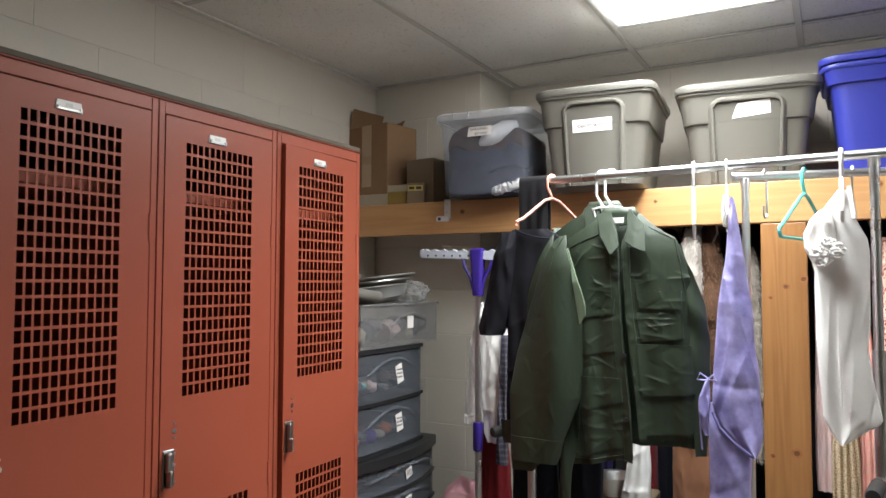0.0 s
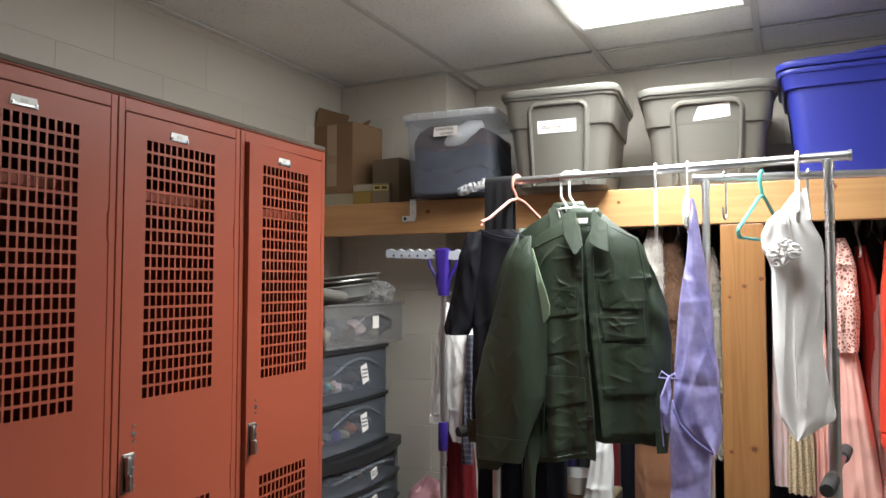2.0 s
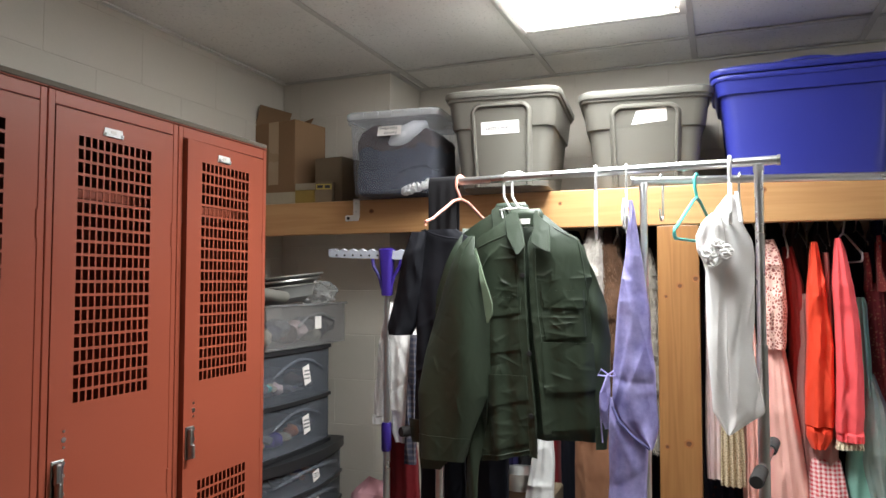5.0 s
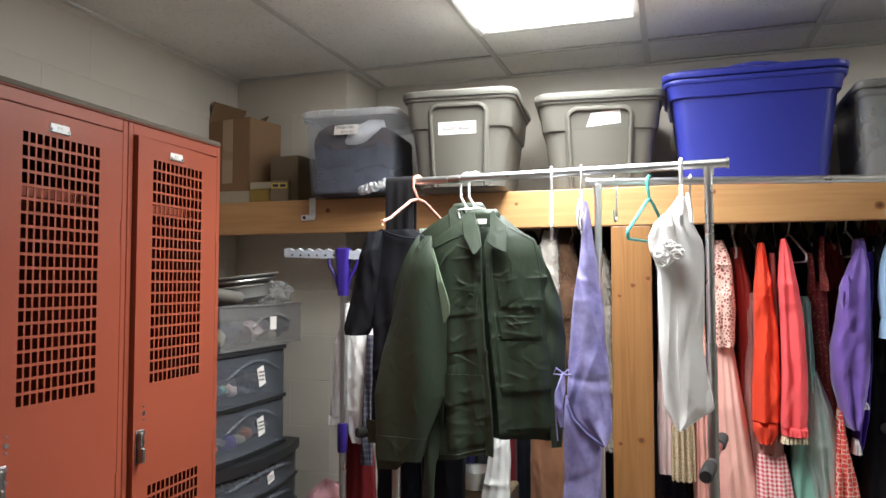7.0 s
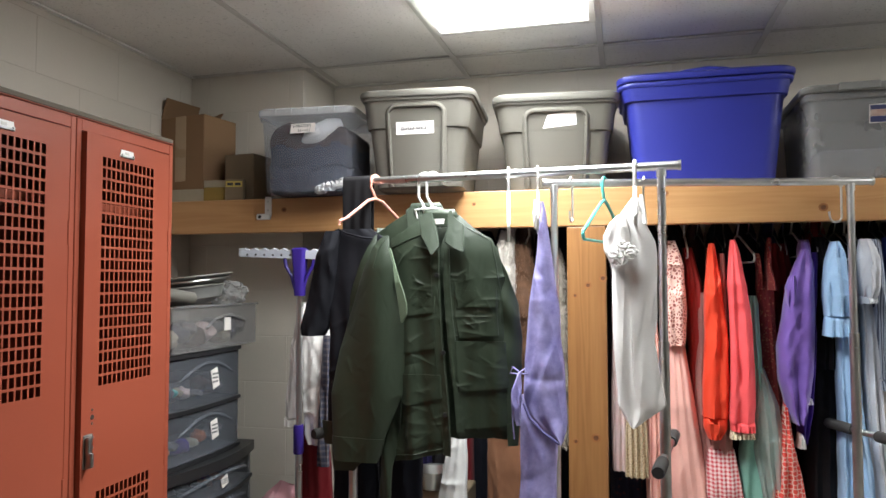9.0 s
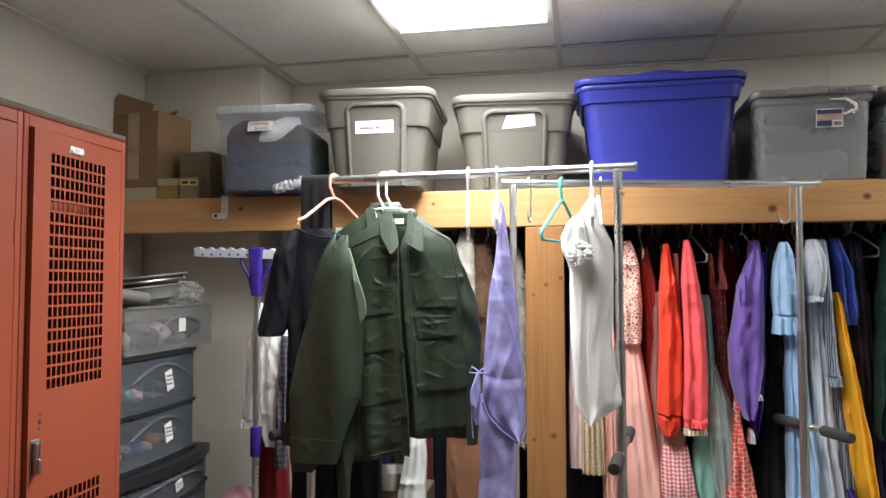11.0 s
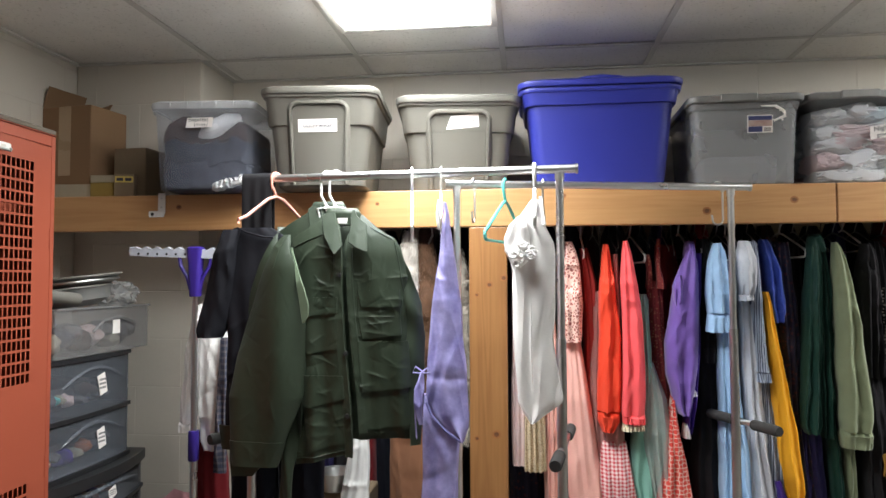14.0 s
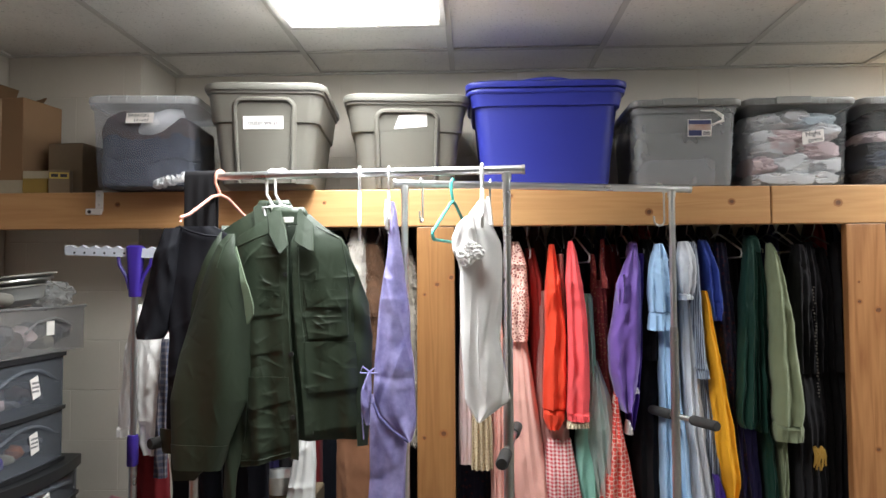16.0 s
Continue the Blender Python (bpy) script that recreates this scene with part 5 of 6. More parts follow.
# lavender dress with a tied cord, and the white dress
dress("lavender_dress", "lavender tie-dyed cotton dress with a tied cord", "dress", "costumes on the front rack", (
    ("bodice", cloth(((1.735, -0.246, -0.235), (1.705, -0.242, -0.228), (1.581, -0.256, -0.212), (1.497, -0.267, -0.200), (1.431, -0.276, -0.192), (1.333, -0.286, -0.185), (1.267, -0.294, -0.178), (1.168, -0.298, -0.173), (1.111, -0.277, -0.170), (1.09, -0.255, -0.170), (1.072, -0.236, -0.173), (1.038, -0.190, -0.183)), 2.085, 0.04, 1.4, 0.009, 0.002, 31, 110, 130, 0.65, creases=26), C_LAV, ""),
    ("hem", tube([(-0.292, 2.045, 1.15), (-0.274, 2.038, 1.112), (-0.236, 2.035, 1.073), (-0.19, 2.04, 1.04)], 0.0035, 8), C_LAVD, "darker rolled hem"),
    ("skirt", cloth(((1.165, -0.308, -0.20), (0.992, -0.310, -0.205), (0.857, -0.315, -0.210), (0.45, -0.33, -0.20)), 2.11, 0.04, 2.5, 0.008, 0.002, 32, creases=20), C_LAV, ""),
    ("cord", tube([(-0.305, 2.035, 1.235), (-0.316, 2.03, 1.20), (-0.322, 2.03, 1.12), (-0.317, 2.03, 1.05)], 0.0022, 6), C_LAV, "thin lavender cord"),
    ("bow", tube([(-0.30, 2.035, 1.24), (-0.32, 2.03, 1.255), (-0.328, 2.03, 1.238), (-0.305, 2.03, 1.236), (-0.285, 2.03, 1.252), (-0.277, 2.03, 1.236), (-0.3, 2.03, 1.238)], 0.003, 6), C_LAV, "tied bow"),
    ("bow_tail", cloth(((1.24, -0.305, -0.297), (1.19, -0.322, -0.295), (1.13, -0.324, -0.30), (1.09, -0.312, -0.298)), 2.035, 0.006, 1, 0.003, 0.003, 33, 24, 16), C_LAV, ""),
    ("strap", cloth(((1.735, -0.253, -0.247), (1.69, -0.253, -0.246), (1.65, -0.250, -0.245)), 2.04, 0.004, 1, 0.001, 0.001, 34, 16, 8), C_SILK, "white ribbon strap")))
petals = []
rng = random.Random(8)
for k in range(14):
    a = rng.uniform(0, 6.28)
    r0 = 0.034 * math.sqrt(rng.random())
    x, z = -0.008 + r0 * math.cos(a) * 1.15, 1.565 + r0 * math.sin(a)
    pts = [(x + 0.011 * math.cos(b + a), 1.938 - 0.004 * (k % 3), z + 0.008 * math.sin(b + a)) for b in np.linspace(0, 5.2, 8)]
    petals.append(("petal", tube(pts, [0.003, 0.0045, 0.005, 0.005, 0.0045, 0.004, 0.003, 0.002], 7), C_SILK, "satin rosette petal"))
dress("white_dress", "white satin child's dress with a fabric rosette", "dress", "costumes on the front rack", (
    ("body", cloth(((1.728, 0.016, 0.036), (1.69, -0.012, 0.044), (1.655, -0.030, 0.053), (1.607, -0.050, 0.074), (1.575, -0.053, 0.078), (1.528, -0.040, 0.078), (1.404, -0.038, 0.076), (1.342, -0.036, 0.071), (1.26, -0.032, 0.083), (1.175, -0.027, 0.099), (1.163, -0.024, 0.092), (1.135, -0.008, 0.052), (1.109, 0.009, 0.016)), 1.985, 0.018, 2.0, 0.0045, 0.001, 42, 120, 120, 0.55, creases=8), C_SILK, ""),
    ("pleat", tube([(0.012, 1.960, 1.45), (0.010, 1.955, 1.33), (0.014, 1.955, 1.2)], [0.001, 0.003, 0.002], 8), C_SILK, "pressed pleat"),
    ("sleeve", cloth(((1.680, -0.022, 0.0), (1.655, -0.046, 0.002), (1.62, -0.061, 0.008), (1.585, -0.060, 0.010), (1.555, -0.047, 0.004), (1.542, -0.030, -0.01)), 1.970, 0.018, 2, 0.005, 0.003, 44, 60, 30, 0.9, creases=14), C_SILK, "short gathered sleeve"),
    *petals,
    ("strap", cloth(((1.735, 0.036, 0.044), (1.69, 0.040, 0.050), (1.655, 0.046, 0.054)), 1.972, 0.004, 1, 0.001, 0.001, 43, 16, 8), C_SILK, "white ribbon strap")))

# ---- the closet rail under the shelf ----
CR, CZ = 2.86, 1.765
solid("closet_rod", tube([(PX + 0.01, CR, CZ), (EX - 0.01, CR, CZ)], 0.016, 14), M_STEEL, "steel closet rod under the pine shelf", "rod", smooth=True)
G = "costumes on the closet rod"
Y = 2.68
dress("blush_dress", "blush pink dress with a lace sleeve and a pleated skirt", "dress", G, (
    ("lace_sleeve", cloth(((1.647, 0.143, 0.171), (1.60, 0.138, 0.188), (1.558, 0.136, 0.200), (1.409, 0.130, 0.207), (1.30, 0.134, 0.203), (1.275, 0.138, 0.198)), Y, 0.06, 1.5, 0.005, 0.005, 51), C_LACE, "blush lace sleeve"),
    ("skirt", cloth(extend(((1.30, 0.142, 0.195), (1.071, 0.136, 0.229), (0.861, 0.138, 0.256), (0.692, 0.149, 0.288)), 0.35, 0.02), Y + 0.02, 0.075, 3.5, 0.0045, 0.003, 52, 90), C_BLUSH, "pleated blush skirt")))
dress("red_dress", "brick red dress between other costumes", "dress", G, (("body", cloth(extend(((1.625, 0.202, 0.235), (1.493, 0.207, 0.266), (1.275, 0.216, 0.281), (1.058, 0.218, 0.287), (0.667, 0.225, 0.300)), 0.4), Y + 0.09, 0.07, 3, 0.006, 0.005, 53), C_RED, ""),))
dress("dusty_pink_dress", "dusty pink sleeveless dress", "dress", G, (("body", cloth(extend(((1.461, 0.245, 0.279), (1.278, 0.239, 0.286), (1.064, 0.228, 0.290), (0.679, 0.237, 0.317)), 0.4), Y + 0.06, 0.06, 3, 0.006, 0.004, 54), C_MAUVE, ""),))
dress("vermilion_blouse", "vermilion long-sleeved blouse with a loose cuff", "blouse", G, (
    ("sleeve", cloth(((1.635, 0.281, 0.300), (1.60, 0.277, 0.306), (1.493, 0.267, 0.319), (1.283, 0.263, 0.340), (1.074, 0.254, 0.340), (1.03, 0.252, 0.337)), Y - 0.02, 0.05, 2, 0.007, 0.006, 55), C_ORANGE, ""),
    ("cuff", cloth(((1.03, 0.255, 0.334), (0.99, 0.253, 0.330), (0.956, 0.266, 0.310)), Y - 0.02, 0.045, 3, 0.004, 0.003, 56, 48, 8), C_ORANGE, "")))
dress("coral_blouse", "coral crepe blouse with a lace-trimmed cuff", "blouse", G, (
    ("sleeve", cloth(((1.645, 0.350, 0.366), (1.60, 0.345, 0.378), (1.493, 0.340, 0.398), (1.284, 0.344, 0.418), (1.078, 0.337, 0.422), (1.02, 0.338, 0.416)), Y - 0.05, 0.05, 2, 0.006, 0.005, 57), C_CORAL, ""),
    ("cuff", cloth(((1.025, 0.337, 0.416), (0.992, 0.338, 0.415)), Y - 0.05, 0.047, 6, 0.003, 0.002, 58, 60, 6), C_CORAL, "gathered cuff"),
    ("lace_trim", ruffle(0.338, 0.415, 0.993, 0.965, Y - 0.05, 0.045, 7, 59, 0.004), C_CREAMLACE, "cream lace trim")))
dress("gingham_dress", "red and white gingham dress", "dress", G, (
    ("bodice", cloth(((1.60, 0.318, 0.338), (1.366, 0.316, 0.341), (1.071, 0.292, 0.346), (0.90, 0.275, 0.352)), Y + 0.01, 0.04, 2, 0.005, 0.003, 60), C_MAUVE, "plain rose bodice"),
    ("skirt", cloth(extend(((0.915, 0.272, 0.356), (0.883, 0.265, 0.361), (0.780, 0.257, 0.380), (0.692, 0.260, 0.396)), 0.4, 0.02), Y - 0.005, 0.06, 4, 0.008, 0.003, 61, 80), C_GING, "gingham skirt")))
dress("mint_gown", "mint taffeta gown with a sheer tulle overlay", "dress", G, (
    ("skirt", cloth(extend(((1.45, 0.415, 0.440), (1.424, 0.408, 0.447), (1.195, 0.414, 0.452), (1.068, 0.404, 0.480), (0.900, 0.374, 0.507), (0.774, 0.371, 0.501), (0.688, 0.395, 0.487)), 0.4), Y + 0.02, 0.06, 3, 0.007, 0.005, 62), C_MINT, ""),
    ("overlay", cloth(((1.20, 0.428, 0.458), (1.07, 0.418, 0.500), (0.93, 0.412, 0.522), (0.80, 0.43, 0.51), (0.72, 0.45, 0.49)), Y + 0.0, 0.07, 3, 0.008, 0.006, 63), C_SHEER, "sheer grey-white tulle")))
dress("maroon_dress", "maroon printed dress with narrow straps", "dress", G, (
    ("body", cloth(extend(((1.50, 0.448, 0.500), (1.492, 0.448, 0.506), (1.277, 0.454, 0.509), (1.063, 0.468, 0.527), (0.851, 0.490, 0.543)), 0.5), Y + 0.06, 0.05, 3, 0.005, 0.004, 64), C_PAIS, ""),
    ("strap", cloth(((1.655, 0.482, 0.494), (1.55, 0.478, 0.492), (1.47, 0.482, 0.506)), Y + 0.03, 0.012, 1, 0.002, 0.002, 65, 24, 16), C_PAIS, ""),
    ("strap", cloth(((1.60, 0.446, 0.458), (1.54, 0.45, 0.462), (1.47, 0.446, 0.470)), Y + 0.06, 0.012, 1, 0.002, 0.002, 66, 24, 16), C_PAIS, "")))
dress("dark_red_shirt", "dark red top deep on the closet rod", "shirt", G, (("body", cloth(((1.64, 0.50, 0.57), (1.45, 0.49, 0.60), (1.1, 0.49, 0.60)), Y + 0.16, 0.06, 3, 0.006, 0.005, 67), C_MAROON, ""),))
dress("purple_blouse", "purple satin blouse with a gathered shoulder", "blouse", G, (
    ("sleeve", cloth(((1.61, 0.580, 0.603), (1.57, 0.562, 0.613), (1.534, 0.548, 0.617), (1.450, 0.528, 0.617), (1.283, 0.496, 0.612), (1.158, 0.499, 0.602), (1.06, 0.522, 0.585), (1.023, 0.540, 0.572)), Y - 0.03, 0.05, 2, 0.008, 0.007, 68), C_PURPLE, ""),
    ("puff", cloth(((1.52, 0.535, 0.552), (1.48, 0.520, 0.556), (1.43, 0.523, 0.55), (1.40, 0.53, 0.546)), Y - 0.055, 0.02, 2, 0.005, 0.004, 69, 36, 16), C_PURPLE, "gathered puff"),
    ("collar", cloth(((1.645, 0.585, 0.612), (1.61, 0.580, 0.616), (1.59, 0.578, 0.615)), Y + 0.02, 0.03, 2, 0.003, 0.003, 70, 36, 8), C_PURPLE, "")))
dress("violet_blouse", "deep violet blouse with white lace trim", "blouse", G, (
    ("sleeve", cloth(((1.60, 0.60, 0.64), (1.20, 0.57, 0.622), (1.05, 0.565, 0.612), (0.95, 0.562, 0.59)), Y + 0.015, 0.045, 2, 0.006, 0.005, 71), C_VIOLET, ""),
    ("lace_trim", ruffle(0.566, 0.606, 1.105, 1.085, Y - 0.01, 0.04, 4, 72, 0.004), C_WHITE, "white lace trim"),
    ("lace_trim", ruffle(0.556, 0.578, 0.985, 0.935, Y - 0.01, 0.035, 3, 73, 0.004), C_WHITE, "white lace trim")))
dress("ring_print_skirt", "red skirt printed with pale interlocking rings", "skirt", G, (("skirt", cloth(extend(((1.09, 0.516, 0.526), (0.949, 0.497, 0.539), (0.825, 0.479, 0.566), (0.697, 0.452, 0.587)), 0.4, 0.03), Y - 0.02, 0.06, 2.5, 0.008, 0.004, 74, 70), C_QUAT, ""),))
dress("black_dress", "plain black dress beside a purple blouse", "dress", G, (
    ("bodice", cloth(((1.655, 0.635, 0.673), (1.45, 0.615, 0.695), (1.20, 0.612, 0.700)), Y + 0.055, 0.055, 3, 0.005, 0.005, 75), C_BLACK, ""),
    ("skirt", cloth(extend(((1.22, 0.610, 0.702), (0.95, 0.592, 0.708), (0.680, 0.577, 0.709)), 0.3), Y + 0.06, 0.06, 3, 0.007, 0.005, 76), C_BLACK, "")))
dress("pale_blue_dress", "pale blue satin dress with a ruffled puff sleeve", "dress", G, (
    ("sleeve", cloth(((1.633, 0.664, 0.690), (1.60, 0.654, 0.698), (1.554, 0.645, 0.706), (1.450, 0.637, 0.716), (1.385, 0.640, 0.714)), Y - 0.06, 0.05, 2, 0.007, 0.006, 76), C_SKY, ""),
    ("ruffle", ruffle(0.638, 0.716, 1.392, 1.318, Y - 0.06, 0.05, 3.4, 77, 0.004), C_SKY, "satin ruffle"),
    ("body", cloth(extend(((1.40, 0.689, 0.745), (1.365, 0.689, 0.750), (1.072, 0.684, 0.755), (0.696, 0.682, 0.799)), 0.35), Y - 0.01, 0.06, 3, 0.009, 0.004, 78), C_SKY, "")))
dress("pearl_dress", "pearl grey dress with a puffed sleeve", "dress", G, (
    ("sleeve", cloth(((1.641, 0.753, 0.785), (1.574, 0.742, 0.807), (1.491, 0.744, 0.808), (1.44, 0.752, 0.790)), Y - 0.05, 0.045, 2, 0.006, 0.006, 79), C_PEARL, ""),
    ("cuff", cloth(((1.452, 0.748, 0.796), (1.428, 0.748, 0.794)), Y - 0.05, 0.04, 3, 0.002, 0.002, 80, 36, 5), C_PEARL, ""),
    ("body", cloth(extend(((1.46, 0.762, 0.815), (1.072, 0.761, 0.829), (0.696, 0.778, 0.875)), 0.35), Y + 0.0, 0.06, 3, 0.008, 0.004, 81), C_PEARL, "")))
dress("pinstripe_dress", "grey pinstriped dress with a banded cuff", "dress", G, (
    ("sleeve", cloth(((1.64, 0.79, 0.815), (1.616, 0.786, 0.819), (1.449, 0.791, 0.830), (1.202, 0.803, 0.846), (1.18, 0.80, 0.849)), Y - 0.03, 0.045, 1.5, 0.005, 0.005, 82), C_STRIPE, ""),
    ("cuff", cloth(((1.182, 0.798, 0.851), (1.144, 0.798, 0.852)), Y - 0.03, 0.047, 2, 0.002, 0.002, 83, 36, 5), C_STRIPE, ""),
    ("body", cloth(extend(((1.176, 0.820, 0.864), (0.948, 0.832, 0.884), (0.698, 0.842, 0.912)), 0.35), Y + 0.0, 0.055, 3, 0.007, 0.003, 84), C_STRIPE, "")))
dress("yellow_robe", "golden yellow robe with a blue sash end", "robe", G, (
    ("sleeve", cloth(((1.46, 0.836, 0.856), (1.282, 0.843, 0.882), (1.076, 0.856, 0.917), (0.871, 0.872, 0.949), (0.768, 0.888, 0.955), (0.70, 0.905, 0.935), (0.64, 0.91, 0.93)), Y - 0.03, 0.05, 2, 0.007, 0.006, 85), C_YELLOW, ""),
    ("sash", cloth(((0.80, 0.855, 0.878), (0.74, 0.862, 0.895), (0.62, 0.87, 0.90)), Y - 0.05, 0.03, 2, 0.005, 0.004, 86, 36, 14), C_VIOLET, "violet-blue sash end")))
dress("royal_blue_shirt", "royal blue short-sleeved shirt", "shirt", G, (("body", cloth(((1.648, 0.838, 0.870), (1.533, 0.847, 0.909), (1.40, 0.860, 0.918), (1.35, 0.868, 0.915)), Y + 0.0, 0.05, 2, 0.008, 0.007, 87), C_ROYAL, ""),))
dress("indigo_dress", "dark indigo dress beside a yellow robe", "dress", G, (("body", cloth(extend(((1.40, 0.87, 0.93), (1.073, 0.883, 0.945), (0.70, 0.90, 1.05)), 0.4), Y + 0.05, 0.06, 3, 0.008, 0.005, 88), C_INDIGO, ""),))
dress("floral_dress", "dark floral printed dress", "dress", G, (("body", cloth(extend(((1.64, 0.90, 0.95), (1.45, 0.895, 0.965), (1.073, 0.91, 0.98), (0.70, 0.94, 1.02)), 0.4), Y + 0.03, 0.06, 3, 0.007, 0.006, 89), C_PRINT, ""),))
dress("green_gown", "bottle green gown with long folds", "dress", G, (
    ("collar", cloth(((1.665, 1.008, 1.040), (1.636, 1.004, 1.050), (1.60, 1.000, 1.056)), Y - 0.01, 0.035, 2, 0.004, 0.004, 95, 40, 12), C_GREEN, ""),
    ("sleeve", cloth(((1.62, 1.000, 1.032), (1.56, 0.990, 1.036), (1.49, 0.984, 1.034), (1.282, 0.969, 1.026), (1.076, 0.956, 1.022), (0.99, 0.953, 1.018), (0.965, 0.965, 1.006)), Y - 0.03, 0.045, 2.2, 0.008, 0.005, 90), C_GREEN, ""),
    ("bodice", cloth(((1.63, 1.024, 1.056), (1.49, 1.026, 1.066), (1.28, 1.022, 1.070), (1.05, 1.018, 1.068), (0.95, 1.02, 1.066)), Y - 0.015, 0.045, 2.2, 0.008, 0.005, 96), C_GREEN, ""),
    ("skirt", cloth(extend(((1.10, 1.030, 1.066), (0.90, 1.050, 1.086), (0.77, 1.058, 1.094), (0.70, 1.062, 1.096)), 0.35, 0.02), Y + 0.0, 0.05, 2, 0.006, 0.004, 91), C_GREEN, "")))
dress("navy_skirt", "dark navy satin skirt under a green gown", "skirt", G, (("skirt", cloth(((1.15, 0.955, 1.02), (0.95, 0.945, 1.035), (0.70, 0.935, 1.05), (0.4, 0.93, 1.06)), Y + 0.02, 0.05, 3, 0.008, 0.005, 97), C_INDIGO, ""),))
dress("sage_blouse", "sage green satin blouse with a gathered cuff", "blouse", G, (
    ("sleeve", cloth(((1.632, 1.068, 1.078), (1.60, 1.066, 1.092), (1.56, 1.066, 1.104), (1.490, 1.066, 1.119), (1.344, 1.066, 1.146), (1.179, 1.067, 1.164), (1.06, 1.069, 1.178), (1.02, 1.071, 1.176), (0.982, 1.078, 1.166)), Y - 0.06, 0.055, 2, 0.008, 0.005, 92, 80), C_SAGE, ""),
    ("cuff", cloth(((0.988, 1.074, 1.170), (0.955, 1.074, 1.171), (0.925, 1.077, 1.168)), Y - 0.06, 0.05, 7, 0.0016, 0.002, 93, 72, 10), C_SAGE, "gathered cuff"),
    ("body", cloth(extend(((1.0, 1.095, 1.13), (0.929, 1.098, 1.132), (0.700, 1.10, 1.135)), 0.4), Y + 0.0, 0.045, 2, 0.006, 0.004, 94), C_SAGE, "")))
M_SEQ = mat("silver_sequins", (0.28, 0.25, 0.22), 0.4, metal=1, vary=0.3, scale=300)
M_TASSEL = mat("gold_cord", (0.34, 0.19, 0.03), 0.6)
for k, (x, top, dy) in enumerate(((1.20, 1.63, 0.0), (1.245, 1.64, 0.03), (1.30, 1.62, 0.05), (1.355, 1.64, 0.03))):
    pcs = [("bodice", cloth(((top, x - 0.016, x + 0.016), (top - 0.12, x - 0.034, x + 0.034), (1.16, x - 0.038, x + 0.038)), Y + dy - 0.004, 0.055, 3, 0.007, 0.006, 100 + k), C_BLACK, ""),
           ("skirt", cloth(((1.18, x - 0.037, x + 0.037), (1.1, x - 0.04, x + 0.04), (0.7, x - 0.045, x + 0.045), (0.35, x - 0.05, x + 0.05)), Y + dy, 0.06, 3, 0.008, 0.006, 110 + k), C_BLACK, "")]
    if k == 1:
        bm = bmesh.new()
        rng = random.Random(2)
        for j in range(34):
            z = 1.47 - j * 0.012
            xx = 1.232 + 0.01 * (1.47 - z) / 0.1 * 0.3 + rng.uniform(-0.003, 0.003)
            add_box(bm, xx, xx + rng.uniform(0.002, 0.006), Y - 0.047, Y - 0.043, z, z + rng.uniform(0.003, 0.008))
        pcs.append(("sequin_trim", bm, M_SEQ, "glinting sequin trim"))
        bm = bmesh.new()
        for j in range(12):
            xx = 1.208 + 0.0035 * j
            add_tube(bm, [(xx, Y - 0.07, 0.90 + 0.006 * math.sin(j)), (xx + 0.004, Y - 0.075, 0.87), (xx + 0.008 * math.sin(j * 2.0), Y - 0.072, 0.83 + 0.012 * math.sin(j * 1.3))], 0.003, 5)
        pcs.append(("tassel", bm, M_TASSEL, "gold cord tassel"))
    dress("black_gown", "black gown" + (" with sequin trim and a gold tassel" if k == 1 else " hanging against its neighbours"), "dress", G, pcs)

# dense dark costumes further back on the rod, added to black out the wall
BACK = (C_BLACK, C_NAVYT, C_INDIGO, C_BLACK, C_MAROON, C_NAVYT, C_BLACK, C_BROWN)
rng = random.Random(12)
x = -1.05
k = 0
while x < 1.95:
    w = rng.uniform(0.085, 0.12)
    top = rng.uniform(1.71, 1.75)
    dress("dark_costume", "dark filler costume packed deep on the rod to black out the wall", "dress", "dark costumes deep on the rod", (
        ("body", cloth(((top, x + w * 0.3, x + w * 0.7), (top - 0.06, x + 0.01, x + w - 0.01), (1.1, x - 0.005, x + w + 0.005), (0.35, x - 0.012, x + w + 0.012)), 2.93 + rng.uniform(-0.03, 0.03), 0.09, 2.5, 0.008, 0.006, 130 + k, 40, 24, creases=0), BACK[k % 8], ""),))
    x += w * 0.86
    k += 1

# left of the post: furs, pale pieces, brown bag
def fur(name, label, rows, y, thick, mt, seed):
    d = thing(name, pose(0, 0, 0), label, "coat", G)
    bm = cloth(rows, y, thick, 1.5, 0.008, 0.012, seed, 60, 44, creases=0)
    rng = random.Random(seed)
    bm.verts.ensure_lookup_table()
    tips = []
    bm.normal_update()
    for v in list(bm.verts):
        if v.co.y < y + 0.02:
            for _ in range(2):
                tips.append((v.co.copy() + Vector((rng.uniform(-0.004, 0.004), 0, rng.uniform(-0.008, 0.008))), v.normal.copy()))
    part("pelt", bm, mt, d, "", smooth=True)
    hb = bmesh.new()
    for p, nrm in tips:
        out = (p - Vector(((rows[0][1] + rows[0][2]) / 2, y + 0.02, p.z))).normalized()
        side = Vector((rng.uniform(-1, 1), rng.uniform(-0.3, 0.3), rng.uniform(-0.3, 0.3))).normalized() * 0.0016
        tip = p + out * rng.uniform(0.006, 0.013) + Vector((rng.uniform(-0.004, 0.004), 0, -rng.uniform(0.008, 0.018)))
        hb.faces.new([hb.verts.new(p - side), hb.verts.new(p + side), hb.verts.new(tip)])
    tagged(part("hair", hb, mt, d, "shaggy fur tufts"), kind="stuff")


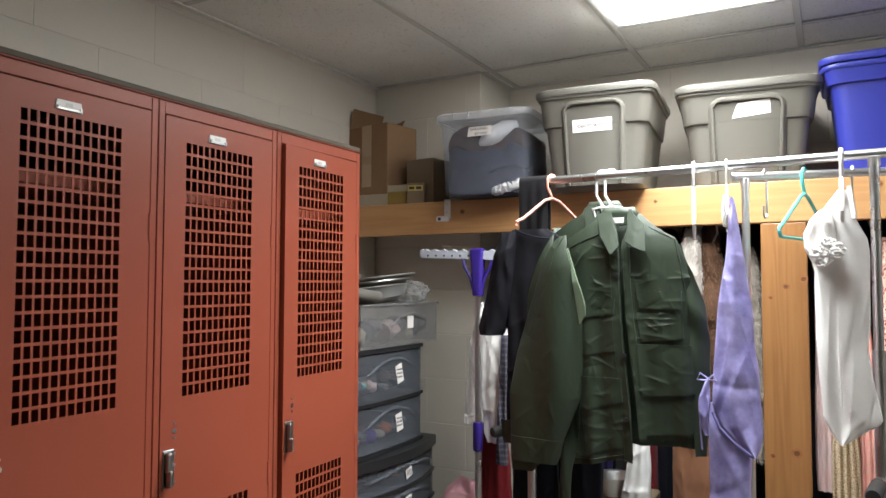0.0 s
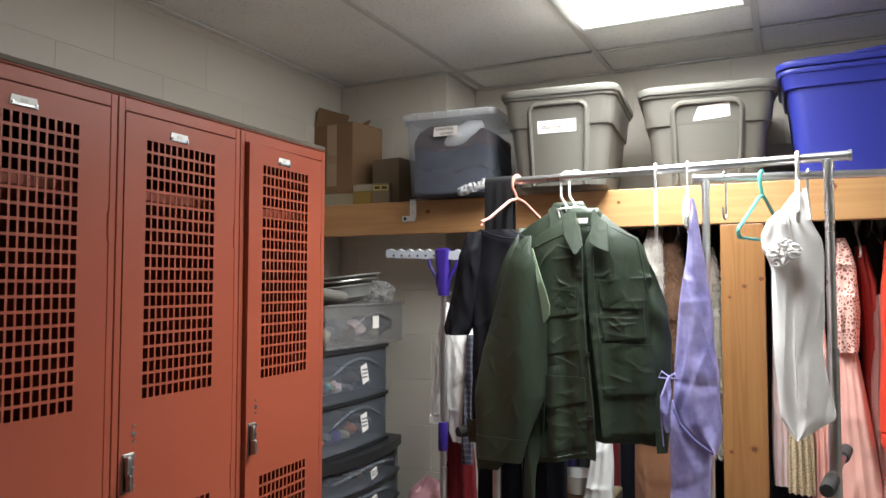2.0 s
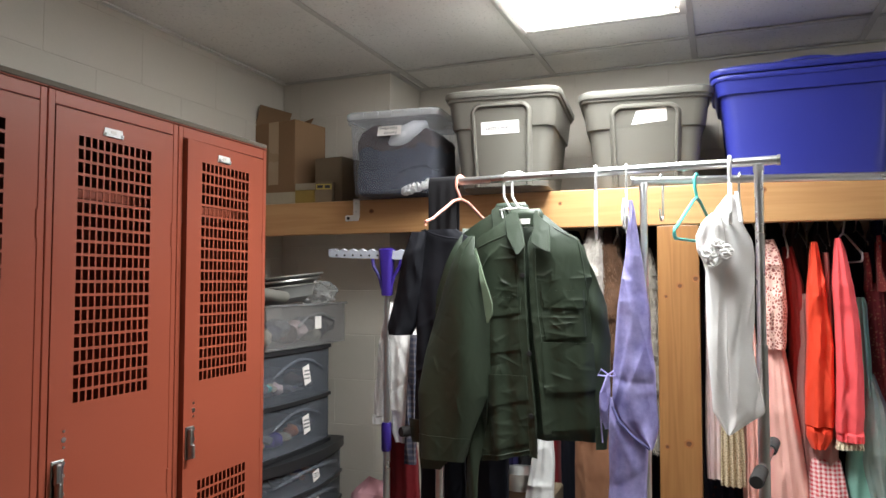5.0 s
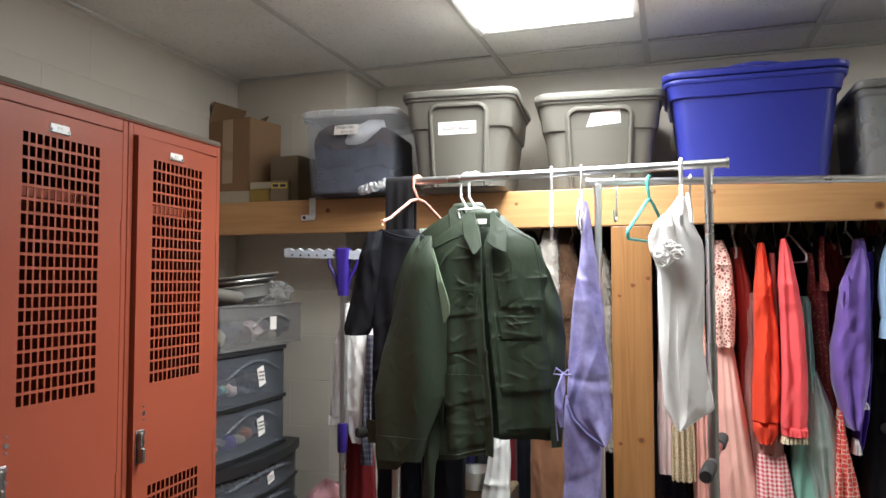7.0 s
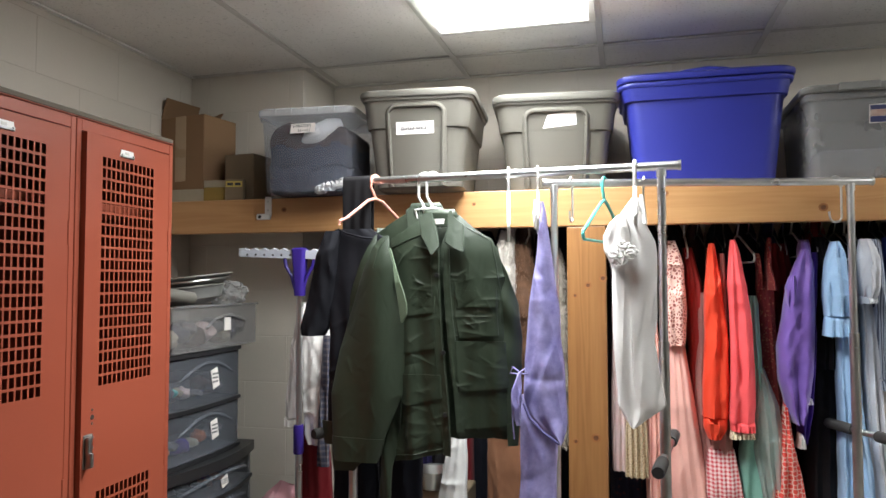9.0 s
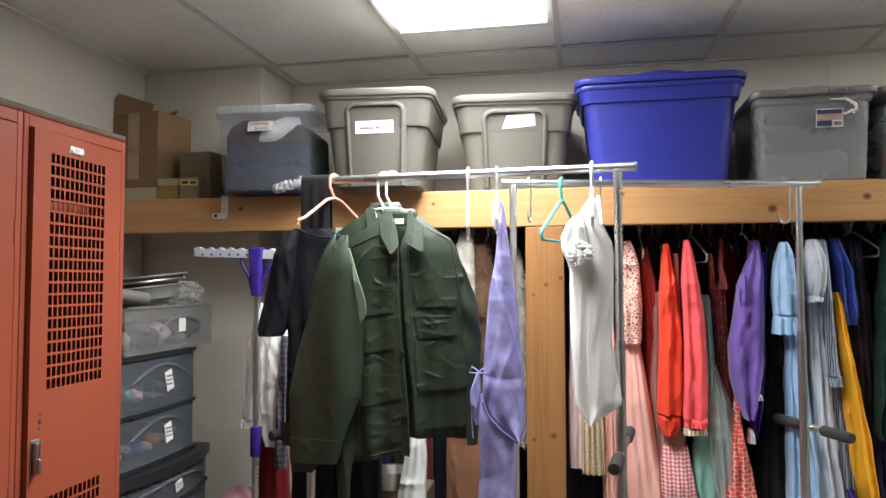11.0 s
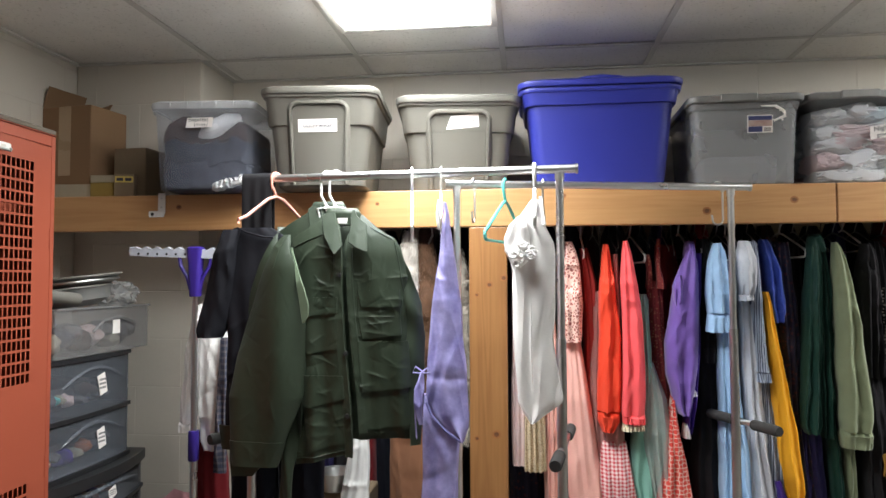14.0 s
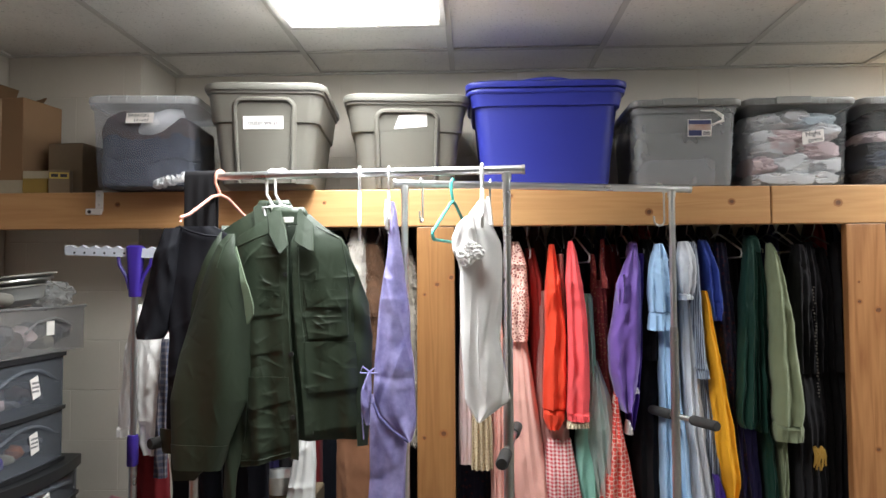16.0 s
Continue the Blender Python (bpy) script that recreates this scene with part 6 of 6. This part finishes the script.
fur("pale_fur_coat", "pale grey fur coat beside a green jacket", ((1.69, -0.455, -0.42), (1.60, -0.48, -0.405), (1.48, -0.50, -0.40), (1.2, -0.50, -0.41), (0.95, -0.49, -0.42)), 2.66, 0.06, C_FURW, 201)
fur("brown_fur_coat", "dark brown fur coat behind a lavender dress", ((1.64, -0.41, -0.36), (1.55, -0.43, -0.335), (1.29, -0.42, -0.32), (1.0, -0.41, -0.31), (0.8, -0.40, -0.31)), 2.67, 0.055, C_FURB, 202)
fur("grey_fur_coat", "mottled grey fur coat beside the pine post", ((1.62, -0.28, -0.245), (1.50, -0.30, -0.215), (1.2, -0.30, -0.21), (0.90, -0.29, -0.21)), 2.70, 0.05, C_FURG, 203)
dress("white_skirt", "white pleated skirt under the green jackets", "skirt", G, (("skirt", cloth(((1.05, -0.64, -0.595), (0.917, -0.654, -0.589), (0.708, -0.695, -0.588), (0.4, -0.72, -0.58)), 2.62, 0.03, 3, 0.007, 0.003, 210), C_WHITE, ""),))
dress("rust_costume", "rust brown costume below the furs", "dress", G, (("body", cloth(((1.0, -0.505, -0.40), (0.917, -0.51, -0.38), (0.710, -0.51, -0.37), (0.35, -0.52, -0.36)), 2.62, 0.03, 1.5, 0.004, 0.003, 211), C_BROWNC, ""),))
dress("cream_dress", "cream dress beside the pine post", "dress", G, (("skirt", cloth(((1.55, -0.05, -0.02), (1.012, -0.06, -0.004), (0.825, -0.056, -0.004)), 2.66, 0.03, 3, 0.006, 0.003, 212), C_PALEPINK, ""),))
dress("gold_lace_dress", "gold lace dress behind a white dress", "dress", G, (("skirt", cloth(((1.55, 0.0, 0.04), (0.991, -0.010, 0.063), (0.812, -0.014, 0.066)), 2.64, 0.04, 4, 0.007, 0.003, 213), C_GOLD, ""),))
dress("pink_slip", "pale pink slip behind a white dress", "dress", G, (("skirt", cloth(((1.55, 0.06, 0.1), (1.002, 0.060, 0.112), (0.714, 0.058, 0.118), (0.4, 0.05, 0.12)), 2.66, 0.035, 3, 0.006, 0.003, 214), C_BLUSH, ""),))
dress("floral_slip", "dark red floral dress beside the pine post", "dress", G, (("skirt", cloth(((1.62, -0.06, 0.05), (1.3, -0.07, 0.06), (0.5, -0.07, 0.06)), 2.76, 0.04, 3, 0.006, 0.003, 215), C_PRINT, ""),))
dress("white_blouse", "white satin blouse with a beaded edge, hanging near the corner", "blouse", G, (
    ("body", cloth(((1.40, -1.195, -1.10), (1.297, -1.20, -1.088), (1.096, -1.20, -1.088), (0.93, -1.19, -1.09), (0.89, -1.17, -1.10)), 2.50, 0.03, 2, 0.007, 0.006, 216), C_SILK, ""),
    ("sleeve", cloth(((1.42, -1.215, -1.195), (1.30, -1.232, -1.198), (1.10, -1.258, -1.205), (0.985, -1.268, -1.212)), 2.50, 0.03, 1.5, 0.006, 0.005, 217), C_SILK, ""),
    ("cuff", cloth(((0.988, -1.266, -1.214), (0.955, -1.264, -1.214)), 2.50, 0.028, 2, 0.002, 0.002, 218, 36, 5), C_SILK, "buttoned cuff")))
dress("dark_red_skirt", "dark red skirt under a white blouse", "skirt", G, (("skirt", cloth(((0.95, -1.215, -1.12), (0.885, -1.222, -1.112), (0.718, -1.234, -1.10), (0.35, -1.25, -1.09)), 2.545, 0.03, 3, 0.007, 0.003, 219), C_MAROON, ""),))
dress("plaid_scarf", "navy plaid scarf beside a white blouse", "scarf", G, (("cloth", cloth(((1.30, -1.10, -1.075), (1.116, -1.112, -1.075), (0.817, -1.122, -1.078)), 2.46, 0.014, 1.5, 0.004, 0.003, 220), C_PLAID, ""),))

# hangers on the closet rod, seen edge on
rng = random.Random(21)
xs = [0.155, 0.215, 0.262, 0.29, 0.325, 0.357, 0.405, 0.445, 0.487, 0.53, 0.565, 0.592, 0.625, 0.655, 0.69, 0.735, 0.77, 0.80, 0.85, 0.885, 0.925, 0.97, 1.02, 1.07, 1.12, 1.165, 1.2, 1.245, 1.30, 1.34, -0.44, -0.38]
for k, x in enumerate(xs):
    white = k % 5 == 1
    hanger(pose(x, CR, CZ + 0.02, 0, 0, 90 + rng.uniform(-10, 10)), M_WHITE if white else M_LATCH if k % 4 else M_BLACKP, ("white plastic" if white else "steel wire" if k % 4 else "black plastic") + " hanger on the closet rod", 0.36, rng.uniform(0.05, 0.08), 0.0036 if white else 0.0022, bar=white, group="closet hangers", stem=rng.uniform(0.02, 0.04))

# ---- corner: boxes, bracket, drawers, drying stand ----
def carton(m, w, d, h, label, material, flaps):
    c = thing("cardboard_box", m, label, "box", "boxes on the shelf")
    t = 0.004
    for x0, x1, y0, y1 in ((-w / 2, w / 2, -d / 2, -d / 2 + t), (-w / 2, w / 2, d / 2 - t, d / 2), (-w / 2, -w / 2 + t, -d / 2 + t, d / 2 - t), (w / 2 - t, w / 2, -d / 2 + t, d / 2 - t)):
        part("side", box(x0, x1, y0, y1, 0, h, 0.0012), material, c)
    part("bottom", box(-w / 2 + t, w / 2 - t, -d / 2 + t, d / 2 - t, 0, t), material, c)
    if flaps:
        part("flap", box(-w / 2, w * 0.04, 0, d * 0.42, -0.002, 0.002, 0.001, m=pose(0, d / 2, h, 56, 0, 0)), material, c, "open cardboard flap")
        part("flap", box(0, w * 0.4, -d / 2, d / 2, -0.002, 0.002, 0.001, m=pose(-w / 2, 0, h, 0, -70, 0)), material, c, "open cardboard flap")
        part("tape", box(-0.035, 0.025, -d / 2 - 0.001, -d / 2 - 0.0002, h * 0.25, h, 0.0), M_TAPE, c, "strip of packing tape")
    else:
        part("top", box(-w / 2, w / 2, -d / 2, d / 2, h, h + 0.003, 0.001), material, c)
    return c


carton(pose(-1.828, 2.735, ZS, 0, 0, -10), 0.245, 0.20, 0.375, "open brown cardboard box with raised flaps", M_CARD, True)
carton(pose(-1.575, 2.725, ZS, 0, 0, -6), 0.145, 0.13, 0.20, "small closed dull brown carton", M_CARDDARK, False)
M_YEL = mat("dull_yellow_card", (0.26, 0.17, 0.035), 0.7)
M_BEIGE = mat("beige_card", (0.36, 0.31, 0.23), 0.8)
carton(pose(-1.80, 2.625, ZS, 0, 0, 4), 0.17, 0.05, 0.05, "flat beige carton lying on the shelf edge", M_BEIGE, False)
carton(pose(-1.665, 2.627, ZS, 0, 0, 4), 0.095, 0.05, 0.055, "flat dull yellow carton on the shelf edge", M_YEL, False)
carton(pose(-1.665, 2.632, ZS + 0.0585, 0, 0, 6), 0.10, 0.05, 0.026, "small pale carton resting on another box", M_BEIGE, False)
lb = carton(pose(-1.575, 2.622, ZS, 0, 0, 14), 0.075, 0.04, 0.088, "small brown carton with a yellow label", M_CARDDARK, False)
part("label", box(-0.034, 0.034, -0.0215, -0.0202, 0.056, 0.08), mat("yellow_label", (0.55, 0.42, 0.1), 0.6), lb, "yellow printed label")
part("print", box(-0.028, -0.004, -0.022, -0.0216, 0.062, 0.074), M_INK, lb)
part("print", box(0.004, 0.028, -0.022, -0.0216, 0.062, 0.074), M_INK, lb)

br = thing("steel_bracket", pose(-1.40, FY, 0), "small white metal bracket screwed to the beam", "bracket")
bm = box(-0.014, 0.016, -0.003, 0.0, 1.765, 1.845, 0.001)
add_box(bm, -0.014, 0.016, -0.003, 0.03, 1.8385, 1.845, 0.001)
part("strap", bm, M_WHITE, br)
part("foot", box(-0.05, 0.012, -0.005, -0.001, 1.752, 1.776, 0.004, m=pose(0, 0, 0)), M_WHITE, br)
for z in (1.79, 1.825):
    part("screw", tube([(0.001, -0.003, z), (0.001, -0.006, z)], 0.004, 8), M_STEEL, br)
part("eyelet", tube([(-0.035, -0.004, 1.764), (-0.035, -0.0065, 1.764)], 0.007, 10), M_BLACKP, br)

M_DRAWER = cloudy("frosted_drawer_plastic", (0.21, 0.225, 0.26), 0.66, 0.3)
M_BIN = cloudy("cloudy_bin_plastic", (0.28, 0.27, 0.27), 0.54, 0.3)


def bowed(y0, y1, z0, z1, x, bow, back=0.36, n=14):
    """A drawer front that bows out towards the room, with its box behind."""
    front = [(x + bow * (1 - (2 * k / n - 1) ** 2), y0 + (y1 - y0) * k / n) for k in range(n + 1)]
    loop = front + [(x - back, y1), (x - back, y0)]
    return loft(bmesh.new(), [[(a, b, z) for a, b in loop] for z in (z0, z0 + 0.006, z1 - 0.006, z1)])


C_MIX = mat("mixed_trinkets", (0.10, 0.09, 0.10), 0.7, second=(0.03, 0.03, 0.04), scale=16, fine=60, vary=0.2)

TRINKETS = [C_NAVY, C_MIX, C_PALEPINK, M_TEAL, C_MIX, C_NAVY, C_MIX, C_BROWN, mat("orange_trinket", (0.5, 0.16, 0.07), 0.5), C_VIOLET, M_BEIGE]


def drawer(unit, y0, y1, z0, z1, x, bow, seed, tag_y, tag_red=False):
    d = part("drawer", bowed(y0, y1, z0, z1, x, bow), M_DRAWER, unit, "frosted translucent drawer", smooth=True)
    yc, w, h = (y0 + y1) / 2, y1 - y0, z1 - z0
    # arched finger pull
    pts = [(x + bow * (1 - (2 * s - 1) ** 2) + 0.004, y0 + w * s, z0 + h * (0.55 + 0.30 * math.sin(math.pi * (s - 0.12) / 0.76))) for s in np.linspace(0.12, 0.88, 12)]
    part("pull", tube(pts, [0.002] + [0.006] * 10 + [0.002], 8), M_DRAWER, d, "arched moulded pull", smooth=True)
    rng = random.Random(seed * 7)
    for k in range(11):
        bm = bmesh.new()
        bmesh.ops.create_icosphere(bm, subdivisions=2, radius=1)
        c0 = Vector((x - 0.045 - 0.05 * rng.random(), y0 + 0.04 + (w - 0.08) * (k + 0.5) / 11, z0 + h * rng.uniform(0.2, 0.4)))
        sz = Vector((0.035, rng.uniform(0.010, 0.026), h * rng.uniform(0.08, 0.17)))
        for v in bm.verts:
            c = v.co * (1 + 0.35 * noise.noise(v.co * 1.9 + Vector((k, seed, 0))))
            v.co = c0 + Vector((c.x * sz.x, c.y * sz.y, c.z * sz.z))
        part("contents", bm, TRINKETS[rng.randrange(len(TRINKETS))], d, "small mixed things inside", smooth=True)
    part("contents", box(x - 0.3, x - 0.08, y0 + 0.02, y1 - 0.02, z0 + 0.008, z0 + h * 0.5, 0.02, 2), C_MIX, d, "small mixed things inside", smooth=True)
    xf = x + bow * (1 - (2 * (tag_y - y0) / w - 1) ** 2) + 0.002
    tg = part("label", box(xf + 0.002, xf + 0.004, tag_y - 0.022, tag_y + 0.022, z0 + h * 0.30, z0 + h * 0.70, m=Matrix.Translation((0, tag_y, z0 + h * 0.5)) @ Matrix.Rotation(radians(9 + 3 * (seed % 3)), 4, "X") @ Matrix.Translation((0, -tag_y, -z0 - h * 0.5))), M_PAPER, d, "white paper label")
    bm = bmesh.new()
    for r in range(3):
        for c in range(4):
            add_box(bm, xf + 0.0041, xf + 0.0046, tag_y - 0.018 + c * 0.0095, tag_y - 0.0115 + c * 0.0095, z0 + h * (0.41 + 0.08 * r), z0 + h * (0.45 + 0.08 * r))
    part("writing", bm, M_INK, tg)


ux = -1.5
tower = thing("drawer_tower", pose(0, 0, 0), "tower of frosted plastic drawers in a black frame", "drawer unit", "drawer units")
for z0, z1, s in ((0.868, 1.04, 1), (1.052, 1.232, 2)):
    drawer(tower, 2.10, 2.555, z0, z1, ux - 0.012, 0.012, s, 2.365)
for z in (0.86, 1.046, 1.24):
    part("frame", bowed(2.09, 2.565, z - 0.008, z + 0.006, ux - 0.006, 0.012, 0.38), M_BLACKP, tower, "black drawer frame")
for y in (2.092, 2.563):
    part("frame_side", box(ux - 0.38, ux - 0.02, y - 0.004, y + 0.004, 0.866, 1.234), M_BLACKP, tower)

chest = thing("drawer_chest", pose(0, 0, 0), "low chest of bow-fronted drawers with a black top", "drawer unit", "drawer units")
part("top", bowed(2.05, 2.665, 0.812, 0.85, ux + 0.0, 0.05, 0.4), M_BLACKP, chest, "pebbled black plastic top", smooth=True)
for k in range(4):
    z1 = 0.808 - 0.105 * k
    drawer(chest, 2.065, 2.65, z1 - 0.09, z1, ux - 0.008, 0.05, 5 + k, 2.37)
    part("frame", bowed(2.055, 2.66, z1 - 0.104, z1 - 0.092, ux - 0.004, 0.05, 0.39), M_BLACKP, chest)
for y in (2.057, 2.658):
    part("frame_side", box(ux - 0.39, ux - 0.02, y - 0.005, y + 0.005, 0.02, 0.81), M_BLACKP, chest)
part("plinth", bowed(2.055, 2.66, 0.0, 0.39, ux - 0.02, 0.05, 0.39), M_BLACKP, chest)

tray = thing("plastic_bin", pose(0, 0, 0), "cloudy open plastic bin piled with bags and a grey dish", "storage bin")
bm = bowed(2.115, 2.675, 1.25, 1.41, ux - 0.004, 0.006)
part("bin", bm, M_BIN, tray, smooth=True)
rng = random.Random(31)
for k in range(9):
    bm = bmesh.new()
    bmesh.ops.create_icosphere(bm, subdivisions=3, radius=1)
    for v in bm.verts:
        c = v.co.copy()
        f = 1 + 0.3 * noise.noise(c * 1.7 + Vector((k, 0, 0)))
        v.co = Vector((-1.575 + c.x * 0.05 * f, 2.17 + 0.056 * k + c.y * 0.045 * f, 1.295 + 0.015 * (k % 3) + c.z * 0.036 * f))
    part("contents", bm, (M_BEIGE, C_NAVY, C_MIX, C_BROWN, C_PALEPINK, C_MIX)[k % 6], tray, "crumpled cloth inside", smooth=True)
part("pull", tube([(ux + 0.008, 2.30, 1.33), (ux + 0.01, 2.36, 1.365), (ux + 0.01, 2.46, 1.375), (ux + 0.008, 2.56, 1.35)], 0.005, 8), M_BIN, tray, smooth=True)
part("label", box(ux + 0.005, ux + 0.007, 2.42, 2.465, 1.315, 1.365), M_PAPER, tray, "white paper label")
part("rim", tube([(ux + 0.002, 2.115, 1.412), (ux + 0.005, 2.4, 1.412), (ux + 0.002, 2.675, 1.412)], 0.005, 8), M_BIN, tray)
dish = thing("grey_dish", pose(-1.60, 2.33, 1.415, 4, -6, 0), "round grey plastic dish with a raised rim", "dish")
bm = bmesh.new()
loft(bm, [[(r * math.cos(a), r * math.sin(a), z) for a in np.linspace(0, 2 * math.pi, 33)[:-1]] for r, z in ((0.09, 0.0), (0.13, 0.02), (0.14, 0.055), (0.148, 0.062), (0.14, 0.064), (0.128, 0.03), (0.02, 0.012))])
part("bowl", bm, M_SMOKELID, dish, smooth=True)
for k, (r, z) in enumerate(((0.142, 0.064), (0.150, 0.084), (0.146, 0.10))):
    ring = [(0.012 * k + r * math.cos(a), 0.01 * k + r * math.sin(a), z) for a in np.linspace(0, 2 * math.pi, 33)]
    part("rim", tube(ring, 0.0042, 8), M_GREYLID if k != 1 else M_STEEL, dish, "paler rim of a stacked tin", smooth=True)
    if k:
        part("tin", loft(bmesh.new(), [[(0.012 * k + q * math.cos(a), 0.01 * k + q * math.sin(a), z + h) for a in np.linspace(0, 2 * math.pi, 33)[:-1]] for q, h in ((r * 0.8, -0.018), (r - 0.002, -0.002), (r - 0.005, -0.001), (r * 0.78, -0.013))]), M_SMOKELID, dish, "shallow grey tin", smooth=True)
M_FILM = cloudy("crumpled_film", (0.6, 0.6, 0.6), 0.6, 0.2)
bag = bmesh.new()
bmesh.ops.create_icosphere(bag, subdivisions=4, radius=1)
for v in bag.verts:
    c = v.co.copy()
    k = 1 + 0.28 * noise.noise(c * 2.4) + 0.16 * abs(noise.noise(c * 6.5))
    v.co = Vector((-1.58 + c.x * 0.07 * k, 2.575 + c.y * 0.085 * k, 1.452 + c.z * 0.052 * k))
solid("plastic_bag", bag, M_FILM, "crumpled clear plastic bag lying on the bin", "bag")
solid("paper_roll", tube([(-1.53, 2.06, 1.465), (-1.50, 2.22, 1.443)], 0.022, 16), M_GREYLID, "rolled grey paper lying across the bin", "paper roll", smooth=True)

stand = thing("drying_stand", pose(-1.195, 2.45, 0), "purple and chrome portable garment stand with a hanger bar", "garment stand")
M_INDIGOP = mat("indigo_plastic", (0.045, 0.022, 0.26), 0.4, bump=0.03)
M_ICE = mat("pale_blue_plastic", (0.55, 0.58, 0.66), 0.4, bump=0.03)
part("pole", tube([(0, 0, 0.88), (0, 0, 1.47)], 0.0115, 14), M_CHROME, stand, "chromed pole", smooth=True)
part("pole", tube([(0.002, 0, 0.12), (0.002, 0, 0.9)], 0.0135, 14), M_CHROME, stand, "chromed pole", smooth=True)
part("clamp", loft(bmesh.new(), [rrect(0.030, 0.036, 0.012, z) for z in (0.86, 0.862)] + [rrect(0.034, 0.04, 0.014, z) for z in (0.866, 0.955)] + [rrect(0.03, 0.036, 0.012, 0.967)]), M_INDIGOP, stand, "purple clamp", smooth=True)
part("hub", loft(bmesh.new(), [rrect(0.036, 0.036, 0.012, 1.448), rrect(0.040, 0.04, 0.014, 1.455), rrect(0.048, 0.042, 0.014, 1.55), rrect(0.058, 0.046, 0.014, 1.612), rrect(0.060, 0.046, 0.014, 1.624), rrect(0.04, 0.03, 0.01, 1.63)]), M_INDIGOP, stand, "purple hub", smooth=True)
for s in (-1, 1):
    part("brace", tube([(s * 0.018, -0.004, 1.475), (s * 0.03, -0.004, 1.52), (s * 0.055, -0.004, 1.56), (s * 0.062, -0.004, 1.60)], 0.007, 8), M_INDIGOP, stand, "", smooth=True)
bm = bmesh.new()
n = 96
top = [(-0.25 + 0.5 * k / n, 1.633 - 0.009 * abs(math.cos(math.pi * 12 * k / n)) - 0.012 * (k / n)) for k in range(n + 1)]
bot = [(0.25, 1.578), (-0.25, 1.598)]
loft(bm, [[(x, y, z) for x, z in top + bot] for y in (-0.012, -0.008, 0.008, 0.012)])
hb = part("hanger_bar", bm, M_ICE, stand, "pale scalloped hanger bar")
for k in range(7):
    x = -0.215 + 0.036 * k
    part("notch", tube([(x, -0.0125, 1.606 - 0.02 * (x + 0.25)), (x, -0.0118, 1.606 - 0.02 * (x + 0.25))], 0.0045, 8), M_BLACKP, hb)
part("tip", tube([(-0.243, 0, 1.612), (-0.256, 0, 1.617), (-0.253, 0, 1.626), (-0.24, 0, 1.627)], 0.006, 8), M_ICE, hb, smooth=True)
for a in (90, 210, 330):
    c, s = math.cos(radians(a)), math.sin(radians(a))
    part("leg", tube([(0.01 * c, 0.01 * s, 0.2), (0.12 * c, 0.12 * s, 0.1), (0.26 * c, 0.26 * s, 0.012)], 0.010, 10), M_INDIGOP, stand)

# low things at the foot of the corner
C_PINKC = colour_mat("bright_pink_cloth", (0.75, 0.4, 0.45))
bm = bmesh.new()
bmesh.ops.create_icosphere(bm, subdivisions=3, radius=1)
for v in bm.verts:
    c = v.co.copy()
    v.co = Vector((-1.29 + c.x * 0.075, 2.52 + c.y * 0.09, 0.64 + c.z * 0.085)) + 0.025 * noise.noise_vector(c * 1.8)
solid("pink_cloth", bm, C_PINKC, "pale pink cloth bundle on a crate", "cloth", smooth=True)
crate = solid("low_carton", box(-1.42, -1.16, 2.40, 2.66, 0, 0.56, 0.006), M_CARD, "low brown carton on the floor", "box")
pan = thing("steel_bowl", pose(-0.74, 2.70, 0.70), "steel bowl standing on a carton", "bowl")
bm = bmesh.new()
loft(bm, [[(r * math.cos(a), r * math.sin(a), z) for a in np.linspace(0, 2 * math.pi, 25)[:-1]] for r, z in ((0.05, 0.0), (0.065, 0.03), (0.075, 0.07), (0.08, 0.072), (0.07, 0.068), (0.045, 0.01))])
part("bowl", bm, M_STEEL, pan, smooth=True)
solid("low_carton", box(-0.86, -0.6, 2.66, 2.84, 0, 0.70, 0.006), M_CARDDARK, "dull brown carton on the floor", "box")

# ---- painted blocks, joints recessed ----
BW, BH, GAP = 0.4064, 0.2032, 0.003


def block_mesh(w, h):
    me = mesh_of("block", box(-w / 2 + GAP / 2, w / 2 - GAP / 2, 0.0028, 0.02, -h / 2 + GAP / 2, h / 2 - GAP / 2, 0.001), M_WALL)
    return me


BLOCKS = {}


def lay(wall, m, length, zref, xref, height):
    """Running bond; m takes x along the wall and y into it; zref is a bed joint and xref a head joint."""
    k0 = math.ceil((0 - zref) / BH - 1)
    r = k0
    while zref + r * BH < height:
        z0, z1 = max(0.0, zref + r * BH), min(height, zref + (r + 1) * BH)
        if z1 - z0 > 0.02 and z1 > 0.55:
            off = xref + (BW / 2 if r % 2 else 0)
            x = off - math.ceil(off / BW + 1) * BW
            while x < length:
                a, b = max(0.0, x), min(length, x + BW)
                if b - a > 0.02:
                    key = (round(b - a, 3), round(z1 - z0, 3))
                    if key not in BLOCKS:
                        BLOCKS[key] = block_mesh(*key)
                    ob = new("block", BLOCKS[key])
                    ob.parent = wall
                    ob.matrix_basis = m @ pose((a + b) / 2, 0, (z0 + z1) / 2)
                x += BW
        r += 1


lay(wall_left, pose(WX, 0.3, 0, 0, 0, 90), PY - 0.3, 2.222, 1.365 - 0.3 + BW / 2, CEIL)
lay(wall_jog, pose(WX, PY, 0), PX - WX - 0.004, 1.057 + 5 * BH, 0.296, CEIL)
lay(wall_jog, pose(PX, PY + 0.02, 0, 0, 0, 90), BY - PY - 0.02, 1.057 + 5 * BH, 0.15, CEIL)
lay(wall_back, pose(PX + 0.02, BY, 0), 3.9, 2.27, 1.016 - PX - 0.02, CEIL)
